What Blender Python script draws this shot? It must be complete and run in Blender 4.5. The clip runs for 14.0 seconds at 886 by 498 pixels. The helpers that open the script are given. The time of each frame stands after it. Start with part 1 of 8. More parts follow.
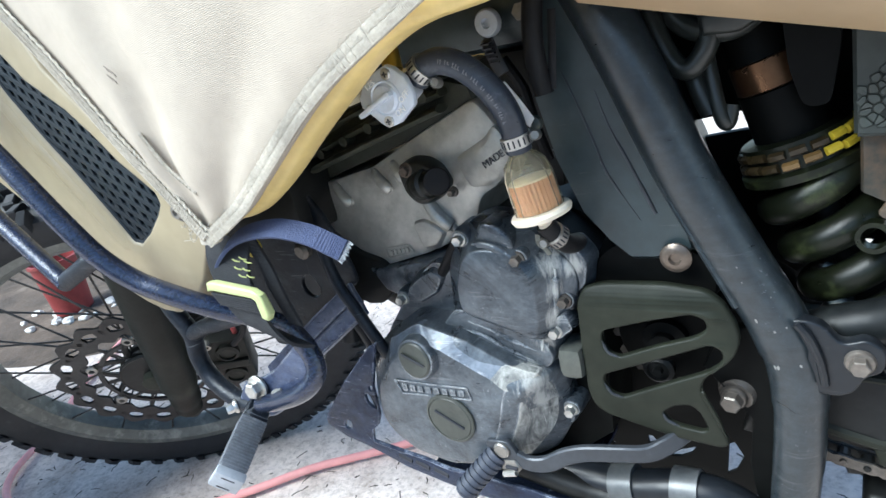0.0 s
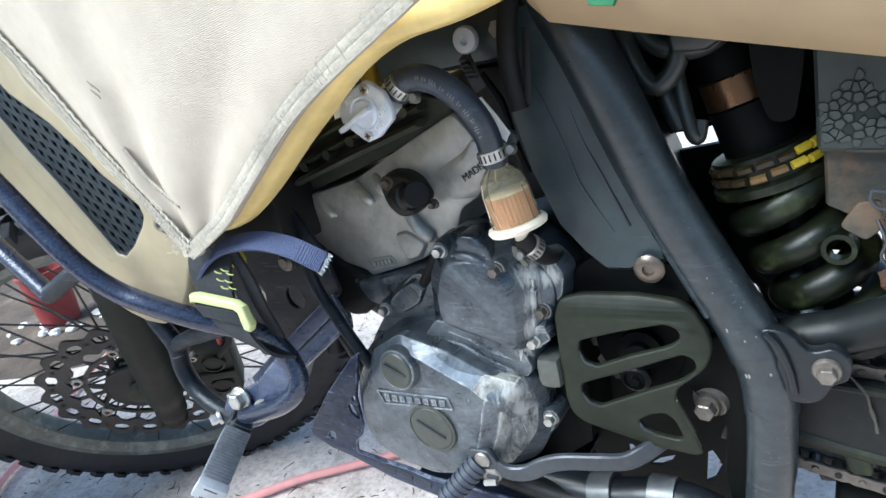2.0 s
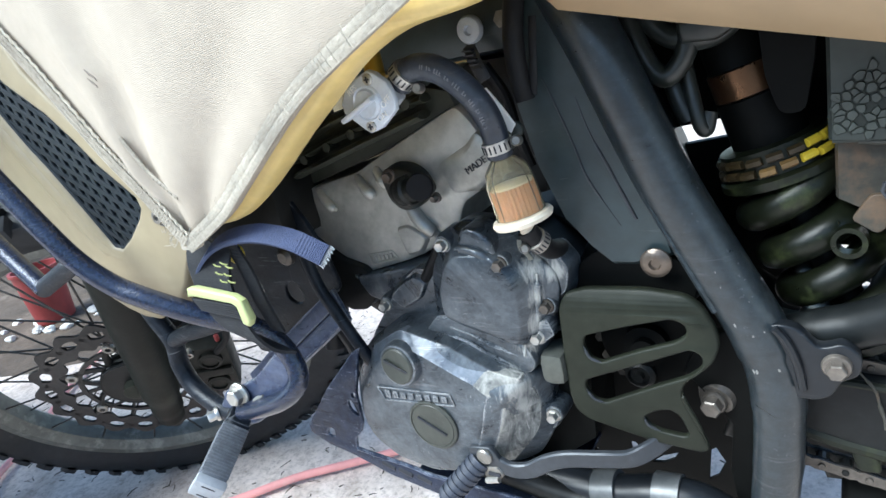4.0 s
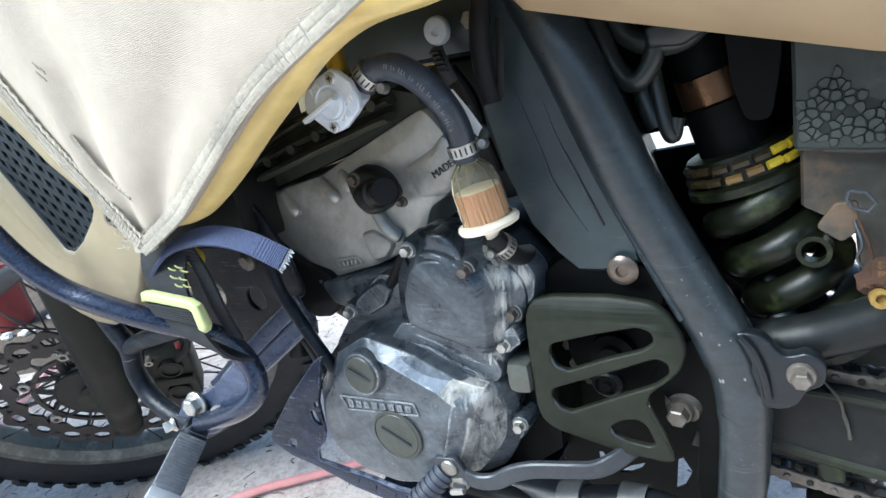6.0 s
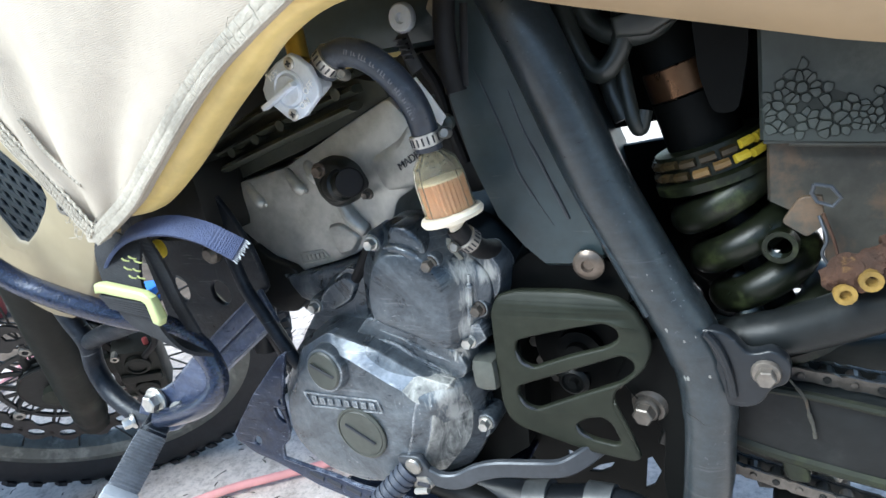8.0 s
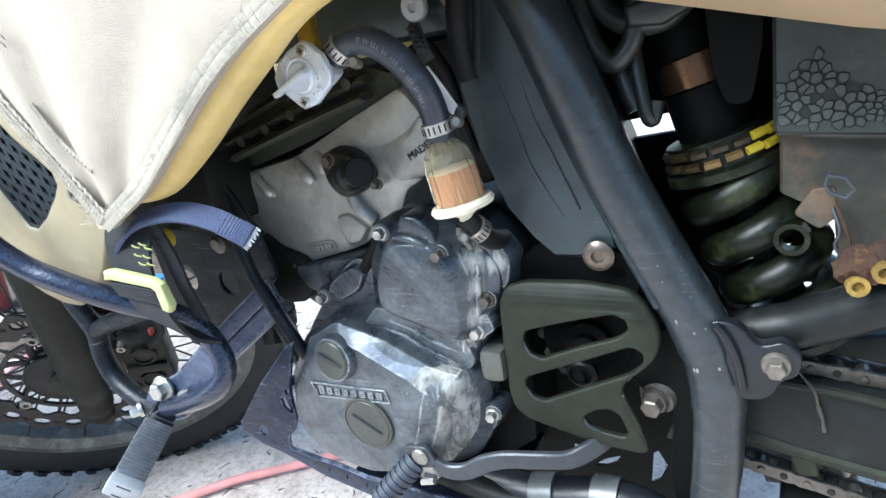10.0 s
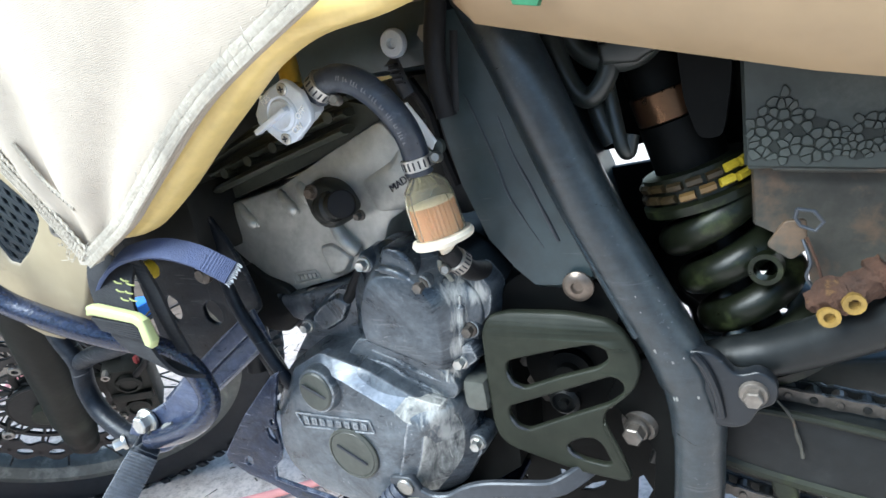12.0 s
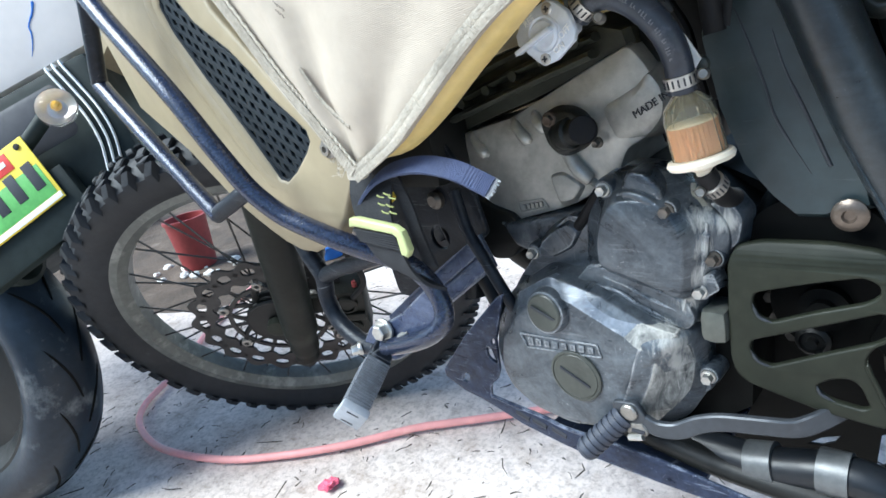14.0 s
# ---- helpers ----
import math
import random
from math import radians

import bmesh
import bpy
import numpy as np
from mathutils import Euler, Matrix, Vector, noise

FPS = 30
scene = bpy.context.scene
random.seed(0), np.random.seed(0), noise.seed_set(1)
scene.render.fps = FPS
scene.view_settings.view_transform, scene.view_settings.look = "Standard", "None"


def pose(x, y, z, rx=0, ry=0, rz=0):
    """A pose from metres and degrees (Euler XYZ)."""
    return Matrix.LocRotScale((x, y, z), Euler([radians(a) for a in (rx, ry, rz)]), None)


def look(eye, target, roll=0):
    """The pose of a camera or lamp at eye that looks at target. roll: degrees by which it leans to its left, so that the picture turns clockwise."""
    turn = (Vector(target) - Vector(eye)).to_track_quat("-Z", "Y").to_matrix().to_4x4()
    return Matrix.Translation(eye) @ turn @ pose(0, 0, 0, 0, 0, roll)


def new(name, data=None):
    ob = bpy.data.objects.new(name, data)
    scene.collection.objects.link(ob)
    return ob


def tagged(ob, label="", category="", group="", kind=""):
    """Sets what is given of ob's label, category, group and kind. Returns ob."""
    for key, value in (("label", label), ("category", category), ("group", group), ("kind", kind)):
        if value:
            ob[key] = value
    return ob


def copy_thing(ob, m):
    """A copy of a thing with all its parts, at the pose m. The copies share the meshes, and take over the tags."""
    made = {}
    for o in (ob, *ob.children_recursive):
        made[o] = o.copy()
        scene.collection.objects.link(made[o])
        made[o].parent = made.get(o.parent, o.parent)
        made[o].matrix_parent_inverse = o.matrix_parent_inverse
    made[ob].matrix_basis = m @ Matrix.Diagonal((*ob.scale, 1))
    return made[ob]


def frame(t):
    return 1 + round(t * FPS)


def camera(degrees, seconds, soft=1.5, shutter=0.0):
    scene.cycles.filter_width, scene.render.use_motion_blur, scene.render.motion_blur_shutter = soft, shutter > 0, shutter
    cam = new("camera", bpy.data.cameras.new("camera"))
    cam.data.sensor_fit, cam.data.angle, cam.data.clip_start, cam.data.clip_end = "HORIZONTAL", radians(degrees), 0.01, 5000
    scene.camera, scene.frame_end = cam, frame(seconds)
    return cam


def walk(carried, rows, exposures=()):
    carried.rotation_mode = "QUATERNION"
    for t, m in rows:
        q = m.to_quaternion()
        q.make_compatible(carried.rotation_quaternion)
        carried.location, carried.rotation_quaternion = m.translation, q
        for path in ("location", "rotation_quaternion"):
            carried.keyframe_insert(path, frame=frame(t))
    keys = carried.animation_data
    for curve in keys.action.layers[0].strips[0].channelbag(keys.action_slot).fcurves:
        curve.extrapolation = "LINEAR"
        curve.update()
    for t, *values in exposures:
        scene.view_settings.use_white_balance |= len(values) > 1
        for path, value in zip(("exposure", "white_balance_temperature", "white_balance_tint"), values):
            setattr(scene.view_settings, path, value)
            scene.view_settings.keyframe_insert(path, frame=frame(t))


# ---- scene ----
cam = camera(70.0, 14.0, soft=1.5, shutter=0.6)
PATH = [  # seconds, place, yaw, pitch, roll
    (0.0, 0.3342, -0.5193, 0.7141, 36.71, -19.98, -13.75),
    (0.5, 0.3387, -0.5186, 0.7127, 36.41, -20.01, -13.60),
    (1.0, 0.3401, -0.5148, 0.7149, 36.49, -20.15, -13.90),
    (1.5, 0.3442, -0.5193, 0.7139, 36.15, -19.44, -13.70),
    (2.0, 0.3473, -0.5202, 0.7159, 35.72, -19.26, -13.53),
    (4.5, 0.3371, -0.5186, 0.7066, 35.09, -19.48, -12.96),
    (5.0, 0.3376, -0.5170, 0.7035, 34.13, -19.09, -12.18),
    (5.5, 0.3384, -0.5089, 0.7038, 33.50, -19.17, -12.22),
    (6.0, 0.3379, -0.5071, 0.7022, 32.75, -19.12, -11.80),
    (6.5, 0.3384, -0.5097, 0.7057, 32.76, -18.89, -11.89),
    (7.0, 0.3382, -0.5108, 0.6994, 31.82, -18.92, -10.59),
    (7.5, 0.3388, -0.4951, 0.6954, 30.82, -19.43, -10.64),
    (8.0, 0.3465, -0.4920, 0.6906, 31.42, -19.39, -10.79),
    (10.5, 0.3383, -0.5002, 0.6857, 31.75, -19.51, -10.29),
    (11.0, 0.3333, -0.5039, 0.6883, 32.19, -18.82, -10.67),
    (11.5, 0.3366, -0.5017, 0.6898, 30.64, -18.18, -9.74),
    (12.0, 0.3499, -0.4926, 0.6980, 30.53, -18.35, -10.62),
    (12.5, 0.3258, -0.5232, 0.6938, 37.66, -17.21, -12.04),
    (13.0, 0.3042, -0.5482, 0.7031, 43.24, -16.22, -12.87),
    (13.5, 0.3075, -0.5460, 0.6933, 45.38, -17.71, -13.03),
    (14.0, 0.3064, -0.5516, 0.6870, 45.99, -18.91, -12.93),
]
walk(cam, [(t, pose(x, y, z, 90 + pitch, 0, yaw) @ pose(0, 0, 0, 0, 0, roll)) for t, x, y, z, yaw, pitch, roll in PATH],
     exposures=[(0.0, 1.62, 6000, 1), (7.0, 1.65, 6000, 1), (8.0, 1.72, 6000, 1), (10.5, 1.85, 6000, 1), (12.0, 1.86, 6000, 1), (12.5, 1.84, 6000, 1), (13.0, 1.64, 6000, 1), (14.0, 1.56, 6000, 1)])

# ---- world and light: open shade under a bright overcast sky ----
world = bpy.data.worlds.new("sky")
scene.world = world
world.use_nodes = True
wn = world.node_tree.nodes
wn.clear()
sky = wn.new("ShaderNodeTexSky")
sky.sky_type = "NISHITA"
sky.sun_disc = False
sky.sun_elevation, sky.sun_rotation = radians(49), radians(216)
sky.air_density, sky.dust_density = 1.0, 1.0
bg = wn.new("ShaderNodeBackground")
bg.inputs[1].default_value = 0.09
wo = wn.new("ShaderNodeOutputWorld")
world.node_tree.links.new(sky.outputs[0], bg.inputs[0])
world.node_tree.links.new(bg.outputs[0], wo.inputs[0])
sun = new("sun", bpy.data.lights.new("sun", "SUN"))
sun.data.energy, sun.data.angle, sun.data.color = 2.7, radians(36), (0.97, 0.98, 1.0)
sun.matrix_world = look((-0.95, -1.30, 1.85), (0, 0, 0))


# ---- materials ----
def mat(name, base, rough=0.5, metal=0.0, vary=0.25, grain=60.0, bump=0.15, dust=None, dust_amount=0.0, dust_scale=12.0,
        coat=0.0, bump_scale=None, bump_dist=0.001, streak=None, streak_amount=0.0, streak_turn=0.5, spec=0.5, weave=0.0):
    """A painted, cast or plastic surface: two scales of mottling, dust or wear in patches, fine specks and relief."""
    m = bpy.data.materials.new(name)
    m.use_nodes = True
    nt = m.node_tree
    n, l = nt.nodes, nt.links
    b = n["Principled BSDF"]
    b.inputs["Metallic"].default_value = metal
    b.inputs["Specular IOR Level"].default_value = spec
    if coat:
        b.inputs["Coat Weight"].default_value = coat
        b.inputs["Coat Roughness"].default_value = 0.2
    tc = n.new("ShaderNodeTexCoord")

    def tex(scale, detail=6.0, rgh=0.6):
        t = n.new("ShaderNodeTexNoise")
        t.inputs["Scale"].default_value, t.inputs["Detail"].default_value, t.inputs["Roughness"].default_value = scale, detail, rgh
        l.new(tc.outputs["Object"], t.inputs["Vector"])
        return t.outputs[0]

    def ramp(src, lo, hi, a=(0, 0, 0, 1), c=(1, 1, 1, 1)):
        r = n.new("ShaderNodeValToRGB")
        k = 0.5 if hi > 1 else 1.0
        if hi > 1:
            half = n.new("ShaderNodeMath")
            half.operation = "MULTIPLY"
            half.inputs[1].default_value = 0.5
            l.new(src, half.inputs[0])
            src = half.outputs[0]
        r.color_ramp.elements[0].position, r.color_ramp.elements[1].position = lo * k, hi * k
        r.color_ramp.elements[0].color, r.color_ramp.elements[1].color = a, c
        l.new(src, r.inputs[0])
        return r.outputs[0]

    def mix(fac, a, c):
        x = n.new("ShaderNodeMix")
        x.data_type = "RGBA"
        l.new(fac, x.inputs[0])
        for sock, v in ((x.inputs[6], a), (x.inputs[7], c)):
            if isinstance(v, tuple):
                sock.default_value = v
            else:
                l.new(v, sock)
        return x.outputs[2]

    lo = tuple(c * (1 - vary) for c in base) + (1,)
    hi = tuple(min(1.0, c * (1 + vary)) for c in base) + (1,)
    col = ramp(tex(grain * 0.2), 0.3, 0.7, lo, hi)
    fine = ramp(tex(grain * 3, 3.0), 0.35, 0.65, (0.85, 0.85, 0.85, 1), (1.12, 1.12, 1.12, 1))
    mul = n.new("ShaderNodeMix")
    mul.data_type, mul.blend_type = "RGBA", "MULTIPLY"
    mul.inputs[0].default_value = min(1.0, vary * 3)
    l.new(col, mul.inputs[6])
    l.new(fine, mul.inputs[7])
    col = mul.outputs[2]
    rsrc = ramp(tex(grain * 0.5), 0.3, 0.75, (max(0.03, rough - 0.1),) * 3 + (1,), (min(1, rough + 0.12),) * 3 + (1,))
    if dust:
        edge = 0.72 - 0.4 * dust_amount
        d = ramp(tex(dust_scale, 9.0, 0.68), edge, edge + 0.22, (0, 0, 0, 1), (0.85, 0.85, 0.85, 1))
        col = mix(d, col, tuple(dust) + (1,))
        rsrc = mix(d, rsrc, (0.5, 0.5, 0.5, 1))
    if streak:
        sm = n.new("ShaderNodeMapping")
        sm.inputs["Rotation"].default_value = (0, streak_turn, 0)
        sm.inputs["Scale"].default_value = (9, 9, 110)
        l.new(tc.outputs["Object"], sm.inputs["Vector"])
        t = n.new("ShaderNodeTexNoise")
        t.inputs["Scale"].default_value, t.inputs["Detail"].default_value, t.inputs["Roughness"].default_value = 2.0, 8.0, 0.7
        l.new(sm.outputs[0], t.inputs["Vector"])
        gate = ramp(tex(15.0, 3.0), 0.42, 0.62)
        s = ramp(t.outputs[0], 0.64 - 0.15 * streak_amount, 0.80 - 0.15 * streak_amount)
        both = n.new("ShaderNodeMath")
        both.operation = "MULTIPLY"
        l.new(s, both.inputs[0])
        l.new(gate, both.inputs[1])
        col = mix(both.outputs[0], col, tuple(streak) + (1,))
    l.new(col, b.inputs["Base Color"])
    l.new(rsrc, b.inputs["Roughness"])
    if bump:
        bn = n.new("ShaderNodeBump")
        bn.inputs["Strength"].default_value, bn.inputs["Distance"].default_value = bump, bump_dist
        high = tex(bump_scale or grain * 4, 5.0)
        if weave:
            wv = n.new("ShaderNodeTexWave")
            wv.bands_direction = "Z"
            wv.inputs["Scale"].default_value, wv.inputs["Distortion"].default_value, wv.inputs["Detail Scale"].default_value = weave, 1.2, 0.4
            tilt = n.new("ShaderNodeMapping")
            tilt.inputs["Rotation"].default_value = (0, 0.12, 0)
            l.new(tc.outputs["Object"], tilt.inputs["Vector"])
            l.new(tilt.outputs[0], wv.inputs["Vector"])
            both = n.new("ShaderNodeMath")
            l.new(high, both.inputs[0])
            faint = n.new("ShaderNodeMath")
            faint.operation = "MULTIPLY"
            faint.inputs[1].default_value = 0.2
            l.new(wv.outputs["Fac"], faint.inputs[0])
            l.new(faint.outputs[0], both.inputs[1])
            high = both.outputs[0]
        l.new(high, bn.inputs["Height"])
        l.new(bn.outputs[0], b.inputs["Normal"])
    return m


TAN = mat("tan_plastic", (0.287, 0.238, 0.153), 0.5, vary=0.12, grain=14, bump=0.06, dust=(0.40, 0.33, 0.235), dust_amount=0.25, dust_scale=6, coat=0.05)
SIDETAN = mat("sunned_tan_plastic", (0.33, 0.235, 0.135), 0.45, vary=0.12, grain=10, bump=0.06, dust=(0.36, 0.29, 0.20), dust_amount=0.25, dust_scale=6)
TANK = mat("aged_tank_plastic", (0.78, 0.60, 0.235), 0.36, vary=0.18, grain=20, bump=0.05, dust=(0.62, 0.54, 0.30), dust_amount=0.25)
CANVAS = mat("cream_canvas", (0.425, 0.368, 0.298), 0.9, weave=260.0, vary=0.10, grain=16, bump=0.5, bump_scale=900, dust=(0.40, 0.345, 0.27), dust_amount=0.25, dust_scale=9)
BAND = mat("woven_edge_band", (0.41, 0.37, 0.305), 0.95, vary=0.25, grain=90, bump=0.6, bump_scale=500, bump_dist=0.002)
SCREEN = mat("dark_grille_plastic", (0.012, 0.017, 0.022), 0.5, spec=0.3, vary=0.2, grain=40, bump=0.1)
BLACK = mat("satin_black_frame_paint", (0.010, 0.012, 0.015), 0.38, spec=0.4, vary=0.25, grain=40, bump=0.15, dust=(0.09, 0.09, 0.085), dust_amount=0.2, dust_scale=16, streak=(0.16, 0.16, 0.16), streak_amount=0.25, streak_turn=1.2)
PLASTIC = mat("black_airbox_plastic", (0.027, 0.040, 0.044), 0.40, vary=0.35, grain=24, bump=0.2, dust=(0.052, 0.067, 0.068), dust_amount=0.25, spec=0.5, streak=(0.12, 0.13, 0.13), streak_amount=0.2, streak_turn=1.1)
CHALK = mat("chalky_bare_alloy", (0.20, 0.20, 0.19), 0.7, metal=0.2, vary=0.4, grain=60, bump=0.4, dust=(0.09, 0.09, 0.09), dust_amount=0.42, dust_scale=30)
ALLOY = mat("dull_cast_alloy", (0.47, 0.47, 0.435), 0.38, metal=0.5, vary=0.25, grain=26, bump=0.25, bump_scale=300, dust=(0.16, 0.145, 0.12), dust_amount=0.4, dust_scale=10)
DARKMETAL = mat("grimy_dark_metal", (0.009, 0.0095, 0.009), 0.5, metal=0.0, vary=0.4, grain=40, bump=0.3, dust=(0.040, 0.038, 0.030), dust_amount=0.26, spec=0.3)
OLIVE = mat("olive_grey_guard_paint", (0.0165, 0.0190, 0.0130), 0.48, spec=0.22, metal=0.0, vary=0.4, grain=24, bump=0.18, bump_scale=60, dust=(0.050, 0.051, 0.038), dust_amount=0.32)
LEVER = mat("grey_forged_steel", (0.045, 0.050, 0.058), 0.42, metal=0.35, vary=0.25, grain=50, bump=0.2, dust=(0.14, 0.14, 0.14), dust_amount=0.25, dust_scale=30)
RUBBER = mat("black_rubber", (0.008, 0.008, 0.009), 0.6, vary=0.3, grain=50, bump=0.2, dust=(0.05, 0.047, 0.043), dust_amount=0.2, dust_scale=14, spec=0.25)
TYRE = mat("dusty_tyre_rubber", (0.011, 0.013, 0.016), 0.62, vary=0.4, grain=30, bump=0.35, dust=(0.065, 0.067, 0.066), dust_amount=0.30, dust_scale=16, spec=0.4)
HOSE = mat("fuel_hose_rubber", (0.030, 0.038, 0.054), 0.36, vary=0.5, grain=50, bump=0.3, bump_scale=160, dust=(0.15, 0.165, 0.19), dust_amount=0.42, dust_scale=34, streak=(0.26, 0.28, 0.31), streak_amount=0.5)
ZINC = mat("zinc_plated_steel", (0.50, 0.49, 0.46), 0.38, metal=0.85, vary=0.18, grain=90, bump=0.1, dust=(0.25, 0.22, 0.17), dust_amount=0.22, dust_scale=60)
TAPALLOY = mat("grey_zinc_casting", (0.58, 0.63, 0.70), 0.42, metal=0.35, vary=0.12, grain=60, bump=0.12)
OLDBOLT = mat("tarnished_bolt", (0.13, 0.115, 0.10), 0.36, metal=0.5, vary=0.35, grain=80, bump=0.2, dust=(0.08, 0.045, 0.03), dust_amount=0.34, dust_scale=60)
STEEL = mat("worn_steel", (0.30, 0.285, 0.26), 0.42, metal=0.8, vary=0.3, grain=60, bump=0.25, dust=(0.12, 0.09, 0.06), dust_amount=0.3, dust_scale=40)
CHAIN = mat("grimy_chain_steel", (0.10, 0.090, 0.080), 0.36, metal=0.6, vary=0.4, grain=80, bump=0.2, dust=(0.036, 0.033, 0.024), dust_amount=0.4, dust_scale=40)
ALGAE = mat("green_grimed_rubber", (0.011, 0.013, 0.008), 0.6, vary=0.5, grain=50, bump=0.3, spec=0.3, dust=(0.035, 0.043, 0.014), dust_amount=0.45, dust_scale=30)
BRASS = mat("yellow_brass", (0.60, 0.42, 0.08), 0.35, metal=0.8, vary=0.15, grain=60, bump=0.05)
BRONZE = mat("bronze_anodised", (0.16, 0.088, 0.048), 0.30, metal=0.85, vary=0.2, grain=60, bump=0.05)
YELLOW = mat("yellow_collar_paint", (0.56, 0.42, 0.03), 0.5, vary=0.25, grain=80, bump=0.15, dust=(0.12, 0.075, 0.025), dust_amount=0.36, dust_scale=60)
BROWNYEL = mat("brown_collar_paint", (0.16, 0.095, 0.032), 0.45, vary=0.4, grain=80, bump=0.15, dust=(0.05, 0.03, 0.012), dust_amount=0.4, dust_scale=60)
LOOM = mat("shiny_loom_rubber", (0.022, 0.026, 0.024), 0.36, vary=0.3, grain=40, bump=0.15, dust=(0.07, 0.075, 0.065), dust_amount=0.3, dust_scale=20)
DARKCOLLAR = mat("dark_collar_paint", (0.030, 0.020, 0.007), 0.5, vary=0.5, grain=80, bump=0.15, dust=(0.09, 0.05, 0.018), dust_amount=0.3, dust_scale=50)
SPRING = mat("dirty_spring_paint", (0.007, 0.009, 0.0045), 0.36, spec=0.35, vary=0.45, grain=50, bump=0.25, dust=(0.080, 0.098, 0.036), dust_amount=0.50, dust_scale=26)
RUST = mat("rusty_iron", (0.060, 0.026, 0.013), 0.85, vary=0.5, grain=90, bump=0.8, bump_dist=0.003, dust=(0.30, 0.17, 0.04), dust_amount=0.36, dust_scale=90)
BOX = mat("scuffed_grey_green_plastic", (0.036, 0.043, 0.039), 0.5, vary=0.3, grain=30, bump=0.25, dust=(0.11, 0.115, 0.10), dust_amount=0.4, dust_scale=14, spec=0.4)
STAIN = mat("rust_stained_panel", (0.050, 0.048, 0.040), 0.6, vary=0.6, grain=36, bump=0.35, dust=(0.17, 0.10, 0.055), dust_amount=0.55, dust_scale=20, spec=0.3)
SWING = mat("dark_swingarm_paint", (0.008, 0.0095, 0.010), 0.42, vary=0.5, grain=30, bump=0.3, dust=(0.028, 0.030, 0.029), dust_amount=0.42, dust_scale=24, spec=0.28)
FLAKE = mat("lifted_paint_flake", (0.042, 0.050, 0.044), 0.5, vary=0.35, grain=60, bump=0.3, dust=(0.11, 0.115, 0.10), dust_amount=0.3, dust_scale=14)
CRACK = mat("crack_shade_bed", (0.019, 0.023, 0.020), 0.6, vary=0.4, grain=50, bump=0.3, spec=0.3)
PAPER = mat("orange_filter_paper", (0.68, 0.33, 0.17), 0.8, vary=0.15, grain=60, bump=0.1)
CREAM = mat("cream_nylon", (0.80, 0.72, 0.58), 0.5, vary=0.06, grain=60, bump=0.05)
WEB = mat("navy_webbing", (0.05, 0.065, 0.13), 0.85, vary=0.2, grain=120, bump=0.9, bump_scale=700, bump_dist=0.0015)
WEBDARK = mat("black_webbing", (0.016, 0.017, 0.02), 0.9, vary=0.25, grain=120, bump=0.8, bump_scale=600)
LIME = mat("pale_lime_plastic", (0.44, 0.48, 0.22), 0.4, vary=0.1, grain=60, bump=0.05)
PEGCAP = mat("grey_plastic_cap", (0.33, 0.35, 0.38), 0.6, vary=0.12, grain=60, bump=0.15, dust=(0.2, 0.19, 0.17), dust_amount=0.25, dust_scale=30)
PEGRUB = mat("dusty_peg_rubber", (0.13, 0.14, 0.16), 0.7, vary=0.35, grain=60, bump=0.2, dust=(0.36, 0.36, 0.36), dust_amount=0.35, dust_scale=24)
WHITE = mat("white_fairing_paint", (0.62, 0.57, 0.53), 0.35, vary=0.05, grain=12, bump=0.02, coat=0.2)
BODY = mat("black_tail_plastic", (0.013, 0.020, 0.019), 0.6, vary=0.3, grain=20, bump=0.15, dust=(0.04, 0.046, 0.042), dust_amount=0.25, spec=0.22)
PINK = mat("pink_hose_plastic", (0.82, 0.36, 0.34), 0.45, vary=0.12, grain=16, bump=0.08, dust=(0.85, 0.62, 0.54), dust_amount=0.35, dust_scale=5)
REDCLOTH = mat("red_plastic", (0.22, 0.03, 0.03), 0.55, vary=0.2, grain=20, bump=0.1)
BLUE = mat("blue_plastic", (0.03, 0.16, 0.55), 0.5, vary=0.2, grain=20, bump=0.1)
LETTER = mat("white_ink", (0.84, 0.85, 0.85), 0.6, vary=0.05, bump=0)
FADED = mat("faded_print", (0.16, 0.17, 0.19), 0.7, vary=0.2, bump=0)
AMBER = mat("amber_glass", (0.95, 0.50, 0.02), 0.3, vary=0.15, bump=0)
PLUG = mat("olive_grey_plug_paint", (0.048, 0.052, 0.044), 0.42, vary=0.25, grain=40, bump=0.15, dust=(0.10, 0.10, 0.09), dust_amount=0.25, dust_scale=40)
INK = mat("dark_ink", (0.02, 0.022, 0.03), 0.6, vary=0.1, bump=0)
GREENINK = mat("plate_green", (0.13, 0.42, 0.10), 0.45, vary=0.3, grain=20, bump=0)
YELPLATE = mat("plate_yellow", (0.80, 0.62, 0.06), 0.4, vary=0.08, grain=30, bump=0)
STICKER = mat("red_sticker", (0.65, 0.05, 0.04), 0.45, vary=0.08, grain=30, bump=0)
TWIG = mat("dry_litter", (0.06, 0.048, 0.036), 0.9, vary=0.4, grain=80, bump=0.2)
SOIL = mat("brown_soil", (0.085, 0.062, 0.046), 0.95, vary=0.45, grain=30, bump=0.9, bump_scale=70, bump_dist=0.006, dust=(0.17, 0.14, 0.115), dust_amount=0.35, dust_scale=6)
RUBBLE = mat("pale_plaster", (0.62, 0.60, 0.57), 0.9, vary=0.15, grain=60, bump=0.5)
BRIGHTBRACE = mat("rubbed_blue_steel", (0.12, 0.14, 0.20), 0.36, metal=0.45, vary=0.45, grain=60, bump=0.3, dust=(0.035, 0.04, 0.05), dust_amount=0.45, dust_scale=35)
BROWNBOLT = mat("browned_bolt", (0.13, 0.105, 0.085), 0.34, metal=0.65, vary=0.4, grain=80, bump=0.2, dust=(0.06, 0.04, 0.028), dust_amount=0.45, dust_scale=90)
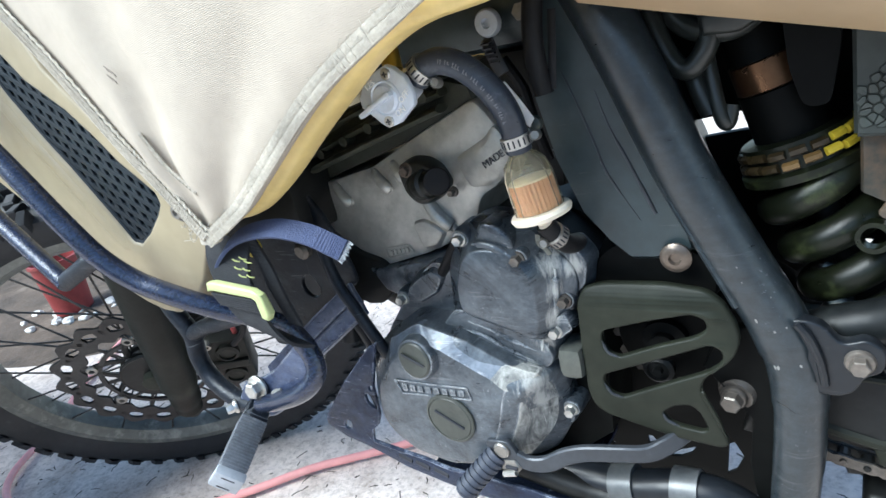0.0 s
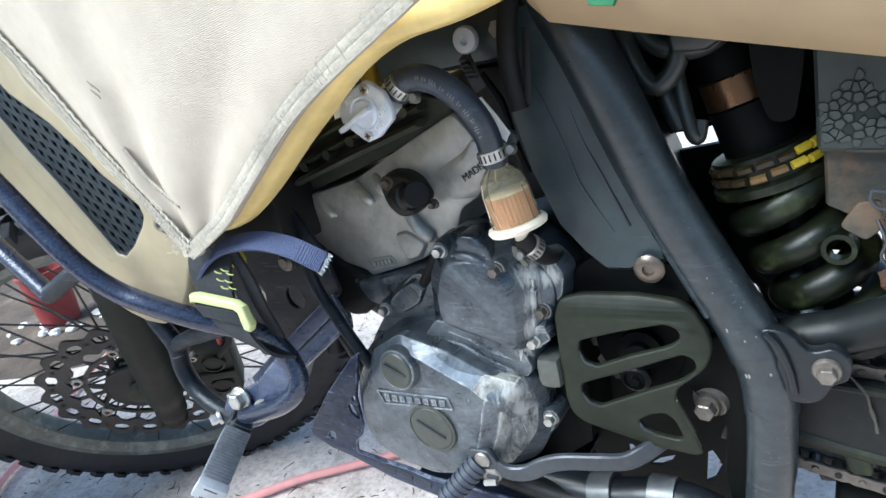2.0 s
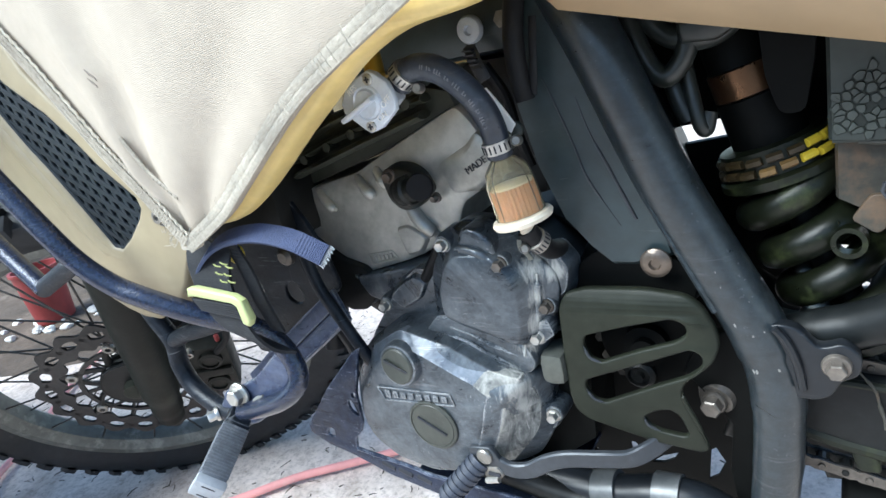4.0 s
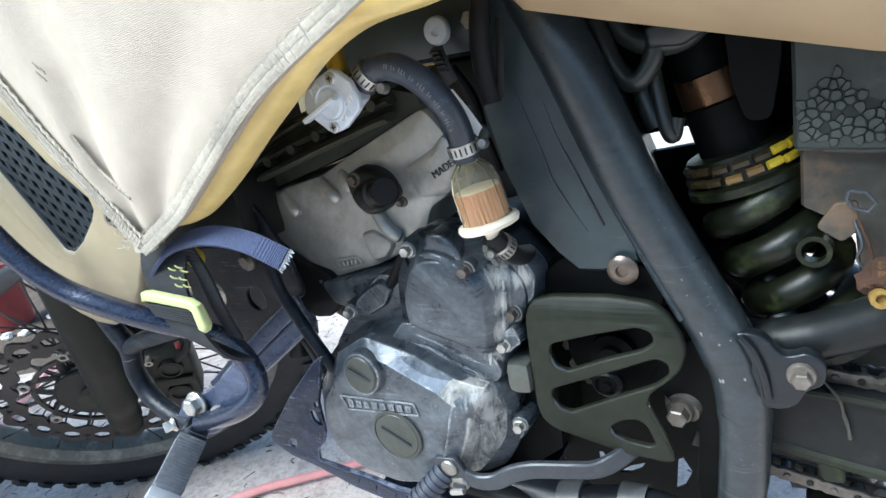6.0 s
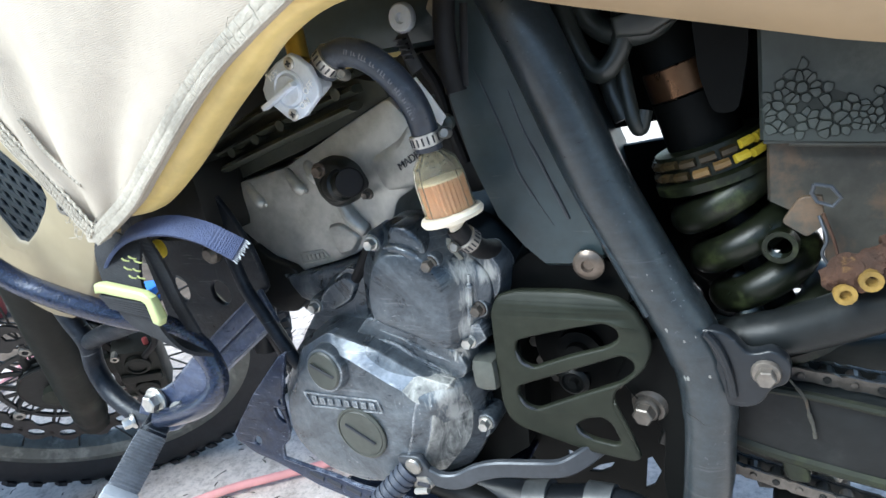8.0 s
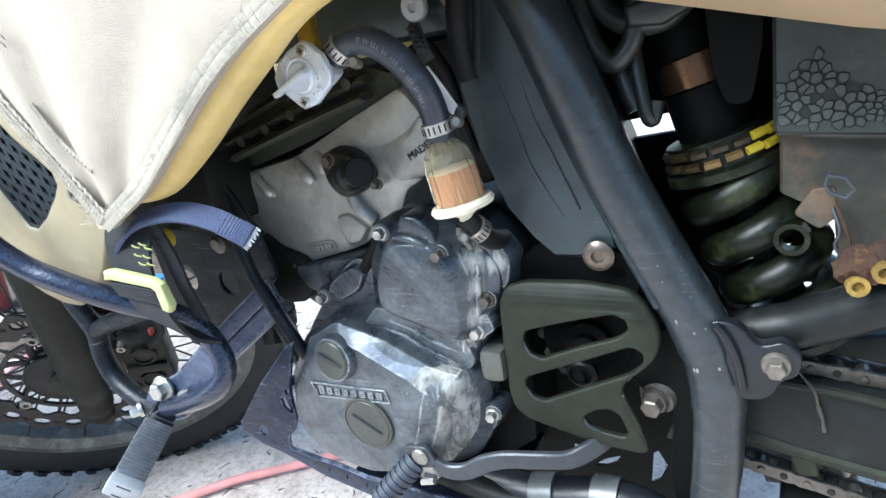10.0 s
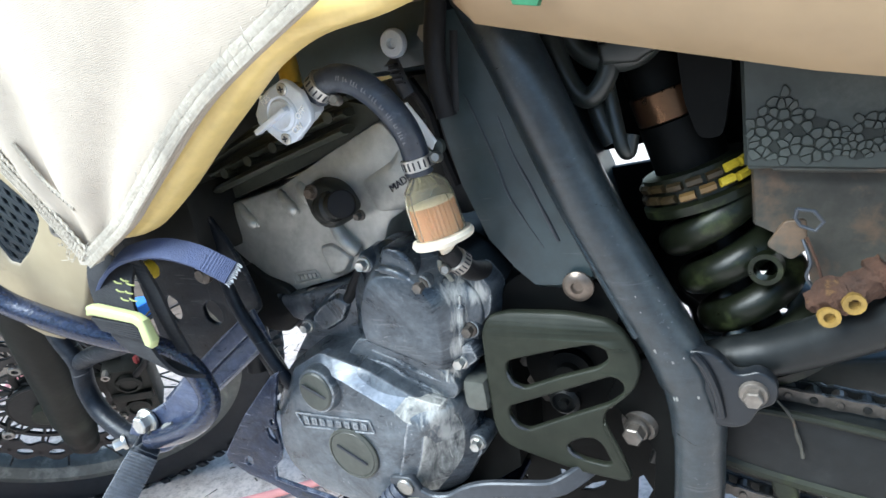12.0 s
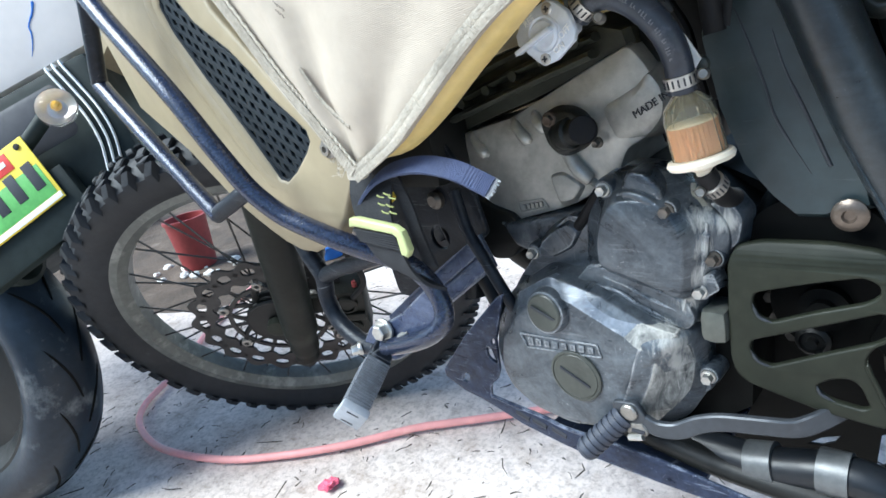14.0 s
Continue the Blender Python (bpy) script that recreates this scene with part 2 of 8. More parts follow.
CLAMP = mat("dull_plated_clamp", (0.095, 0.100, 0.102), 0.42, metal=0.2, vary=0.3, grain=50, bump=0.15, dust=(0.06, 0.058, 0.05), dust_amount=0.34, dust_scale=30)
TOERUB = mat("navy_toe_rubber", (0.036, 0.043, 0.062), 0.6, vary=0.3, grain=60, bump=0.2, dust=(0.13, 0.135, 0.15), dust_amount=0.34, dust_scale=30)
# near-black, so that the shade of deep recesses is in the colour
DEEP = mat("matt_black_grime_and_shade", (0.0028, 0.0032, 0.0030), 0.55, vary=0.4, grain=40, bump=0.2, dust=(0.015, 0.016, 0.012), dust_amount=0.28, spec=0.10)
TORN = mat("grubby_torn_thread", (0.20, 0.17, 0.14), 0.9, vary=0.3, bump=0.2)
WRAPPER = mat("pink_wrapper_foil", (0.70, 0.13, 0.20), 0.3, vary=0.3, grain=120, bump=0.3)
DECAL = mat("dark_green_decal", (0.03, 0.15, 0.07), 0.5, vary=0.2, grain=60, bump=0.1)
STITCH = mat("yellow_green_thread", (0.26, 0.28, 0.10), 0.8, vary=0.2, bump=0.2)
YELNUT = mat("corroded_yellow_plating", (0.30, 0.19, 0.045), 0.6, metal=0.3, vary=0.5, grain=90, bump=0.5, dust=(0.07, 0.03, 0.015), dust_amount=0.4, dust_scale=120)
HEADFIN = mat("dusty_green_grey_fins", (0.030, 0.033, 0.025), 0.5, vary=0.5, grain=40, bump=0.4, spec=0.4, dust=(0.11, 0.112, 0.085), dust_amount=0.40, dust_scale=26)
HOUSING = mat("grey_green_housing_paint", (0.10, 0.105, 0.092), 0.36, vary=0.25, grain=40, bump=0.15, metal=0.3)
ELBOW = mat("oily_black_rubber", (0.010, 0.011, 0.009), 0.45, vary=0.5, grain=60, bump=0.35, dust=(0.07, 0.066, 0.055), dust_amount=0.34, dust_scale=40)
WETTYRE = mat("dark_blue_tyre_rubber", (0.010, 0.017, 0.027), 0.40, vary=0.4, grain=24, bump=0.3, bump_scale=70, dust=(0.20, 0.215, 0.22), dust_amount=0.36, dust_scale=13, spec=0.30)
PLASTER = mat("grey_render", (0.24, 0.235, 0.23), 0.9, vary=0.15, grain=8, bump=0.4, bump_scale=60, bump_dist=0.004)
FORK = mat("grimy_fork_paint", (0.0055, 0.007, 0.005), 0.5, vary=0.5, grain=30, bump=0.3, spec=0.18, dust=(0.030, 0.034, 0.021), dust_amount=0.42, dust_scale=12)
CALIPER = mat("grimy_caliper_paint", (0.006, 0.007, 0.005), 0.5, vary=0.5, grain=60, bump=0.4, spec=0.25, dust=(0.034, 0.036, 0.026), dust_amount=0.36, dust_scale=40)
DISC = mat("brushed_brake_steel", (0.036, 0.035, 0.035), 0.45, metal=0.6, vary=0.25, grain=60, bump=0.1, dust=(0.030, 0.027, 0.024), dust_amount=0.4, dust_scale=20)
SPOKE = mat("dark_spoke_steel", (0.07, 0.068, 0.065), 0.45, metal=0.7, vary=0.3, grain=60, bump=0)
RIM = mat("grey_anodised_rim", (0.10, 0.105, 0.095), 0.45, metal=0.15, vary=0.4, grain=26, bump=0.15, dust=(0.34, 0.34, 0.31), dust_amount=0.46, dust_scale=20)


def clear_plastic(name, col, rough=0.08, clear=1.0):
    m = bpy.data.materials.new(name)
    m.use_nodes = True
    b = m.node_tree.nodes["Principled BSDF"]
    b.inputs["Base Color"].default_value = (*col, 1)
    b.inputs["Roughness"].default_value = rough
    b.inputs["Transmission Weight"].default_value = clear
    b.inputs["IOR"].default_value = 1.25
    return m


CLEAR = clear_plastic("clear_amber_plastic", (0.96, 0.90, 0.72), 0.05, 0.92)
LENS = clear_plastic("clear_indicator_lens", (0.97, 0.95, 0.93), 0.10, 0.93)


def concrete():
    m = bpy.data.materials.new("dusty_concrete")
    m.use_nodes = True
    n, l = m.node_tree.nodes, m.node_tree.links
    b = n["Principled BSDF"]
    b.inputs["Roughness"].default_value = 0.92
    tc = n.new("ShaderNodeTexCoord")

    def tex(scale, detail=8.0, rgh=0.62, kind="ShaderNodeTexNoise"):
        t = n.new(kind)
        t.inputs["Scale"].default_value = scale
        if kind == "ShaderNodeTexNoise":
            t.inputs["Detail"].default_value, t.inputs["Roughness"].default_value = detail, rgh
        l.new(tc.outputs["Object"], t.inputs["Vector"])
        return t.outputs[0]

    def ramp(src, *stops):
        r = n.new("ShaderNodeValToRGB")
        e = r.color_ramp.elements
        while len(e) < len(stops):
            e.new(0.5)
        for q, (p, c) in zip(e, stops):
            q.position, q.color = p, (*c, 1)
        l.new(src, r.inputs[0])
        return r.outputs[0]

    def blend(kind, fac, a, c):
        x = n.new("ShaderNodeMix")
        x.data_type, x.blend_type = "RGBA", kind
        x.inputs[0].default_value = fac
        l.new(a, x.inputs[6])
        l.new(c, x.inputs[7])
        return x.outputs[2]

    base = ramp(tex(2.2), (0.3, (0.52, 0.438, 0.392)), (0.5, (0.69, 0.600, 0.545)), (0.72, (0.78, 0.69, 0.635)))
    stain = ramp(tex(7.0, 9.0, 0.7), (0.34, (0.52, 0.47, 0.43)), (0.52, (1, 1, 1)))
    grit = ramp(tex(120.0, 4.0), (0.33, (0.62, 0.6, 0.58)), (0.5, (1, 1, 1)), (0.72, (1.12, 1.12, 1.1)))
    scuff = ramp(tex(24.0, 10.0, 0.78), (0.36, (0.55, 0.50, 0.45)), (0.50, (1, 1, 1)), (0.70, (1.06, 1.05, 1.02)))
    col = blend("MULTIPLY", 0.75, blend("MULTIPLY", 0.62, blend("MULTIPLY", 0.6, base, stain), scuff), grit)
    l.new(col, b.inputs["Base Color"])
    bn = n.new("ShaderNodeBump")
    bn.inputs["Strength"].default_value, bn.inputs["Distance"].default_value = 0.6, 0.006
    l.new(tex(45.0, 10.0, 0.75), bn.inputs["Height"])
    l.new(bn.outputs[0], b.inputs["Normal"])
    return m


CONCRETE = concrete()


def worn_casting(name, dark, light, rough, metal, spots=(), chalk=(0.50, 0.50, 0.47), rub=(0.40, 0.42, 0.44), rub_amount=0.6, turn=0.6, lumps=0.5, smear=(2.0, 2.0, 5.0), hair_amount=0.6, coat=0.0, spread=0.12, spec=0.6, fleck=(150.0, 0.34), specks=0.5, milk=0.55):
    """Painted cast metal that boots and grit have rubbed: smeared mottling, hair scratches, chalky bare patches and bright edges."""
    m = bpy.data.materials.new(name)
    m.use_nodes = True
    n, l = m.node_tree.nodes, m.node_tree.links
    b = n["Principled BSDF"]
    b.inputs["Metallic"].default_value = metal
    b.inputs["Specular IOR Level"].default_value = spec
    b.inputs["Coat Weight"].default_value, b.inputs["Coat Roughness"].default_value = coat, 0.18
    tc = n.new("ShaderNodeTexCoord")

    def noise_at(scale, detail, rgh, stretch=(1, 1, 1), spin=0.0, wander=0.0):
        mp = n.new("ShaderNodeMapping")
        mp.inputs["Scale"].default_value, mp.inputs["Rotation"].default_value = stretch, (0, spin, 0)
        l.new(tc.outputs["Object"], mp.inputs["Vector"])
        t = n.new("ShaderNodeTexNoise")
        t.inputs["Scale"].default_value, t.inputs["Detail"].default_value, t.inputs["Roughness"].default_value = scale, detail, rgh
        t.inputs["Distortion"].default_value = wander
        l.new(mp.outputs[0], t.inputs["Vector"])
        return t.outputs[0]

    def ramp(src, lo, hi, a=(0, 0, 0), c=(1, 1, 1)):
        r = n.new("ShaderNodeValToRGB")
        r.color_ramp.elements[0].position, r.color_ramp.elements[1].position = lo, hi
        r.color_ramp.elements[0].color, r.color_ramp.elements[1].color = (*a, 1), (*c, 1)
        l.new(src, r.inputs[0])
        return r.outputs[0]

    def calc(op, a, c):
        x = n.new("ShaderNodeMath")
        x.operation = op
        for sock, v in ((x.inputs[0], a), (x.inputs[1], c)):
            if isinstance(v, (int, float)):
                sock.default_value = v
            else:
                l.new(v, sock)
        return x.outputs[0]

    def mix(fac, a, c, kind="MIX"):
        x = n.new("ShaderNodeMix")
        x.data_type, x.blend_type = "RGBA", kind
        if isinstance(fac, float):
            x.inputs[0].default_value = fac
        else:
            l.new(fac, x.inputs[0])
        for sock, v in ((x.inputs[6], a), (x.inputs[7], c)):
            if isinstance(v, tuple):
                sock.default_value = (*v, 1)
            else:
                l.new(v, sock)
        return x.outputs[2]

    def near(places):
        total = None
        for place, r in places:
            d = n.new("ShaderNodeVectorMath")
            d.operation = "DISTANCE"
            d.inputs[1].default_value = place
            l.new(tc.outputs["Object"], d.inputs[0])
            f = n.new("ShaderNodeMapRange")
            f.inputs["From Min"].default_value, f.inputs["From Max"].default_value = r, r * 0.15
            l.new(d.outputs["Value"], f.inputs["Value"])
            total = f.outputs[0] if total is None else calc("MAXIMUM", total, f.outputs[0])
        return total

    smeared = noise_at(11.0, 9.0, 0.66, smear, turn, 2.2)
    col = ramp(smeared, 0.34, 0.68, dark, light)
    col = mix(0.9, col, ramp(noise_at(fleck[0], 6.0, 0.7), 0.3, 0.7, (1 - fleck[1],) * 3, (1 + fleck[1],) * 3), "MULTIPLY")
    milky = ramp(noise_at(13.0, 10.0, 0.74, (1, 1, 1.6), 0.3, 0.8), 0.52, 0.74)
    col = mix(calc("MULTIPLY", milky, milk), col, tuple(0.5 * (p + q) for p, q in zip(light, rub)))
    hair = calc("MULTIPLY", ramp(noise_at(2.2, 7.0, 0.7, (8, 8, 130), turn + 0.15), 0.585, 0.64), ramp(noise_at(19.0, 3.0, 0.5), 0.45, 0.62))
    hair2 = calc("MULTIPLY", ramp(noise_at(2.2, 7.0, 0.7, (130, 8, 9), turn - 0.5), 0.62, 0.67), ramp(noise_at(23.0, 3.0, 0.5, (1, 1, 1), 1.0), 0.5, 0.66))
    col = mix(calc("MULTIPLY", calc("MAXIMUM", hair, hair2), hair_amount), col, rub)
    grit = calc("MULTIPLY", ramp(noise_at(360.0, 4.0, 0.6), 0.64, 0.70), ramp(noise_at(24.0, 5.0, 0.6, (1, 1, 1), 0.0, 1.0), 0.48, 0.66))
    col = mix(calc("MULTIPLY", grit, specks), col, rub)
    soft = n.new("ShaderNodeBevel")
    soft.samples = 4
    soft.inputs["Radius"].default_value = 0.0035
    geo = n.new("ShaderNodeNewGeometry")
    dot = n.new("ShaderNodeVectorMath")
    dot.operation = "DOT_PRODUCT"
    l.new(soft.outputs[0], dot.inputs[0])
    l.new(geo.outputs["Normal"], dot.inputs[1])
    edge = ramp(calc("SUBTRACT", 1.0, dot.outputs["Value"]), 0.012, 0.09)
    edge = calc("MULTIPLY", edge, ramp(noise_at(70.0, 8.0, 0.7), 0.62 - 0.3 * rub_amount, 0.80 - 0.3 * rub_amount))
    col = mix(edge, col, rub)
    rgh = ramp(smeared, 0.3, 0.7, (rough - spread,) * 3, (rough + spread,) * 3)
    if spots:
        total = near(spots)
        bare = calc("ADD", calc("MULTIPLY", total, 0.42), noise_at(150.0, 12.0, 0.76, (1, 1, 0.16), 0.30, 0.5))
        bare = ramp(calc("MULTIPLY", bare, 0.5), 0.355, 0.455, (0, 0, 0), (0.8, 0.8, 0.8))
        col = mix(bare, col, chalk)
        rgh = mix(bare, rgh, (0.8, 0.8, 0.8))
    l.new(col, b.inputs["Base Color"])
    l.new(rgh, b.inputs["Roughness"])
    last = None
    for src, dist, power in ((noise_at(26.0, 3.0, 0.5), 0.006, 0.35 * lumps), (smeared, 0.004, 0.5 * lumps), (noise_at(260.0, 5.0, 0.7), 0.0006, 0.55)):
        bn = n.new("ShaderNodeBump")
        bn.inputs["Strength"].default_value, bn.inputs["Distance"].default_value = power, dist
        l.new(src, bn.inputs["Height"])
        if last:
            l.new(last, bn.inputs["Normal"])
        last = bn.outputs[0]
    l.new(last, b.inputs["Normal"])
    return m


CASE = worn_casting("worn_grey_engine_paint", (0.020, 0.028, 0.038), (0.118, 0.137, 0.157), 0.33, 0.35,
                    [((0.094, -0.115, 0.408), 0.030), ((0.098, -0.110, 0.385), 0.028), ((0.088, -0.110, 0.358), 0.026), ((0.076, -0.115, 0.332), 0.026), ((0.121, -0.100, 0.510), 0.020), ((0.118, -0.100, 0.488), 0.020), ((0.112, -0.100, 0.465), 0.020), ((0.106, -0.102, 0.440), 0.020), ((0.130, -0.09, 0.528), 0.022), ((0.134, -0.09, 0.505), 0.018)], lumps=0.6, rub_amount=0.78, hair_amount=0.32, coat=0.25, smear=(0.8, 0.8, 1.3), milk=0.4, specks=1.0)
FRAME = worn_casting("worn_black_frame_tube", (0.012, 0.0175, 0.021), (0.023, 0.031, 0.037), 0.33, 0.1, spread=0.06, spec=0.7, specks=0.7, milk=0.12, rub=(0.20, 0.21, 0.22), rub_amount=0.12, turn=0.5, lumps=0.06, hair_amount=0.15, coat=0.15)
GUARD = worn_casting("dark_blue_black_tube_paint", (0.011, 0.017, 0.038), (0.019, 0.027, 0.056), 0.25, 0.25, spread=0.04, spec=0.8, fleck=(380.0, 0.8), milk=0.08, rub=(0.20, 0.21, 0.24), rub_amount=0.1, turn=0.9, lumps=0.10, hair_amount=0.2, coat=0.15)
# the blue puts the sky's reflection into the paint colour
SKID = worn_casting("scratched_skid_paint_sky_tint", (0.008, 0.013, 0.030), (0.027, 0.038, 0.072), 0.36, 0.1, spec=0.25, milk=0.2, rub=(0.30, 0.34, 0.43), rub_amount=0.6, turn=0.4, lumps=0.3, smear=(1.6, 1.6, 3.0), specks=1.0, hair_amount=0.7)
BRACE = worn_casting("scratched_blue_steel", (0.022, 0.033, 0.075), (0.075, 0.098, 0.170), 0.34, 0.3, milk=0.30, rub=(0.46, 0.48, 0.50), rub_amount=0.7, turn=-0.62, lumps=0.25, smear=(1.4, 1.4, 2.6), specks=0.7)
# pale blue-grey: the sky's highlight on the rubbed edge is in the paint
SHEENEDGE = worn_casting("engine_edge_painted_sheen", (0.060, 0.074, 0.096), (0.165, 0.195, 0.240), 0.36, 0.3, rub=(0.52, 0.54, 0.56), rub_amount=0.5, lumps=0.35, coat=0.1, smear=(0.5, 0.5, 0.8), milk=0.35, hair_amount=0.4)
CHALKY = worn_casting("chalk_scuffed_alloy", (0.034, 0.040, 0.044), (0.46, 0.46, 0.43), 0.6, 0.2, rub=(0.66, 0.65, 0.60), rub_amount=0.6, turn=0.25, lumps=0.9, smear=(5.0, 5.0, 0.8))
PLATEPAINT = worn_casting("scuffed_black_plate_paint", (0.004, 0.006, 0.010), (0.014, 0.018, 0.026), 0.38, 0.1, spec=0.25, milk=0.18, rub=(0.22, 0.23, 0.24), rub_amount=0.4, turn=0.3, lumps=0.3, smear=(1.2, 1.2, 2.0))


# ---- mesh tools ----
def link(name, bm, material, parent=None, label="", smooth=True, sub=0, sharp=35):
    me = bpy.data.meshes.new(name)
    bmesh.ops.remove_doubles(bm, verts=bm.verts, dist=1e-6)
    bmesh.ops.recalc_face_normals(bm, faces=bm.faces)
    if smooth:
        for f in bm.faces:
            f.smooth = True
        lim = radians(sharp)
        for e in bm.edges:
            if len(e.link_faces) == 2 and e.calc_face_angle(0) > lim:
                e.smooth = False
    bm.to_mesh(me)
    bm.free()
    me.materials.append(material)
    ob = new(name, me)
    if sub:
        s = ob.modifiers.new("soft", "SUBSURF")
        s.levels = s.render_levels = sub
    if parent:
        ob.parent = parent
    if label:
        ob["label"] = label
    return ob


def part(name, bm, material, parent, label="", **kw):
    return link(name, bm, material, parent, label, **kw)


def thing(name, label, category, group="", at=(0, 0, 0)):
    ob = new(name)
    ob.location = at
    ob.empty_display_size = 0.05
    return tagged(ob, label, category, group)


def spline(pts, steps=8):
    """A smooth line through points."""
    p = [Vector(q) for q in pts]
    if len(p) < 3:
        return p
    p = [2 * p[0] - p[1]] + p + [2 * p[-1] - p[-2]]
    out = []
    for i in range(1, len(p) - 2):
        a, b, c, d = p[i - 1:i + 3]
        for k in range(steps):
            t = k / steps
            out.append(0.5 * (2 * b + (c - a) * t + (2 * a - 5 * b + 4 * c - d) * t * t + (3 * b - a - 3 * c + d) * t ** 3))
    out.append(p[-2])
    return out


def tube(pts, r, seg=14, steps=8, bm=None, caps=True, flat=None):
    """A round bar along a smooth line; r a number or one for each line point; flat: (width, height) factors."""
    bm = bm or bmesh.new()
    line = spline(pts, steps) if steps > 1 else [Vector(p) for p in pts]
    n = len(line)
    rad = [r] * n if not isinstance(r, (list, tuple)) else [r[min(len(r) - 1, int(i * (len(r) - 1) / max(1, n - 1) + 0.5))] for i in range(n)]
    fx, fy = flat or (1, 1)
    rings, up = [], None
    for i, p in enumerate(line):
        d = (line[min(i + 1, n - 1)] - line[max(i - 1, 0)]).normalized()
        if up is None:
            up = Vector((0, 1, 0)) if abs(d.y) < 0.9 else Vector((0, 0, 1))
        side = d.cross(up).normalized()
        up = side.cross(d).normalized()
        rings.append([bm.verts.new(p + rad[i] * (fx * math.cos(a) * side + fy * math.sin(a) * up)) for a in [2 * math.pi * k / seg for k in range(seg)]])
    for a, b in zip(rings, rings[1:]):
        for k in range(seg):
            bm.faces.new((a[k], a[(k + 1) % seg], b[(k + 1) % seg], b[k]))
    if caps:
        bm.faces.new(rings[0])
        bm.faces.new(rings[-1])
    return bm


def strip(pts, half, thick, steps=8):
    """A flat forged bar along a smooth line in the x-z plane: half its height, half its thickness, edges taken off."""
    bm, line = bmesh.new(), spline(pts, steps)
    rows = []
    for i, p in enumerate(line):
        d = (line[min(i + 1, len(line) - 1)] - line[max(i - 1, 0)]).normalized()
        up = d.cross(Vector((0, -1, 0))).normalized()
        if up.z < 0:
            up = -up
        out = d.cross(up).normalized()
        rows.append([bm.verts.new(p + up * half * a + out * thick * b) for a, b in ((1, 0.6), (0.82, 1), (-0.82, 1), (-1, 0.6), (-1, -0.6), (-0.82, -1), (0.82, -1), (1, -0.6))])
    for a, b in zip(rows, rows[1:]):
        for k in range(8):
            bm.faces.new((a[k], a[(k + 1) % 8], b[(k + 1) % 8], b[k]))
    bm.faces.new(rows[0])
    bm.faces.new(rows[-1])
    return bm


def sheet(left, right, deep=0.010, n=6):
    """A cast facet stretched between two smooth lines, with a body behind it."""
    bm = bmesh.new()
    a, b = spline(left, 6), spline(right, 6)
    m = min(len(a), len(b))
    grid = [[bm.verts.new(a[i * (len(a) - 1) // (m - 1)].lerp(b[i * (len(b) - 1) // (m - 1)], k / n)) for k in range(n + 1)] for i in range(m)]
    back = [[bm.verts.new(v.co + Vector((0, deep, 0))) for v in row] for row in grid]
    for i in range(m - 1):
        for k in range(n):
            bm.faces.new((grid[i][k], grid[i][k + 1], grid[i + 1][k + 1], grid[i + 1][k]))
            bm.faces.new((back[i][k], back[i][k + 1], back[i + 1][k + 1], back[i + 1][k]))
        for k in (0, n):
            bm.faces.new((grid[i][k], grid[i + 1][k], back[i + 1][k], back[i][k]))
    for i in (0, m - 1):
        for k in range(n):
            bm.faces.new((grid[i][k], grid[i][k + 1], back[i][k + 1], back[i][k]))
    return bm


def basis(n):
    n = Vector(n).normalized()
    a = n.orthogonal().normalized() if abs(n.z) > 0.9 else Vector((0, 0, 1)).cross(n).normalized()
    return a, n.cross(a), n


def lathe(at, axis, profile, seg=24, bm=None, sides=None):
    """Turned shape: profile of (radius, along) from at along axis."""
    bm = bm or bmesh.new()
    a, b, n = basis(axis)
    at = Vector(at)
    rings = []
    for r, h in profile:
        if r < 1e-6:
            rings.append([bm.verts.new(at + n * h)])
        else:
            rings.append([bm.verts.new(at + n * h + r * (math.cos(t) * a + math.sin(t) * b)) for t in [2 * math.pi * k / seg for k in range(seg)]])
    for p, q in zip(rings, rings[1:]):
        for k in range(seg):
            j = (k + 1) % seg
            if len(p) == 1 and len(q) == 1:
                continue
            if len(p) == 1:
                bm.faces.new((p[0], q[j], q[k]))
            elif len(q) == 1:
                bm.faces.new((p[k], p[j], q[0]))
            else:
                bm.faces.new((p[k], p[j], q[j], q[k]))
    for ring in (rings[0], rings[-1]):
        if len(ring) > 2 and tuple(profile[0]) != tuple(profile[-1]):
            bm.faces.new(ring)
    return bm


def hexbolt(at, axis, r, h, bm=None, flange=1.45):
    """Flanged hex head."""
    bm = lathe(at, axis, [(r * flange, 0), (r * flange, h * 0.2), (r * flange * 0.9, h * 0.32), (r * 0.9, h * 0.34)], 20, bm)
    at = Vector(at) + Vector(axis).normalized() * h * 0.3
    return lathe(at, axis, [(r, 0), (r, h * 0.6), (r * 0.86, h * 0.7), (r * 0.5, h * 0.66), (0, h * 0.64)], 6, bm)


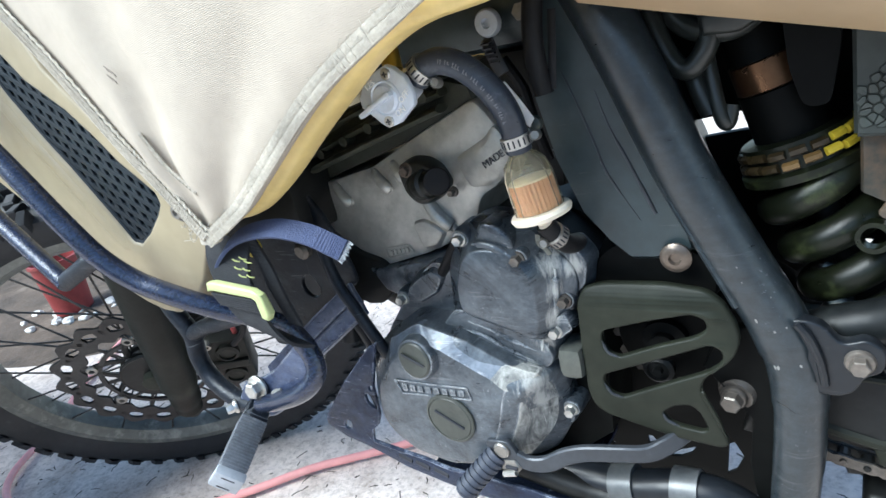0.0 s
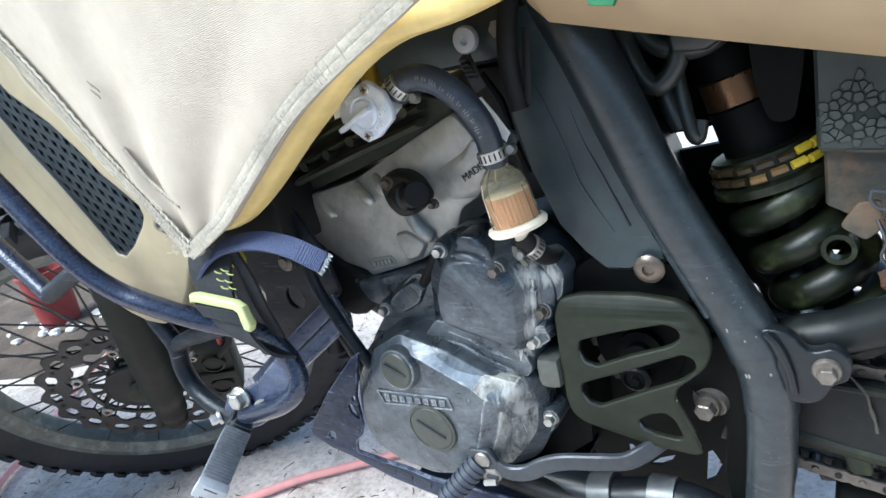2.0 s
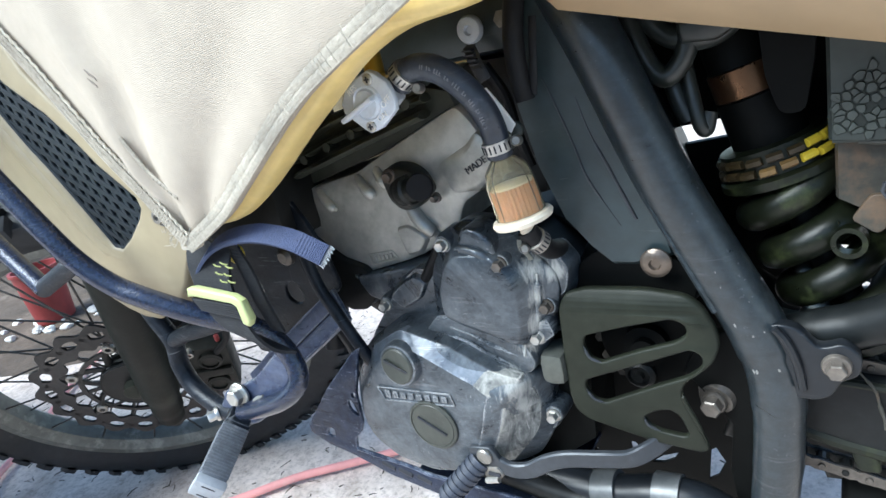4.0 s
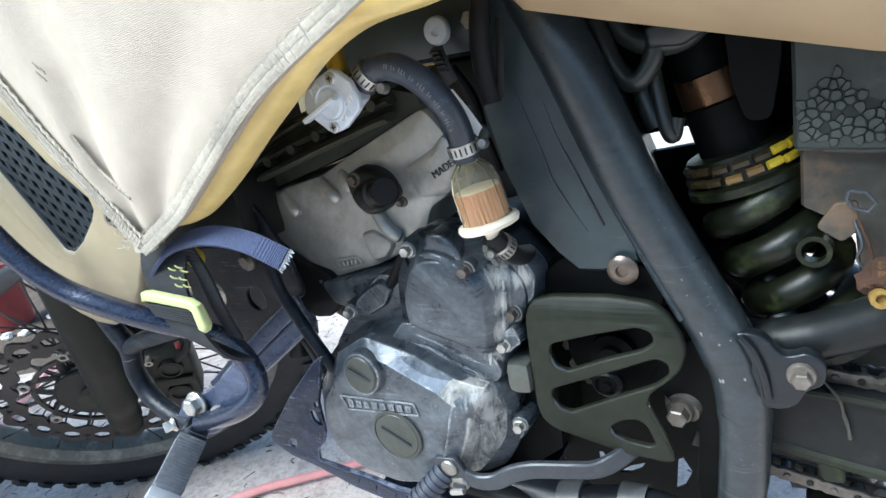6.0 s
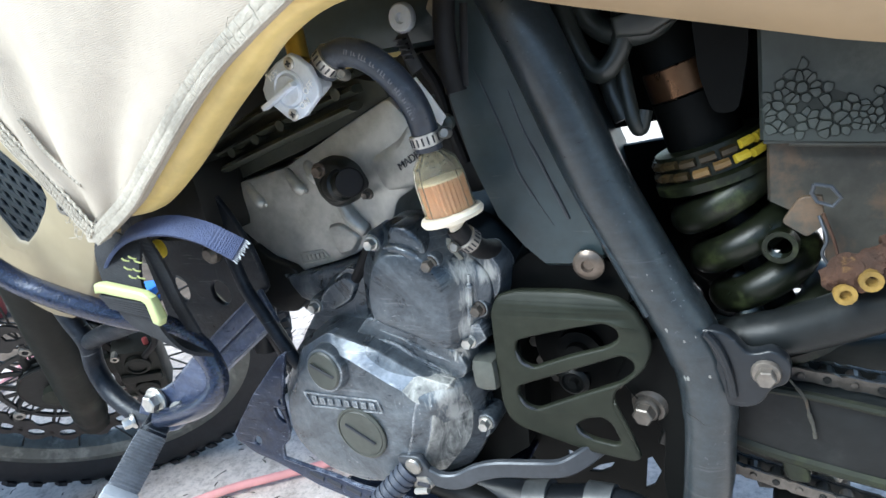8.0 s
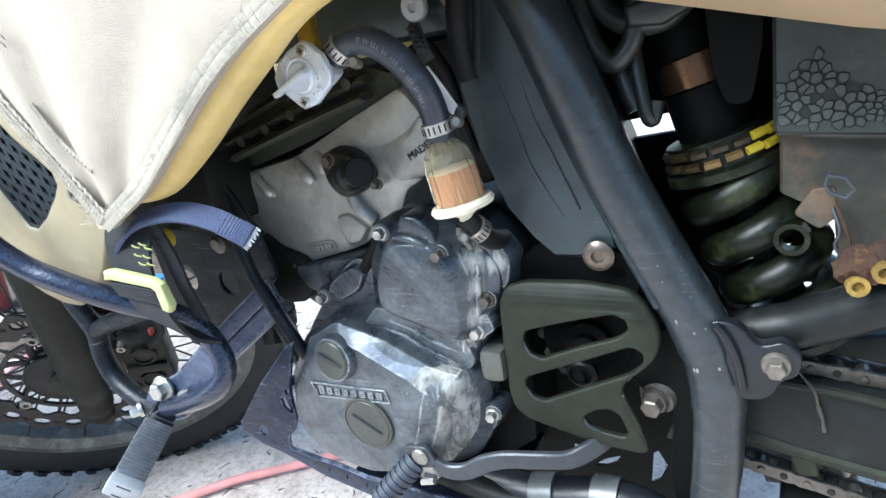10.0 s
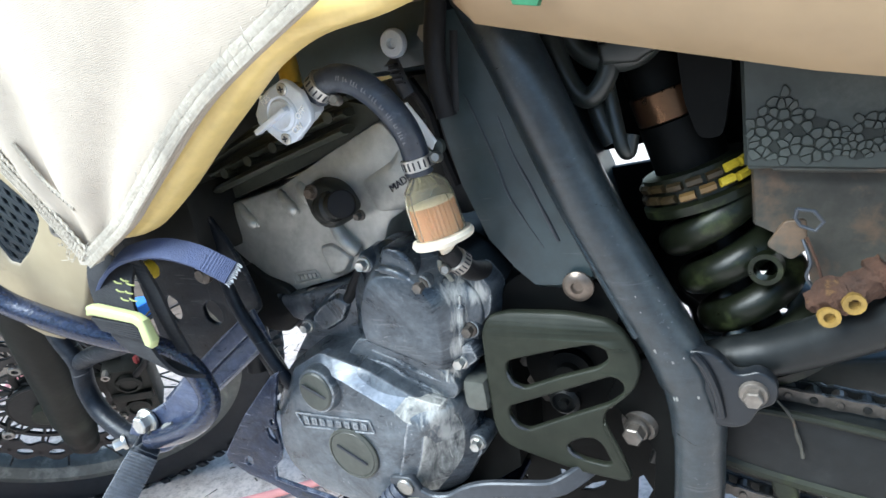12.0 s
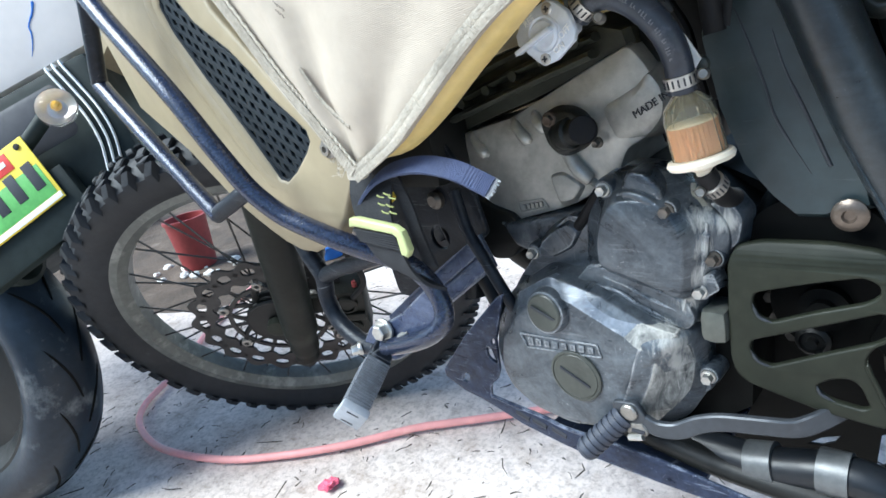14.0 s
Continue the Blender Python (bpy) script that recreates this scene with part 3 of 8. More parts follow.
def plate(outlines, y0, y1, bevel=0.002, smooth_corners=0, slope=(0, 0, 0)):
    """A flat piece in the x-z plane from y0 to y1 with rounded edges; the first outline is its edge, the others are holes.
    slope: y changes by slope[0] per metre of x, slope[1] per metre of z, about x = slope[2]."""
    cu = bpy.data.curves.new("outline", "CURVE")
    cu.dimensions, cu.fill_mode = "2D", "BOTH"
    half = abs(y1 - y0) / 2
    cu.bevel_depth, cu.extrude, cu.bevel_resolution = min(bevel, half * 0.95), max(0.0, half - bevel), 2
    cu.offset = -min(bevel, half * 0.95)
    for o in outlines:
        pts = o
        if smooth_corners:
            closed = list(o) + list(o[:3])
            s = spline([(x, 0, z) for x, z in closed], smooth_corners)
            pts = [(p.x, p.z) for p in s[smooth_corners:smooth_corners * (len(o) + 1)]]
        sp = cu.splines.new("POLY")
        sp.points.add(len(pts) - 1)
        for q, (x, z) in zip(sp.points, pts):
            q.co = (x, z, 0, 1)
        sp.use_cyclic_u = True
    ob = bpy.data.objects.new("outline", cu)
    scene.collection.objects.link(ob)
    bpy.context.view_layer.update()
    me = bpy.data.meshes.new_from_object(ob.evaluated_get(bpy.context.evaluated_depsgraph_get()))
    bm = bmesh.new()
    bm.from_mesh(me)
    bpy.data.objects.remove(ob)
    bpy.data.curves.remove(cu)
    bpy.data.meshes.remove(me)
    mid = (y0 + y1) / 2
    for v in bm.verts:
        x, z, h = v.co
        v.co = (x, mid + h + slope[0] * (x - slope[2]) + slope[1] * z, z)
    return bm


def lettering(text, size, at, right, up, material, parent, name="lettering", depth=0.0004):
    cu = bpy.data.curves.new(name, "FONT")
    cu.body, cu.size, cu.extrude, cu.align_x, cu.align_y = text, size, depth, "CENTER", "CENTER"
    ob = bpy.data.objects.new(name, cu)
    scene.collection.objects.link(ob)
    bpy.context.view_layer.update()
    me = bpy.data.meshes.new_from_object(ob.evaluated_get(bpy.context.evaluated_depsgraph_get()))
    bpy.data.objects.remove(ob)
    r = Vector(right).normalized()
    nrm = r.cross(Vector(up)).normalized()
    u = nrm.cross(r)
    me.transform(Matrix.Translation(at) @ Matrix((r, u, nrm)).transposed().to_4x4())
    me.materials.clear()
    me.materials.append(material)
    out = new(name, me)
    out.parent = parent
    return out


def rounded(loop, r, k=3):
    """An outline whose corners are turned off with radius r, k steps a corner."""
    out, m = [], len(loop)
    for i, (x, z) in enumerate(loop):
        p, a, b = Vector((x, z)), Vector(loop[i - 1]), Vector(loop[(i + 1) % m])
        u, v = (a - p), (b - p)
        cut = min(r, 0.42 * u.length, 0.42 * v.length)
        s, e = p + u.normalized() * cut, p + v.normalized() * cut
        for j in range(k + 1):
            t = j / k
            q = s * (1 - t) ** 2 + p * 2 * t * (1 - t) + e * t ** 2
            out.append((q.x, q.y))
    return out


def eased(loop, k):
    """A closed outline with rounded corners, k steps a side."""
    s = spline([(x, 0, z) for x, z in list(loop[-1:]) + list(loop) + list(loop[:2])], k)
    return [(p.x, p.z) for p in s[k:k * (len(loop) + 1)]]


def shell(levels, n=40, rough=0.0, soft=0):
    """A hollow casting: loops of x-z, each at its y, joined one to the next and closed at both ends. All loops begin at a like corner."""
    bm = bmesh.new()
    rings = []
    for loop, y in levels:
        if soft >= 1:
            loop = eased(loop, soft)
        elif soft:
            loop = rounded(loop, soft)
        else:
            k = max(1, round(n / len(loop)))
            loop = [(a[0] + (b[0] - a[0]) * j / k, a[1] + (b[1] - a[1]) * j / k) for a, b in zip(loop, list(loop[1:]) + list(loop[:1])) for j in range(k)]
        rings.append([bm.verts.new((x, y, z)) for x, z in loop])
    n = len(rings[0])
    for a, b in zip(rings, rings[1:]):
        for k in range(n):
            bm.faces.new((a[k], a[(k + 1) % n], b[(k + 1) % n], b[k]))
    bm.faces.new(rings[0])
    bm.faces.new(rings[-1])
    if rough:
        for v in bm.verts:
            v.co += rough * noise.noise_vector(v.co * 40)
    return bm


def flat(loop, y):
    return [(x, z, y) for x, z in loop]


def casting(loops, r, bevel):
    """A cast cover: loops of (x, z, y) joined corner to corner, corners turned off with radius r, edges rounded."""
    bm = bmesh.new()
    rings = []
    for loop in loops:
        m, ring = len(loop), []
        for i in range(m):
            p, a, b = Vector(loop[i]), Vector(loop[i - 1]), Vector(loop[(i + 1) % m])
            u, v = a - p, b - p
            cut_a, cut_b = min(r, 0.40 * u.length), min(r, 0.40 * v.length)
            s, e = p + u.normalized() * cut_a, p + v.normalized() * cut_b
            for j in range(4):
                t = j / 3
                q = s * (1 - t) ** 2 + p * 2 * t * (1 - t) + e * t ** 2
                ring.append(bm.verts.new((q.x, q.z, q.y)))
        rings.append(ring)
    n = len(rings[0])
    for a, b in zip(rings, rings[1:]):
        for k in range(n):
            bm.faces.new((a[k], a[(k + 1) % n], b[(k + 1) % n], b[k]))
    bm.faces.new(rings[0])
    bm.faces.new(rings[-1])
    bm.normal_update()
    bmesh.ops.recalc_face_normals(bm, faces=bm.faces)
    turn = [e for e in bm.edges if len(e.link_faces) == 2 and e.calc_face_angle(0) > radians(22)]
    if bevel:
        bmesh.ops.bevel(bm, geom=turn, offset=bevel, segments=2, profile=0.6, affect="EDGES", clamp_overlap=True)
    return bm


def scaled(loop, s, c=None, dx=0, dz=0):
    cx = sum(p[0] for p in loop) / len(loop) if c is None else c[0]
    cz = sum(p[1] for p in loop) / len(loop) if c is None else c[1]
    return [(cx + (x - cx) * s + dx, cz + (z - cz) * s + dz) for x, z in loop]


def box(a, b, bevel=0.003, bm=None, m=None):
    """A block between two corners with softened edges, turned by m."""
    t = bmesh.new()
    bmesh.ops.create_cube(t, size=1)
    a, b = Vector(a), Vector(b)
    for v in t.verts:
        v.co = Vector(((a[i] + b[i]) / 2 + v.co[i] * (b[i] - a[i]) for i in range(3)))
    if bevel:
        bmesh.ops.bevel(t, geom=t.edges[:], offset=bevel, segments=2, profile=0.6, affect="EDGES")
    if m:
        bmesh.ops.transform(t, matrix=m, verts=t.verts)
    if bm is None:
        return t
    me = bpy.data.meshes.new("t")
    t.to_mesh(me)
    t.free()
    bm.from_mesh(me)
    bpy.data.meshes.remove(me)
    return bm


# ---- ground ----
def ground():
    bm = bmesh.new()
    near = [-3 + 0.06 * i for i in range(101)]
    line = [-400, -60, -12, -5] + near + [5, 12, 60, 400]
    grid = [[bm.verts.new((x, y, 0.004 * noise.noise(Vector((x * 1.5, y * 1.5, 0))) - 0.004 if max(abs(x), abs(y)) < 4 else -0.004)) for y in line] for x in line]
    for i in range(len(line) - 1):
        for j in range(len(line) - 1):
            bm.faces.new((grid[i][j], grid[i + 1][j], grid[i + 1][j + 1], grid[i][j + 1]))
    # unseen wall behind the camera, added to darken low reflections and fill
    wall = box((-5.0, -4.2, -0.01), (5.0, -4.0, 1.35), 0.01)
    tagged(link("added_block_wall", wall, PLASTER), "plain grey unseen wall, added to cut low sky light", "wall", kind="structure")
    return tagged(link("ground", bm, CONCRETE), "dusty grey concrete yard floor", "ground", kind="structure")


ground()

# ---- the motorcycle ----
bike = thing("motorcycle", "tan dual-sport motorcycle leaning on its stand", "motorcycle")
LEFT = Vector((0, -1, 0))


def front_wheel():
    c, n = Vector((-0.660, -0.027, 0.310)), Vector((0.562, -0.690, -0.455)).normalized()
    a, b, n = basis(n)

    def at(r, t, h):
        return c + r * (math.cos(t) * a + math.sin(t) * b) + n * h

    def ringed(profile, seg, bm=None, closed=True):
        bm = bm or bmesh.new()
        rings = [[bm.verts.new(at(r, 2 * math.pi * k / seg, h)) for r, h in profile] for k in range(seg)]
        m = len(profile)
        for k in range(seg):
            p, q = rings[k], rings[(k + 1) % seg]
            for i in range(m if closed else m - 1):
                bm.faces.new((p[i], p[(i + 1) % m], q[(i + 1) % m], q[i]))
        return bm

    rim = part("front_wheel", ringed([(0.266, -0.026), (0.279, -0.026), (0.281, -0.022), (0.270, -0.016), (0.262, 0), (0.270, 0.016), (0.281, 0.022), (0.279, 0.026), (0.266, 0.026), (0.252, 0.014), (0.250, 0), (0.252, -0.014)], 96), RIM, bike, "grey spoked rim with a dusty face")
    prof = [(0.272, -0.022), (0.280, -0.027), (0.295, -0.036), (0.312, -0.040), (0.328, -0.037), (0.337, -0.026), (0.341, -0.012), (0.342, 0.0)]
    prof += [(r, -h) for r, h in prof[-2::-1]]
    bm = ringed(prof, 96)

    part("tyre", bm, TYRE, rim, "knobbly black off-road tyre", sharp=25)

    def knob(t1, h0, h1, r0, r1, lean=0.0):
        """One tread block, standing at angle 0, with tapered sides and a worn top."""
        kb, v = bmesh.new(), []
        hm = (h0 + h1) / 2
        for r, k in ((r0, 1.06), (r1 - 0.002, 0.92), (r1, 0.72)):
            for t, h in ((0, h0), (t1, h0), (t1, h1), (0, h1)):
                v.append(kb.verts.new(at(r - (0.012 if abs(h) > 0.03 else 0.0), t1 / 2 + (t - t1 / 2) * k + lean * h, hm + (h - hm) * k)))
        for b0 in (0, 4):
            for f in ((0, 1, 5, 4), (1, 2, 6, 5), (2, 3, 7, 6), (3, 0, 4, 7)):
                kb.faces.new([v[b0 + q] for q in f])
        kb.faces.new(v[8:12])
        return kb

    steps = 104
    w = 2 * math.pi / steps
    rows = [(0, knob(0.66 * w, 0.014, 0.030, 0.334, 0.349, 1.5)), (0, knob(0.66 * w, -0.030, -0.014, 0.334, 0.349, -1.5)),
            (1, knob(0.80 * w, -0.012, 0.0115, 0.338, 0.350)), (1, knob(0.7 * w, 0.030, 0.043, 0.331, 0.348, 2.0)), (1, knob(0.7 * w, -0.043, -0.030, 0.331, 0.348, -2.0))]
    for odd, kb in rows:
        first = part("tread_block", kb, TYRE, rim, smooth=False)
        first.matrix_basis = Matrix.Translation(c) @ Matrix.Rotation(w * odd, 4, n) @ Matrix.Translation(-c)
        for k in range(1, steps // 2):
            ob = new("tread_block", first.data)
            ob.parent = rim
            ob.matrix_basis = Matrix.Translation(c) @ Matrix.Rotation(w * (2 * k + odd), 4, n) @ Matrix.Translation(-c)
    part("hub", lathe(c - n * 0.055, n, [(0.0, 0), (0.03, 0), (0.034, 0.012), (0.052, 0.016), (0.052, 0.022), (0.030, 0.03), (0.030, 0.08), (0.052, 0.088), (0.052, 0.094), (0.04, 0.098), (0.03, 0.104), (0, 0.104)], 32), DARKMETAL, rim)
    for k in range(36):
        t = 2 * math.pi * k / 36
        side = 0.036 if k % 2 else -0.036
        t2 = t + (0.42 if k % 4 < 2 else -0.42)
        part("spoke", tube([at(0.049, t2, side), at(0.254, t, side * 0.25)], 0.0017, 6, 1), SPOKE, rim)
    # wave brake disc with holes and carriers
    bm, seg = bmesh.new(), 216
    hd = 0.055
    loops = []
    for h in (hd, hd + 0.004):
        rows = [[], [], [], []]
        for k in range(seg):
            t, bow = 2 * math.pi * k / seg, 0.0011 * (k % 12 - 6) ** 2
            rows[0].append(at(0.1435 + 0.0065 * math.cos(18 * (t - 12 * math.pi / seg)), t, h))
            rows[1].append(at(0.1355 - bow * 0.35, t, h))
            rows[2].append(at(0.1185 + bow * 0.35, t, h))
            rows[3].append(at(0.104 - 0.005 * math.cos(18 * t), t, h))
        loops += [[bm.verts.new(p) for p in row] for row in rows]
    for k in range(seg):
        j = (k + 1) % seg
        hole = k % 12 in (3, 4, 5, 6, 7, 8)
        for s in (0, 4):
            bm.faces.new((loops[s][k], loops[s][j], loops[s + 1][j], loops[s + 1][k]))
            if not hole:
                bm.faces.new((loops[s + 1][k], loops[s + 1][j], loops[s + 2][j], loops[s + 2][k]))
            bm.faces.new((loops[s + 2][k], loops[s + 2][j], loops[s + 3][j], loops[s + 3][k]))
        for s in (0, 3):
            bm.faces.new((loops[s][k], loops[s][j], loops[s + 4][j], loops[s + 4][k]))
        if hole:
            for s in (1, 2):
                bm.faces.new((loops[s][k], loops[s][j], loops[s + 4][j], loops[s + 4][k]))
    disc = part("brake_disc", bm, DISC, rim, "wavy-edged drilled brake disc", smooth=False)
    part("disc_carrier", ringed([(0.040, hd - 0.006), (0.054, hd - 0.006), (0.054, hd), (0.040, hd)], 48), DARKMETAL, disc)
    part("carrier_ring", ringed([(0.078, hd - 0.003), (0.085, hd - 0.003), (0.085, hd + 0.002), (0.078, hd + 0.002)], 60), DISC, disc)
    for k in range(6):
        t = 2 * math.pi * (k + 0.5) / 6
        arm = bmesh.new()
        tube([at(0.050, t - 0.42, hd - 0.003), at(0.074, t - 0.2, hd - 0.001), at(0.092, t, hd + 0.001), at(0.074, t + 0.2, hd - 0.001), at(0.050, t + 0.42, hd - 0.003)], 0.0055, 8, 4, arm, flat=(1, 0.45))
        part("carrier_arm", arm, DARKMETAL, disc)
        part("carrier_tab", tube([at(0.090, t, hd + 0.001), at(0.108, t, hd + 0.001)], 0.008, 8, 1, flat=(1, 0.35)), DISC, disc)
        part("disc_button", lathe(at(0.092, t, hd), n, [(0.009, 0), (0.009, 0.005), (0.0075, 0.0065), (0.0045, 0.0065), (0.004, 0.003), (0, 0.003)], 16), STEEL, disc)
        part("hub_bolt", hexbolt(at(0.047, t + 0.5, hd), n, 0.0045, 0.006), STEEL, disc)
        part("disc_web", tube([at(0.056, t + 0.52, hd - 0.002), at(0.102, t + 0.52, hd)], 0.0035, 8, 1, flat=(1, 0.5)), DISC, disc)
    part("axle_cap", lathe(c + n * 0.052, n, [(0.053, 0.006), (0.054, 0.011), (0.0520, 0.0125), (0.0500, 0.011), (0.030, 0.0105), (0.012, 0.012), (0.011, 0.016), (0, 0.016)], 48), DARKMETAL, rim, "grey round axle cap")
    # fork legs
    s = Vector((0.395, -0.260, 0.881)).normalized()
    leg_line = Vector((0.52, -0.265, 0.881)).normalized()
    for sgn, nm in ((1, "fork_leg"), (-1, "fork_leg")):
        foot = c + n * 0.085 * sgn + Vector((0.018, 0.031, -0.060))
        leg = part(nm, tube([foot, foot + leg_line * 0.02, foot + leg_line * 0.06, foot + leg_line * 0.14, foot + leg_line * 0.40], [0.014, 0.021, 0.024, 0.028, 0.029], 20, 4), FORK, bike, "dark grey fork lower leg")
        part("fork_tube", tube([foot + leg_line * 0.40, foot + leg_line * 0.44], 0.021, 18, 1), BLACK, leg)
        part("axle_lug", lathe(c + n * (0.066 if sgn > 0 else -0.1), n, [(0.018, 0), (0.018, 0.014), (0.012, 0.016), (0, 0.016)], 20), OLIVE, leg)
    # caliper behind the leg
    fwd = n.cross(s).normalized()
    if fwd.x > 0:
        rear = fwd
    else:
        rear = -fwd
    m = Matrix((rear, s, n)).transposed().to_4x4()
    m.translation = c + n * 0.064 + rear * 0.128 + s * 0.028
    cal = part("brake_caliper", box((-0.034, -0.058, -0.03), (0.030, 0.056, 0.020), 0.009, None, m), CALIPER, bike, "grimy dark brake caliper")
    part("caliper_bracket", box((-0.085, -0.004, -0.006), (-0.028, 0.034, 0.006), 0.003, None, m), CALIPER, cal)
    part("caliper_rib", box((-0.030, -0.010, 0.018), (0.027, 0.008, 0.027), 0.004, None, m), CALIPER, cal)
    for q in (0.030, -0.030):
        part("piston_cap", lathe(m @ Vector((0.0, q, 0.018)), n, [(0.018, 0), (0.018, 0.008), (0.013, 0.010), (0.012, 0.007), (0, 0.007)], 20), CALIPER, cal)
    for q in (0.050, -0.050):
        part("slide_pin", lathe(m @ Vector((-0.026, q, 0.012)), n, [(0.006, 0), (0.006, 0.012), (0.003, 0.012), (0.003, 0.008), (0, 0.008)], 10), STEEL, cal)
    part("bleed_nipple", lathe(m @ Vector((0.016, 0.056, 0.006)), s, [(0.004, 0), (0.004, 0.010), (0.0025, 0.012), (0, 0.012)], 8), REDCLOTH, cal, "small red cap")
    part("brake_hose", tube([m @ Vector((0.01, 0.04, 0.02)), m @ Vector((0.035, 0.09, 0.02)), m @ Vector((0.0, 0.19, 0.01)), m @ Vector((-0.05, 0.32, 0.0))], 0.005, 10), RUBBER, bike)
    # fork guard along the leg
    return c, n, s


front_wheel()


# frame
def frame_parts():
    run = [(0.140, -0.055, 0.780), (0.161, -0.066, 0.728), (0.188, -0.075, 0.673), (0.222, -0.075, 0.580), (0.257, -0.075, 0.503), (0.279, -0.076, 0.457), (0.290, -0.078, 0.414), (0.290, -0.08, 0.36), (0.285, -0.08, 0.30), (0.281, -0.078, 0.22)]
    ft = part("frame_tube", tube(run, [0.0205] * 6 + [0.0190, 0.0178, 0.0172, 0.0172], 24), FRAME, bike, "thick black frame tube, chipped on its face")
    # chips and a weld seam where the bracket meets the tube
    rng = random.Random(21)
    line = spline(run, 12)
    for k in range(12):
        i = int(rng.gauss(58, 7))
        d = (line[i + 1] - line[i]).normalized()
        out = Vector((0, -1, 0))
        out = (out - d * d.dot(out)).normalized()
        across = d.cross(out)
        t = rng.uniform(-0.8, 0.5)
        nrm = (out * math.cos(t) + across * math.sin(t)).normalized()
        u = d.cross(nrm)
        c = line[i] + nrm * (0.0208 if i < 62 else 0.0196)
        r = rng.uniform(0.0003, 0.0012)
        bm = bmesh.new()
        ring = [bm.verts.new(c + (d * math.cos(q) * rng.uniform(0.8, 2.2) + u * math.sin(q) * rng.uniform(0.5, 1.1)) * r) for q in (0, 0.9, 1.8, 2.7, 3.6, 4.5, 5.4)]
        low = [bm.verts.new(v.co - nrm * 0.0012) for v in ring]
        bm.faces.new(ring)
        for q in range(7):
            bm.faces.new((ring[q], ring[(q + 1) % 7], low[(q + 1) % 7], low[q]))
        part("paint_chip", bm, CHALK, ft, smooth=False)
    part("frame_tube", tube([(0.090, 0.055, 0.780), (0.130, 0.085, 0.673), (0.165, 0.09, 0.580), (0.250, 0.09, 0.457), (0.285, 0.09, 0.414), (0.284, 0.09, 0.30), (0.280, 0.088, 0.22)], 0.0205, 18), BLACK, bike)
    # seam flange on the front of the tube
    part("frame_seam", tube([(0.206, -0.084, 0.582), (0.223, -0.086, 0.543), (0.242, -0.087, 0.502), (0.254, -0.087, 0.476)], 0.0042, 8, 6, flat=(0.7, 1.3)), FRAME, bike)
    part("cross_tube", tube([(0.285, -0.085, 0.30), (0.285, 0.09, 0.30)], 0.016, 16, 1), BLACK, bike)
    # cradle rails under the engine
    part("lower_rail", tube([(0.284, -0.078, 0.245), (0.24, -0.088, 0.290), (0.200, -0.091, 0.297), (0.146, -0.090, 0.286), (0.05, -0.085, 0.290), (-0.09, -0.075, 0.31), (-0.128, -0.062, 0.375), (-0.150, -0.06, 0.421), (-0.177, -0.06, 0.455), (-0.24, -0.04, 0.60), (-0.30, -0.02, 0.78)], [0.0165, 0.0165, 0.0165, 0.0165, 0.014, 0.011, 0.010, 0.010, 0.010, 0.012, 0.014], 16, 6), BLACK, bike)
    part("lower_rail", tube([(0.284, 0.078, 0.245), (0.19, 0.092, 0.295), (0.05, 0.085, 0.295), (-0.09, 0.075, 0.305), (-0.15, 0.06, 0.421), (-0.24, 0.04, 0.60), (-0.30, 0.02, 0.78)], 0.013, 14, 6), BLACK, bike)
    rail = part("skid_rail", tube([(-0.02, -0.103, 0.300), (0.040, -0.104, 0.300), (0.10, -0.102, 0.286), (0.135, -0.100, 0.279), (0.20, -0.10, 0.276), (0.27, -0.095, 0.268)], 0.0115, 14), DARKMETAL, bike, "scuffed brown-black steel rail")
    for x, z, t in ((0.152, 0.2880, 0.22), (0.205, 0.2975, 0.05)):
        d = Vector((1, 0, t)).normalized()
        part("rail_clamp", lathe(Vector((x - 0.010, -0.0905, z - 0.010 * t)), d, [(0.0170, 0), (0.0186, 0), (0.0186, 0.022), (0.0170, 0.022)], 22), CLAMP, bike, "grey steel tube clamp")
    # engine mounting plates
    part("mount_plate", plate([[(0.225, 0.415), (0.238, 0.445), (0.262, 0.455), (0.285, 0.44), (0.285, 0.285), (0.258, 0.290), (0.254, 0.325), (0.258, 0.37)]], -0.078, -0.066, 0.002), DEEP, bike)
    part("mount_bolt", hexbolt((0.2465, -0.079, 0.3915), (-0.12, -1, -0.05), 0.0080, 0.013, lathe((0.2510, -0.060, 0.3950), (-0.22, -1, -0.18), [(0.0185, 0), (0.0180, 0.008), (0.0130, 0.019), (0, 0.019)], 28), 1.25), OLDBOLT, bike, "worn flanged steel mounting bolt")
    part("panel_bolt", lathe((0.215, -0.084, 0.512), LEFT, [(0.0115, 0), (0.0115, 0.002), (0.0098, 0.0032), (0.0070, 0.0046), (0.0046, 0.0048), (0.0036, 0.0020), (0, 0.0020)], 24), BROWNBOLT, bike, "round worn steel button bolt")
    # rear bracket and rack tube
    br = part("rack_bracket", plate([[(0.284, 0.464), (0.293, 0.469), (0.306, 0.466), (0.316, 0.4545), (0.323, 0.454), (0.331, 0.4565), (0.339, 0.452), (0.3425, 0.444), (0.340, 0.433), (0.331, 0.427), (0.325, 0.416), (0.316, 0.411), (0.307, 0.411), (0.298, 0.415), (0.292, 0.442)]], -0.091, -0.080, 0.0018, 3), BLACK, bike)
    part("bracket_bolt", hexbolt((0.328, -0.091, 0.4405), LEFT, 0.0064, 0.011), OLDBOLT, br, "rust-tinged steel hex bolt")
    part("bracket_rib", tube([(0.292, -0.094, 0.468), (0.299, -0.094, 0.458), (0.305, -0.093, 0.440), (0.308, -0.092, 0.420)], 0.003, 8), BLACK, br)
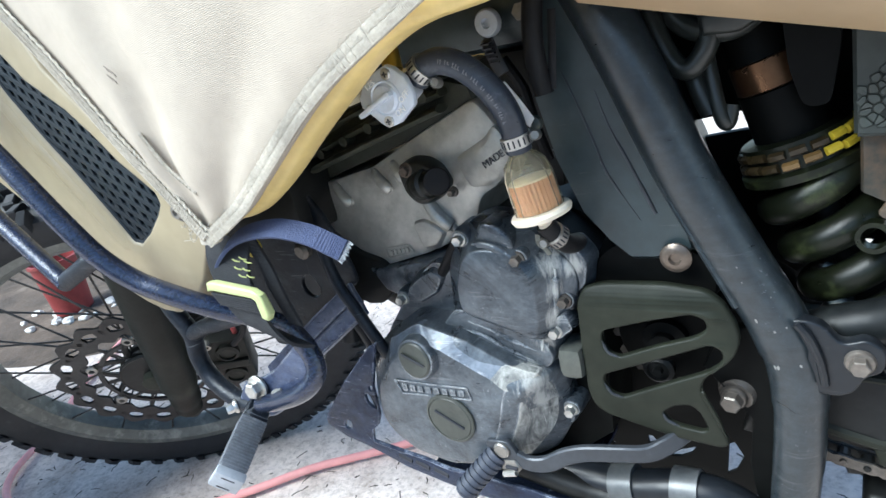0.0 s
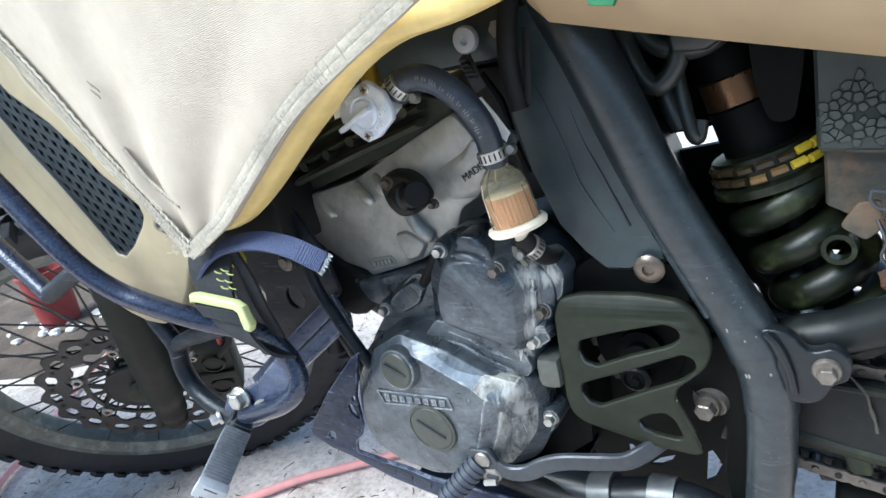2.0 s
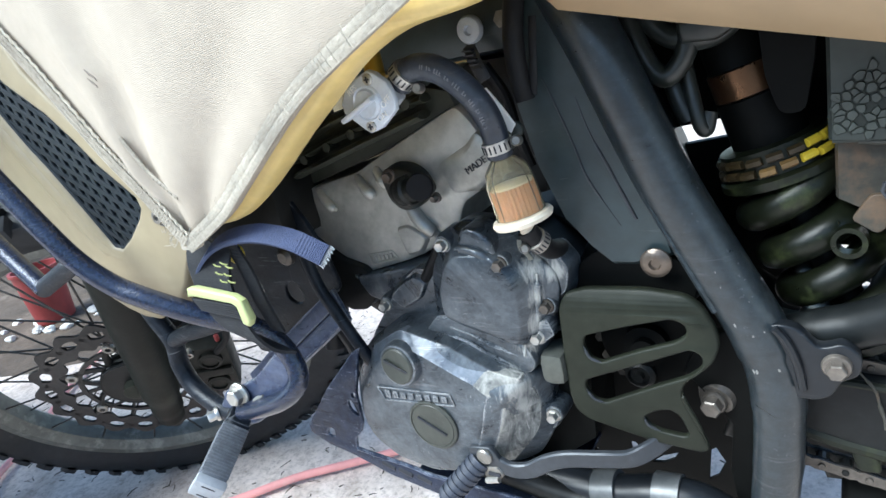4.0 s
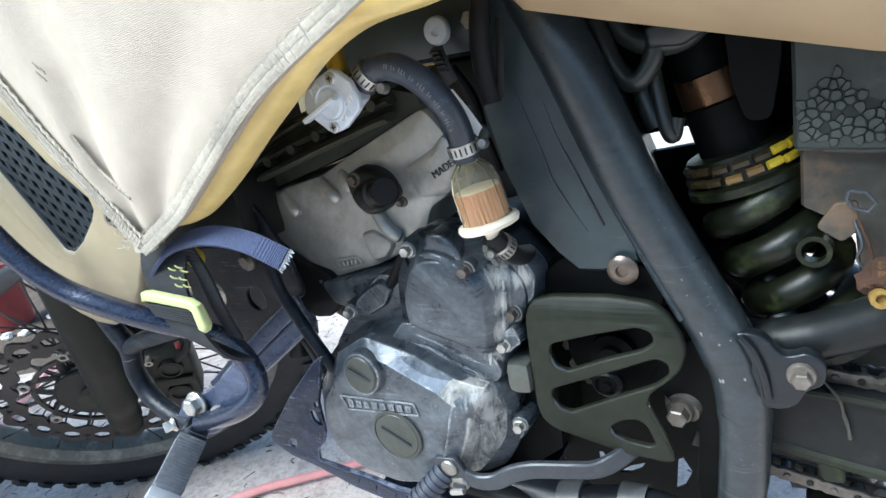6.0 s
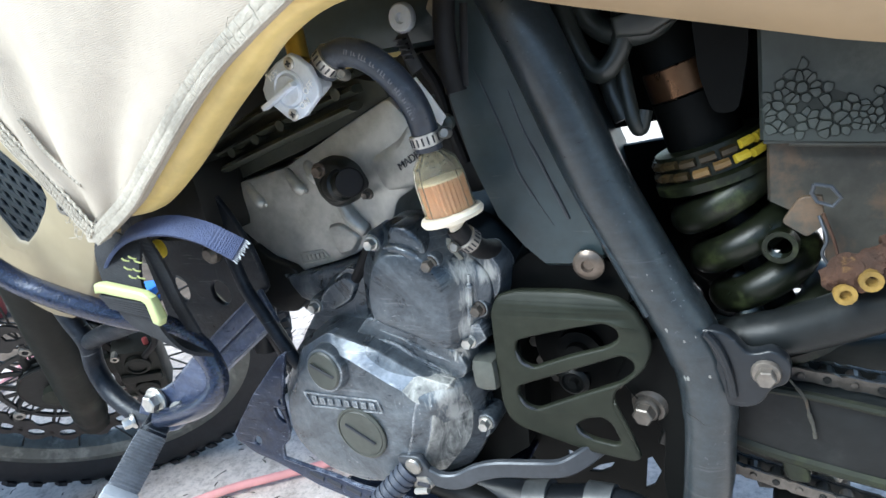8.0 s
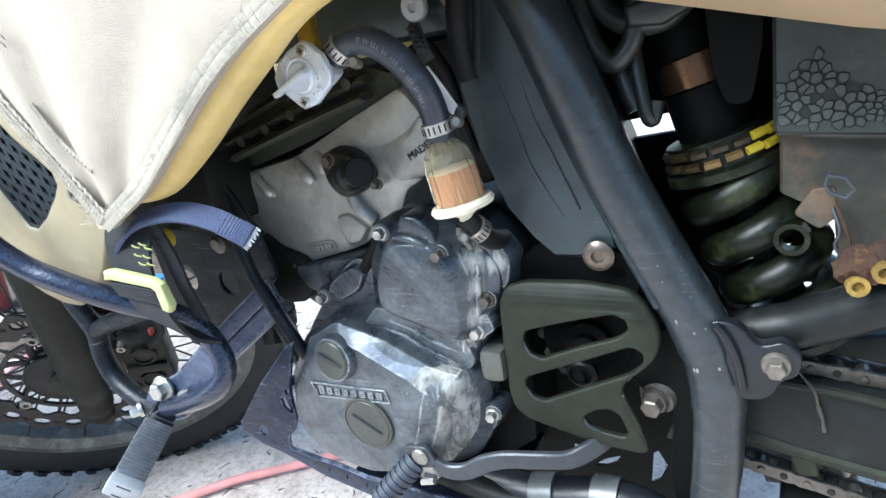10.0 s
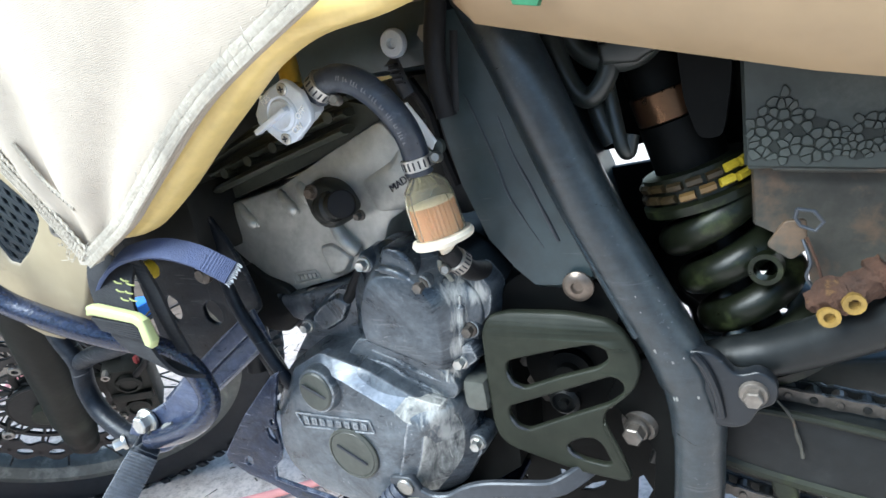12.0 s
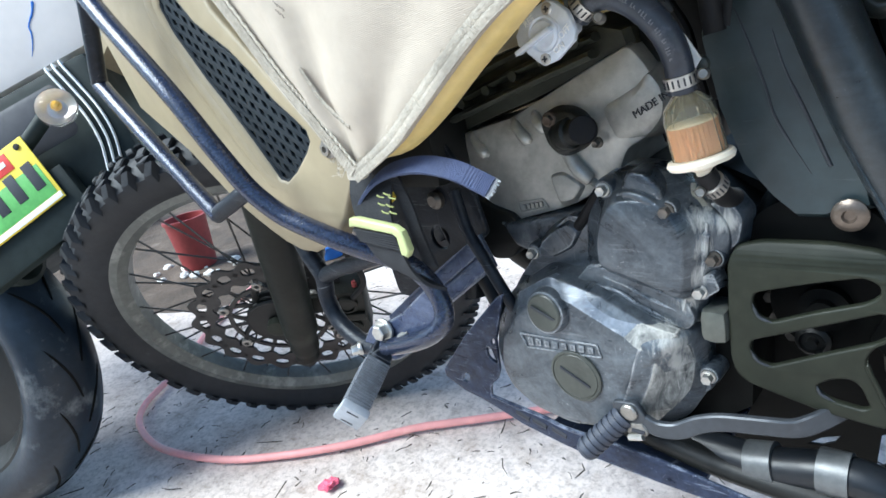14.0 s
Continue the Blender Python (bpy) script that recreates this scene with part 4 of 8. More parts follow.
    part("rack_tube", tube([(0.270, -0.050, 0.425), (0.312, -0.058, 0.446), (0.345, -0.062, 0.458), (0.391, -0.075, 0.486), (0.47, -0.10, 0.54), (0.60, -0.11, 0.60)], 0.0165, 18), SWING, bike, "black rack tube behind the bracket")
    # swingarm and chain
    part("swingarm", plate([[(0.27, 0.372), (0.27, 0.405), (0.305, 0.413), (0.345, 0.411), (0.50, 0.385), (0.78, 0.36), (0.80, 0.34), (0.78, 0.32), (0.50, 0.325), (0.34, 0.352)]], -0.062, -0.034, 0.005), SWING, bike, "scuffed dark grey swingarm")
    part("swingarm", plate([[(0.27, 0.36), (0.27, 0.40), (0.335, 0.385), (0.385, 0.384), (0.50, 0.40), (0.78, 0.365), (0.80, 0.34), (0.78, 0.32), (0.50, 0.335), (0.34, 0.352)]], 0.06, 0.09, 0.005), BOX, bike)
    part("worn_edge", tube([(0.335, -0.0625, 0.4110), (0.366, -0.0628, 0.4065), (0.40, -0.0628, 0.4010), (0.46, -0.0625, 0.391)], [0.0005, 0.0012, 0.0015, 0.0008], 8), LEVER, bike, "worn upper edge of the swingarm")
    part("chain_slider", tube([(0.30, -0.0645, 0.4105), (0.345, -0.0645, 0.4095), (0.42, -0.0645, 0.398)], 0.0032, 8), ALGAE, bike)
    part("chain_slider", tube([(0.29, -0.058, 0.366), (0.34, -0.058, 0.351), (0.45, -0.058, 0.332)], 0.0060, 10), ALGAE, bike, "green-grimed rubber chain slider")
    part("chain_guide", plate([rounded([(0.335, 0.350), (0.352, 0.348), (0.356, 0.330), (0.340, 0.330)], 0.005)], -0.062, -0.030, 0.003), ALGAE, bike)
    # unseen blocks, added to give the darkness below the swingarm
    part("dark_guide_block", plate([rounded([(0.330, 0.296), (0.380, 0.288), (0.388, 0.262), (0.345, 0.250), (0.328, 0.268)], 0.010)], -0.055, 0.045, 0.006), DARKMETAL, bike, "dark block added for the darkness under the swingarm")
    lk = part("dark_link_block", plate([[(0.245, 0.335), (0.30, 0.345), (0.375, 0.338), (0.387, 0.318), (0.380, 0.298), (0.345, 0.283), (0.318, 0.281), (0.312, 0.299), (0.285, 0.302), (0.238, 0.310)]], -0.02, 0.03, 0.006), DARKMETAL, bike, "dark block added as a linkage under the swingarm")
    part("link_block_bolt", hexbolt((0.365, -0.02, 0.312), LEFT, 0.009, 0.012), STEEL, lk)
    part("silencer_pipe", tube([(0.12, 0.13, 0.30), (0.28, 0.15, 0.31), (0.45, 0.17, 0.38), (0.75, 0.18, 0.58)], [0.022, 0.025, 0.04, 0.055], 18), DARKMETAL, bike)
    part("loose_twig", tube([(0.341, -0.0665, 0.421), (0.350, -0.067, 0.408), (0.353, -0.067, 0.395), (0.3555, -0.0672, 0.386), (0.357, -0.067, 0.376)], [0.0008, 0.0012, 0.0010, 0.0015, 0.0011, 0.0014], 7), STAIN, bike)


frame_parts()


def chain_run(a, b, count):
    a, b = Vector(a), Vector(b)
    d = (b - a).normalized()
    pitch = 0.0159
    up = d.cross(Vector((0, 1, 0))).normalized()
    for k in range(count):
        p = a + d * pitch * k
        w = 0.0075 if k % 2 else 0.0052
        bm = bmesh.new()
        for s in (-1, 1):
            q = p + Vector((0, s * w, 0))
            v = []
            for t, r in ((-0.5, 1), (-0.25, 0.75), (0.5, 0.62), (1.25, 0.75), (1.5, 1)):
                v.append((q + d * pitch * t, r * 0.0070 if t not in (-0.5, 1.5) else 0.0038))
            ring = [p0 + up * r for p0, r in v] + [p0 - up * r for p0, r in reversed(v)]
            f1 = [bm.verts.new(c + Vector((0, 0.0009, 0))) for c in ring]
            f2 = [bm.verts.new(c - Vector((0, 0.0009, 0))) for c in ring]
            bm.faces.new(f1)
            bm.faces.new(f2)
            for i in range(len(ring)):
                j = (i + 1) % len(ring)
                bm.faces.new((f1[i], f1[j], f2[j], f2[i]))
        lathe(p - Vector((0, 0.0095, 0)), (0, 1, 0), [(0, -0.0004), (0.0022, -0.0004), (0.0027, 0.0006), (0.0027, 0.0055), (0.0050, 0.0056), (0.0050, 0.0134), (0.0027, 0.0135), (0.0027, 0.019)], 12, bm)
        part("chain_link", bm, CHAIN if k % 2 else DARKMETAL, bike, smooth=False)


chain_run((0.332, -0.045, 0.4195), (0.60, -0.045, 0.385), 17)
chain_run((0.270, -0.045, 0.334), (0.60, -0.045, 0.262), 20)


# ---- engine ----
def engine():
    rear = [(-0.10, 0.30), (-0.11, 0.40), (-0.02, 0.47), (0.03, 0.53), (0.10, 0.53), (0.16, 0.50), (0.24, 0.49), (0.25, 0.42), (0.24, 0.33), (0.10, 0.29)]
    front = [(-0.10, 0.30), (-0.11, 0.40), (-0.02, 0.47), (0.03, 0.53), (0.10, 0.53), (0.142, 0.50), (0.146, 0.47), (0.146, 0.42), (0.14, 0.33), (0.09, 0.29)]
    # near-black: the shade seen through the guard's slots is painted in
    core = part("crankcase", shell([(front, -0.072), (front, -0.012), (rear, -0.010), (rear, 0.11)], 60), DEEP, bike, "grimy engine crankcase, darkened for the shade in its recesses", sharp=30)
    # lower (generator) cover: base, shoulder and face, corner by corner
    base = [(-0.124, 0.338), (-0.113, 0.378), (-0.086, 0.420), (-0.030, 0.456), (0.024, 0.450), (0.064, 0.430), (0.112, 0.414), (0.113, 0.375), (0.108, 0.345), (0.090, 0.314), (0.055, 0.292), (0.000, 0.284), (-0.062, 0.291), (-0.104, 0.314)]
    mid = [(-0.108, 0.350, -0.104), (-0.096, 0.390, -0.106), (-0.060, 0.430, -0.109), (-0.014, 0.456, -0.117), (0.030, 0.4465, -0.1190), (0.067, 0.4265, -0.1190), (0.102, 0.4115, -0.1170), (0.090, 0.383, -0.117), (0.075, 0.362, -0.1185), (0.060, 0.333, -0.118), (0.044, 0.303, -0.113), (0.000, 0.294, -0.108), (-0.060, 0.300, -0.106), (-0.098, 0.322, -0.104)]
    face = [(-0.083, 0.352), (-0.076, 0.386), (-0.050, 0.419), (-0.010, 0.441), (0.018, 0.4355), (0.054, 0.4155), (0.088, 0.3995), (0.072, 0.385), (0.056, 0.370), (0.047, 0.343), (0.028, 0.312), (-0.008, 0.304), (-0.050, 0.311), (-0.076, 0.330)]
    cov = part("generator_cover", casting([flat(base, -0.070), flat(base, -0.087), mid, flat(face, -0.1285), flat(scaled(face, 0.6), -0.1305)], 0.009, 0.0022), CASE, bike, "worn dark grey engine side cover with pale scuffs", sharp=40)
    part("inspection_plug", lathe((0.0065, -0.1298, 0.3630), LEFT, [(0.0262, 0), (0.0262, 0.0026), (0.0250, 0.0034), (0.0240, 0.0034), (0.0236, 0.0026), (0.0228, 0.0026), (0.0222, 0.0032), (0, 0.0034)], 48), PLUG, cov, "round olive-grey slotted plug")
    m = Matrix.Rotation(0.49, 4, "Y")
    m.translation = (0.0065, -0.1338, 0.3632)
    part("plug_slot", box((-0.0165, -0.0010, -0.0011), (0.0165, 0.0012, 0.0011), 0.0004, None, m), INK, cov)
    # strip over the chamfer, its pale colour stands in for the highlight
    part("sheen_edge", sheet([(-0.060, -0.1100, 0.4300), (-0.038, -0.1140, 0.4430), (-0.016, -0.1175, 0.4545), (-0.002, -0.1185, 0.4520), (0.021, -0.1200, 0.4470), (0.046, -0.1200, 0.4335), (0.070, -0.1195, 0.4235)], [(-0.052, -0.1270, 0.4205), (-0.032, -0.1275, 0.4320), (-0.008, -0.1290, 0.4425), (0.008, -0.1298, 0.4390), (0.020, -0.1302, 0.4335), (0.043, -0.1302, 0.4215), (0.060, -0.1300, 0.4130)]), SHEENEDGE, cov, "boot-rubbed edge with its sky sheen painted pale")
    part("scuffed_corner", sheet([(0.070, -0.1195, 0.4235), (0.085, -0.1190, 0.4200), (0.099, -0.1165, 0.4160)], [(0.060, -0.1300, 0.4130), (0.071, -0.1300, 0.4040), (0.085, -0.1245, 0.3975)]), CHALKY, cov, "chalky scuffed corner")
    crease = [(0.085, -0.1245, 0.3975), (0.0800, -0.1250, 0.384), (0.0770, -0.1250, 0.372), (0.0670, -0.1240, 0.350), (0.0500, -0.1215, 0.320)]
    part("corner_facet", sheet([(0.071, -0.1298, 0.4030), (0.0655, -0.1308, 0.388), (0.0610, -0.1312, 0.372), (0.0520, -0.1306, 0.350), (0.0400, -0.1280, 0.322)], crease), CASE, cov)
    part("scuffed_flank", sheet(crease, [(0.099, -0.1165, 0.4160), (0.104, -0.1030, 0.396), (0.104, -0.0980, 0.375), (0.096, -0.0985, 0.348), (0.070, -0.1050, 0.316)]), CHALKY, cov, "flank scuffed down to chalky alloy")
    part("cap_boss", lathe((-0.0135, -0.1250, 0.4265), (-0.05, -1, 0.10), [(0.0225, 0), (0.0215, 0.007), (0.0200, 0.0105), (0.0185, 0.0110), (0, 0.0110)], 32), CASE, cov)
    part("timing_cap", lathe((-0.0140, -0.1355, 0.4275), (-0.05, -1, 0.10), [(0.0180, 0), (0.0180, 0.0012), (0.0165, 0.0024), (0.0060, 0.0020), (0, 0.0018)], 32), PLUG, cov, "small round slotted cap")
    m = Matrix.Rotation(0.42, 4, "Y")
    m.translation = (-0.0140, -0.1380, 0.4278)
    part("cap_slot", box((-0.0135, -0.0008, -0.0014), (0.0135, 0.0010, 0.0014), 0.0004, None, m), INK, cov)
    part("slot_lip", tube([m @ Vector((-0.013, -0.0008, 0.0017)), m @ Vector((0.002, -0.0012, 0.0018)), m @ Vector((0.013, -0.0008, 0.0017))], 0.0007, 6), LEVER, cov)
    # maker's badge: raised rim and plain bars
    bm = bmesh.new()
    rim = [(-0.050, 0.3975), (0.033, 0.4005), (0.036, 0.3885), (-0.044, 0.3835)]
    for a, b in zip(rim, rim[1:] + rim[:1]):
        tube([(a[0], -0.1312, a[1]), (b[0], -0.1312, b[1])], 0.0009, 6, 1, bm)
    for k in range(8):
        x = -0.0415 + k * 0.0093
        z = 0.3908 + (x + 0.05) * 0.045
        box((x, -0.1322, z - (0.0035 if k else 0.0042)), (x + 0.0056, -0.1305, z + (0.0032 if k else 0.0045)), 0.0006, bm)
    part("badge", bm, CASE, cov, "raised badge in a thin frame")
    # upper (chain-side) cover: tongue on a lower web
    ubase = [(0.010, 0.458), (0.016, 0.502), (0.034, 0.538), (0.062, 0.553), (0.092, 0.549), (0.114, 0.530), (0.136, 0.506), (0.139, 0.486), (0.122, 0.450), (0.110, 0.412), (0.060, 0.424), (0.018, 0.440)]
    umid = [(0.030, 0.468, -0.100), (0.031, 0.500, -0.100), (0.041, 0.525, -0.100), (0.060, 0.540, -0.100), (0.096, 0.538, -0.100), (0.112, 0.522, -0.100), (0.121, 0.505, -0.098), (0.122, 0.482, -0.098), (0.118, 0.455, -0.100), (0.109, 0.440, -0.104), (0.066, 0.456, -0.108), (0.036, 0.462, -0.106)]
    uface = [(0.037, 0.474), (0.038, 0.496), (0.047, 0.518), (0.060, 0.530), (0.092, 0.530), (0.104, 0.517), (0.111, 0.502), (0.111, 0.482), (0.109, 0.462), (0.104, 0.448), (0.066, 0.463), (0.043, 0.469)]
    up = part("sprocket_side_cover", casting([flat(ubase, -0.070), flat(ubase, -0.090), umid, flat(uface, -0.1165), flat(scaled(uface, 0.6), -0.1185)], 0.009, 0.0020), CASE, bike, "dark engine cover with dusty flank", sharp=40)
    web = [(0.004, 0.448), (0.022, 0.467), (0.050, 0.463), (0.078, 0.451), (0.104, 0.443), (0.112, 0.425), (0.104, 0.414), (0.083, 0.420), (0.045, 0.430), (0.022, 0.440)]
    part("cover_web", casting([flat(scaled(web, 1.05), -0.085), flat(web, -0.1045), flat(scaled(web, 0.9), -0.1062)], 0.006, 0.0014), CASE, up, sharp=40)
    part("web_line", tube([(0.034, -0.1062, 0.456), (0.060, -0.1066, 0.448), (0.088, -0.1060, 0.436)], 0.0010, 6), CASE, up)
    part("cap_step", plate([rounded([(0.062, 0.536), (0.070, 0.553), (0.084, 0.552), (0.096, 0.540), (0.098, 0.526), (0.082, 0.532)], 0.006)], -0.112, -0.080, 0.004), CASE, up)
    ridges = (([(0.104, -0.104, 0.503), (0.1085, -0.1035, 0.488), (0.1095, -0.1035, 0.474), (0.1075, -0.104, 0.455), (0.103, -0.106, 0.433)], [0.0008, 0.0026, 0.0030, 0.0028, 0.0012]),
              ([(0.124, -0.098, 0.507), (0.1215, -0.098, 0.488), (0.1180, -0.099, 0.470), (0.112, -0.100, 0.452), (0.107, -0.102, 0.435)], [0.001, 0.0036, 0.0032, 0.0026, 0.001]))
    for line, rad in ridges:
        part("flank_rib", tube(line, rad, 10, 8), CASE, up)
    for line in ([(0.021, -0.1055, 0.462), (0.038, -0.1075, 0.4685), (0.052, -0.1090, 0.467), (0.063, -0.1085, 0.4610), (0.067, -0.1075, 0.451)], [(0.030, -0.1060, 0.4465), (0.048, -0.1070, 0.443), (0.066, -0.1070, 0.433), (0.092, -0.1060, 0.4215)], [(0.055, -0.1068, 0.449), (0.075, -0.1068, 0.4405), (0.097, -0.1062, 0.432)]):
        part("web_line", tube(line, [0.0004, 0.0015, 0.0017, 0.0013, 0.0004], 8, 8), CASE, up)
    part("flank_block", casting([flat([(0.112, 0.462), (0.128, 0.470), (0.134, 0.452), (0.118, 0.440)], -0.085), flat([(0.112, 0.460), (0.126, 0.466), (0.131, 0.452), (0.118, 0.443)], -0.100)], 0.003, 0.001), CASE, up)
    part("cover_lip", tube([(0.060, -0.1105, 0.5335), (0.074, -0.1130, 0.5345), (0.087, -0.1130, 0.5290), (0.097, -0.1105, 0.5190)], [0.0012, 0.0038, 0.0042, 0.0012], 12, 8), CASE, up)
    part("flank_step", casting([flat([(0.118, 0.520), (0.140, 0.528), (0.152, 0.512), (0.148, 0.484), (0.130, 0.470), (0.120, 0.490)], -0.070), flat([(0.119, 0.517), (0.137, 0.523), (0.147, 0.509), (0.143, 0.488), (0.130, 0.476), (0.122, 0.492)], -0.088)], 0.005, 0.002), CASE, up)
    # casting flange up the front of the case
    fl = [(-0.120, 0.340), (-0.108, 0.384), (-0.080, 0.428), (-0.056, 0.457), (-0.030, 0.486), (-0.004, 0.506), (0.030, 0.500), (0.03, 0.42), (-0.05, 0.36), (-0.096, 0.318)]
    part("case_flange", shell([(fl, -0.060), (fl, -0.080), (scaled(fl, 0.97), -0.0845)], 40, 0.0006, 0.006), CASE, bike, sharp=40)
    for x, y, z in ((-0.052, -0.086, 0.463), (0.044, -0.104, 0.535), (0.099, -0.111, 0.5205), (0.126, -0.096, 0.4765), (0.115, -0.100, 0.449), (0.114, -0.096, 0.367), (0.104, -0.088, 0.352)):
        lug = lathe((x, y + 0.03, z), LEFT, [(0.0096, 0), (0.0092, 0.024), (0.0076, 0.029), (0, 0.029)], 18)
        lg = part("bolt_lug", lug, CASE, bike)
        if z > 0.36:
            part("cover_bolt", hexbolt((x, y + 0.002, z), (0.08, -1, 0.06), 0.0047, 0.010, flange=1.4), OLDBOLT if x in (0.099, 0.126) else ZINC, lg)
    part("switch_housing", box((0.113, -0.104, 0.404), (0.135, -0.070, 0.434), 0.008), HOUSING, bike, "small rounded grey switch housing")
    # cylinder and head
    head = [(-0.198, 0.568), (-0.072, 0.592), (-0.002, 0.621), (0.057, 0.644), (0.068, 0.630), (0.080, 0.610), (0.080, 0.586), (0.069, 0.568), (0.046, 0.556), (0.034, 0.530), (-0.005, 0.508), (-0.031, 0.498), (-0.098, 0.481), (-0.120, 0.497), (-0.170, 0.543)]
    hd = part("cylinder", casting([flat(scaled(head, 0.97), 0.07), flat(head, 0.05), flat(head, -0.048), flat(scaled(head, 0.975), -0.0565), flat(scaled(head, 0.6), -0.0585)], 0.006, 0.0015), ALLOY, bike, "dull silver cast cylinder", sharp=50)
    for (x, z), (u, w) in (((-0.176, 0.566), (-0.163, 0.546)), ((-0.126, 0.577), (-0.108, 0.556)), ((-0.070, 0.588), (-0.053, 0.568)), ((-0.044, 0.594), (-0.033, 0.578))):
        part("cylinder_rib", tube([(x, -0.0560, z), (x + 0.3 * (u - x), -0.0600, z + 0.3 * (w - z)), (x + 0.8 * (u - x), -0.0615, z + 0.8 * (w - z)), (u, -0.0570, w)], [0.004, 0.0052, 0.0058, 0.0035], 12), ALLOY, hd)
    part("barrel_side", casting([flat([(0.024, 0.594), (0.062, 0.612), (0.074, 0.626), (0.086, 0.606), (0.086, 0.582), (0.070, 0.562), (0.036, 0.560)], -0.040), flat([(0.028, 0.593), (0.062, 0.609), (0.072, 0.620), (0.082, 0.604), (0.081, 0.584), (0.067, 0.568), (0.038, 0.566)], -0.060), flat([(0.036, 0.590), (0.060, 0.602), (0.068, 0.610), (0.076, 0.600), (0.075, 0.586), (0.064, 0.575), (0.043, 0.572)], -0.0620)], 0.006, 0.0022), ALLOY, hd)
    part("cylinder_web", casting([flat([(-0.040, 0.536), (-0.021, 0.541), (0.004, 0.524), (-0.011, 0.505), (-0.032, 0.500)], -0.054), flat([(-0.035, 0.533), (-0.021, 0.5355), (-0.003, 0.523), (-0.013, 0.511), (-0.029, 0.507)], -0.0615)], 0.005, 0.002), ALLOY, hd)
    part("cylinder_rib", tube([(-0.018, -0.055, 0.566), (-0.008, -0.061, 0.548), (0.002, -0.062, 0.535), (0.013, -0.055, 0.522)], [0.004, 0.007, 0.007, 0.004], 12), ALLOY, hd)
    mark = [(-0.080, 0.5055), (-0.050, 0.5095), (-0.045, 0.5015), (-0.079, 0.4945)]
    bm = bmesh.new()
    for a, b in zip(mark, mark[1:] + mark[:1]):
        tube([(a[0], -0.0590, a[1]), (b[0], -0.0590, b[1])], 0.0008, 6, 1, bm)
    for k in range(5):
        x = -0.0745 + 0.0052 * k
        box((x, -0.0605, 0.4985 + 0.0008 * k), (x + 0.0034, -0.0580, 0.5035 + 0.0008 * k), 0.0004, bm)
    part("cast_mark", bm, ALLOY, hd)
    part("front_mount", plate([rounded([(-0.1350, 0.5170), (-0.1150, 0.5020), (-0.0870, 0.4930), (-0.0690, 0.4680), (-0.0980, 0.4440), (-0.1180, 0.4420), (-0.1360, 0.4500), (-0.1470, 0.4730)], 0.004)], -0.066, -0.030, 0.002), DARKMETAL, bike, "dark front engine mount")
    part("cylinder_foot", plate([[(-0.100, 0.486), (-0.075, 0.487), (0.000, 0.504), (0.008, 0.492), (-0.030, 0.470), (-0.066, 0.455), (-0.085, 0.462)]], -0.070, 0.06, 0.004), CASE, hd)
    lettering("MADE IN", 0.0090, (0.0735, -0.0634, 0.5935), (0.85, 0, 0.42), (-0.42, 0, 0.85), INK, hd)
    # head cover above
    vc = [(-0.225, 0.570), (-0.200, 0.610), (-0.090, 0.650), (0.010, 0.668), (0.055, 0.655), (0.060, 0.636), (-0.050, 0.604), (-0.195, 0.566)]
    part("head_cover", shell([(vc, 0.05), (vc, -0.046), (scaled(vc, 0.96), -0.052)], 48), HEADFIN, bike, "dark grimy cylinder head cover", sharp=30)
    for dz, dy in ((0.0, -0.066), (0.016, -0.058), (0.032, -0.05)):
        part("head_fin", tube([(-0.215 + dz, dy, 0.575 + dz), (-0.08, dy, 0.612 + dz), (0.03, dy, 0.640 + dz * 0.8)], 0.0065, 8, 6, flat=(0.6, 1.6)), HEADFIN, bike)
    for k in range(7):
        x = -0.19 + k * 0.034
        part("fin_stud", lathe((x, -0.055, 0.592 + (x + 0.19) * 0.29), LEFT, [(0.005, 0), (0.005, 0.014), (0, 0.015)], 10), HEADFIN, bike)
    # water elbow: bolted flange, short neck and a capped spout
    el = [(-0.031, 0.592), (-0.016, 0.600), (0.002, 0.598), (0.014, 0.590), (0.022, 0.572), (0.006, 0.558), (-0.013, 0.553), (-0.026, 0.566)]
    eb = part("coolant_elbow", casting([flat(el, -0.055), flat(el, -0.066), flat(scaled(el, 0.86), -0.0745), flat(scaled(el, 0.5), -0.0765)], 0.006, 0.0016), ELBOW, bike, "oily black coolant elbow on the cylinder", sharp=50)
    part("elbow_neck", tube([(-0.010, -0.066, 0.574), (0.002, -0.076, 0.577), (0.011, -0.079, 0.5790), (0.0195, -0.0815, 0.5805)], [0.0150, 0.0140, 0.0115, 0.0105], 18), ELBOW, eb)
    part("elbow_mouth", lathe((0.0195, -0.0810, 0.5805), (0.42, -0.85, 0.22), [(0.0108, 0), (0.0124, 0.001), (0.0124, 0.0075), (0.0112, 0.0090), (0.0060, 0.0094), (0, 0.0096)], 24), RUBBER, eb)
    part("elbow_screw", hexbolt((-0.0165, -0.0745, 0.5905), LEFT, 0.0050, 0.007), BROWNBOLT, eb, "browned hex bolt")
    part("elbow_screw", hexbolt((0.0235, -0.0660, 0.5655), LEFT, 0.0034, 0.008), OLDBOLT, eb)
    part("wire_sleeve", tube([(0.030, -0.088, 0.527), (0.018, -0.086, 0.512), (0.006, -0.084, 0.497), (-0.008, -0.080, 0.482)], 0.0052, 10), RUBBER, bike)
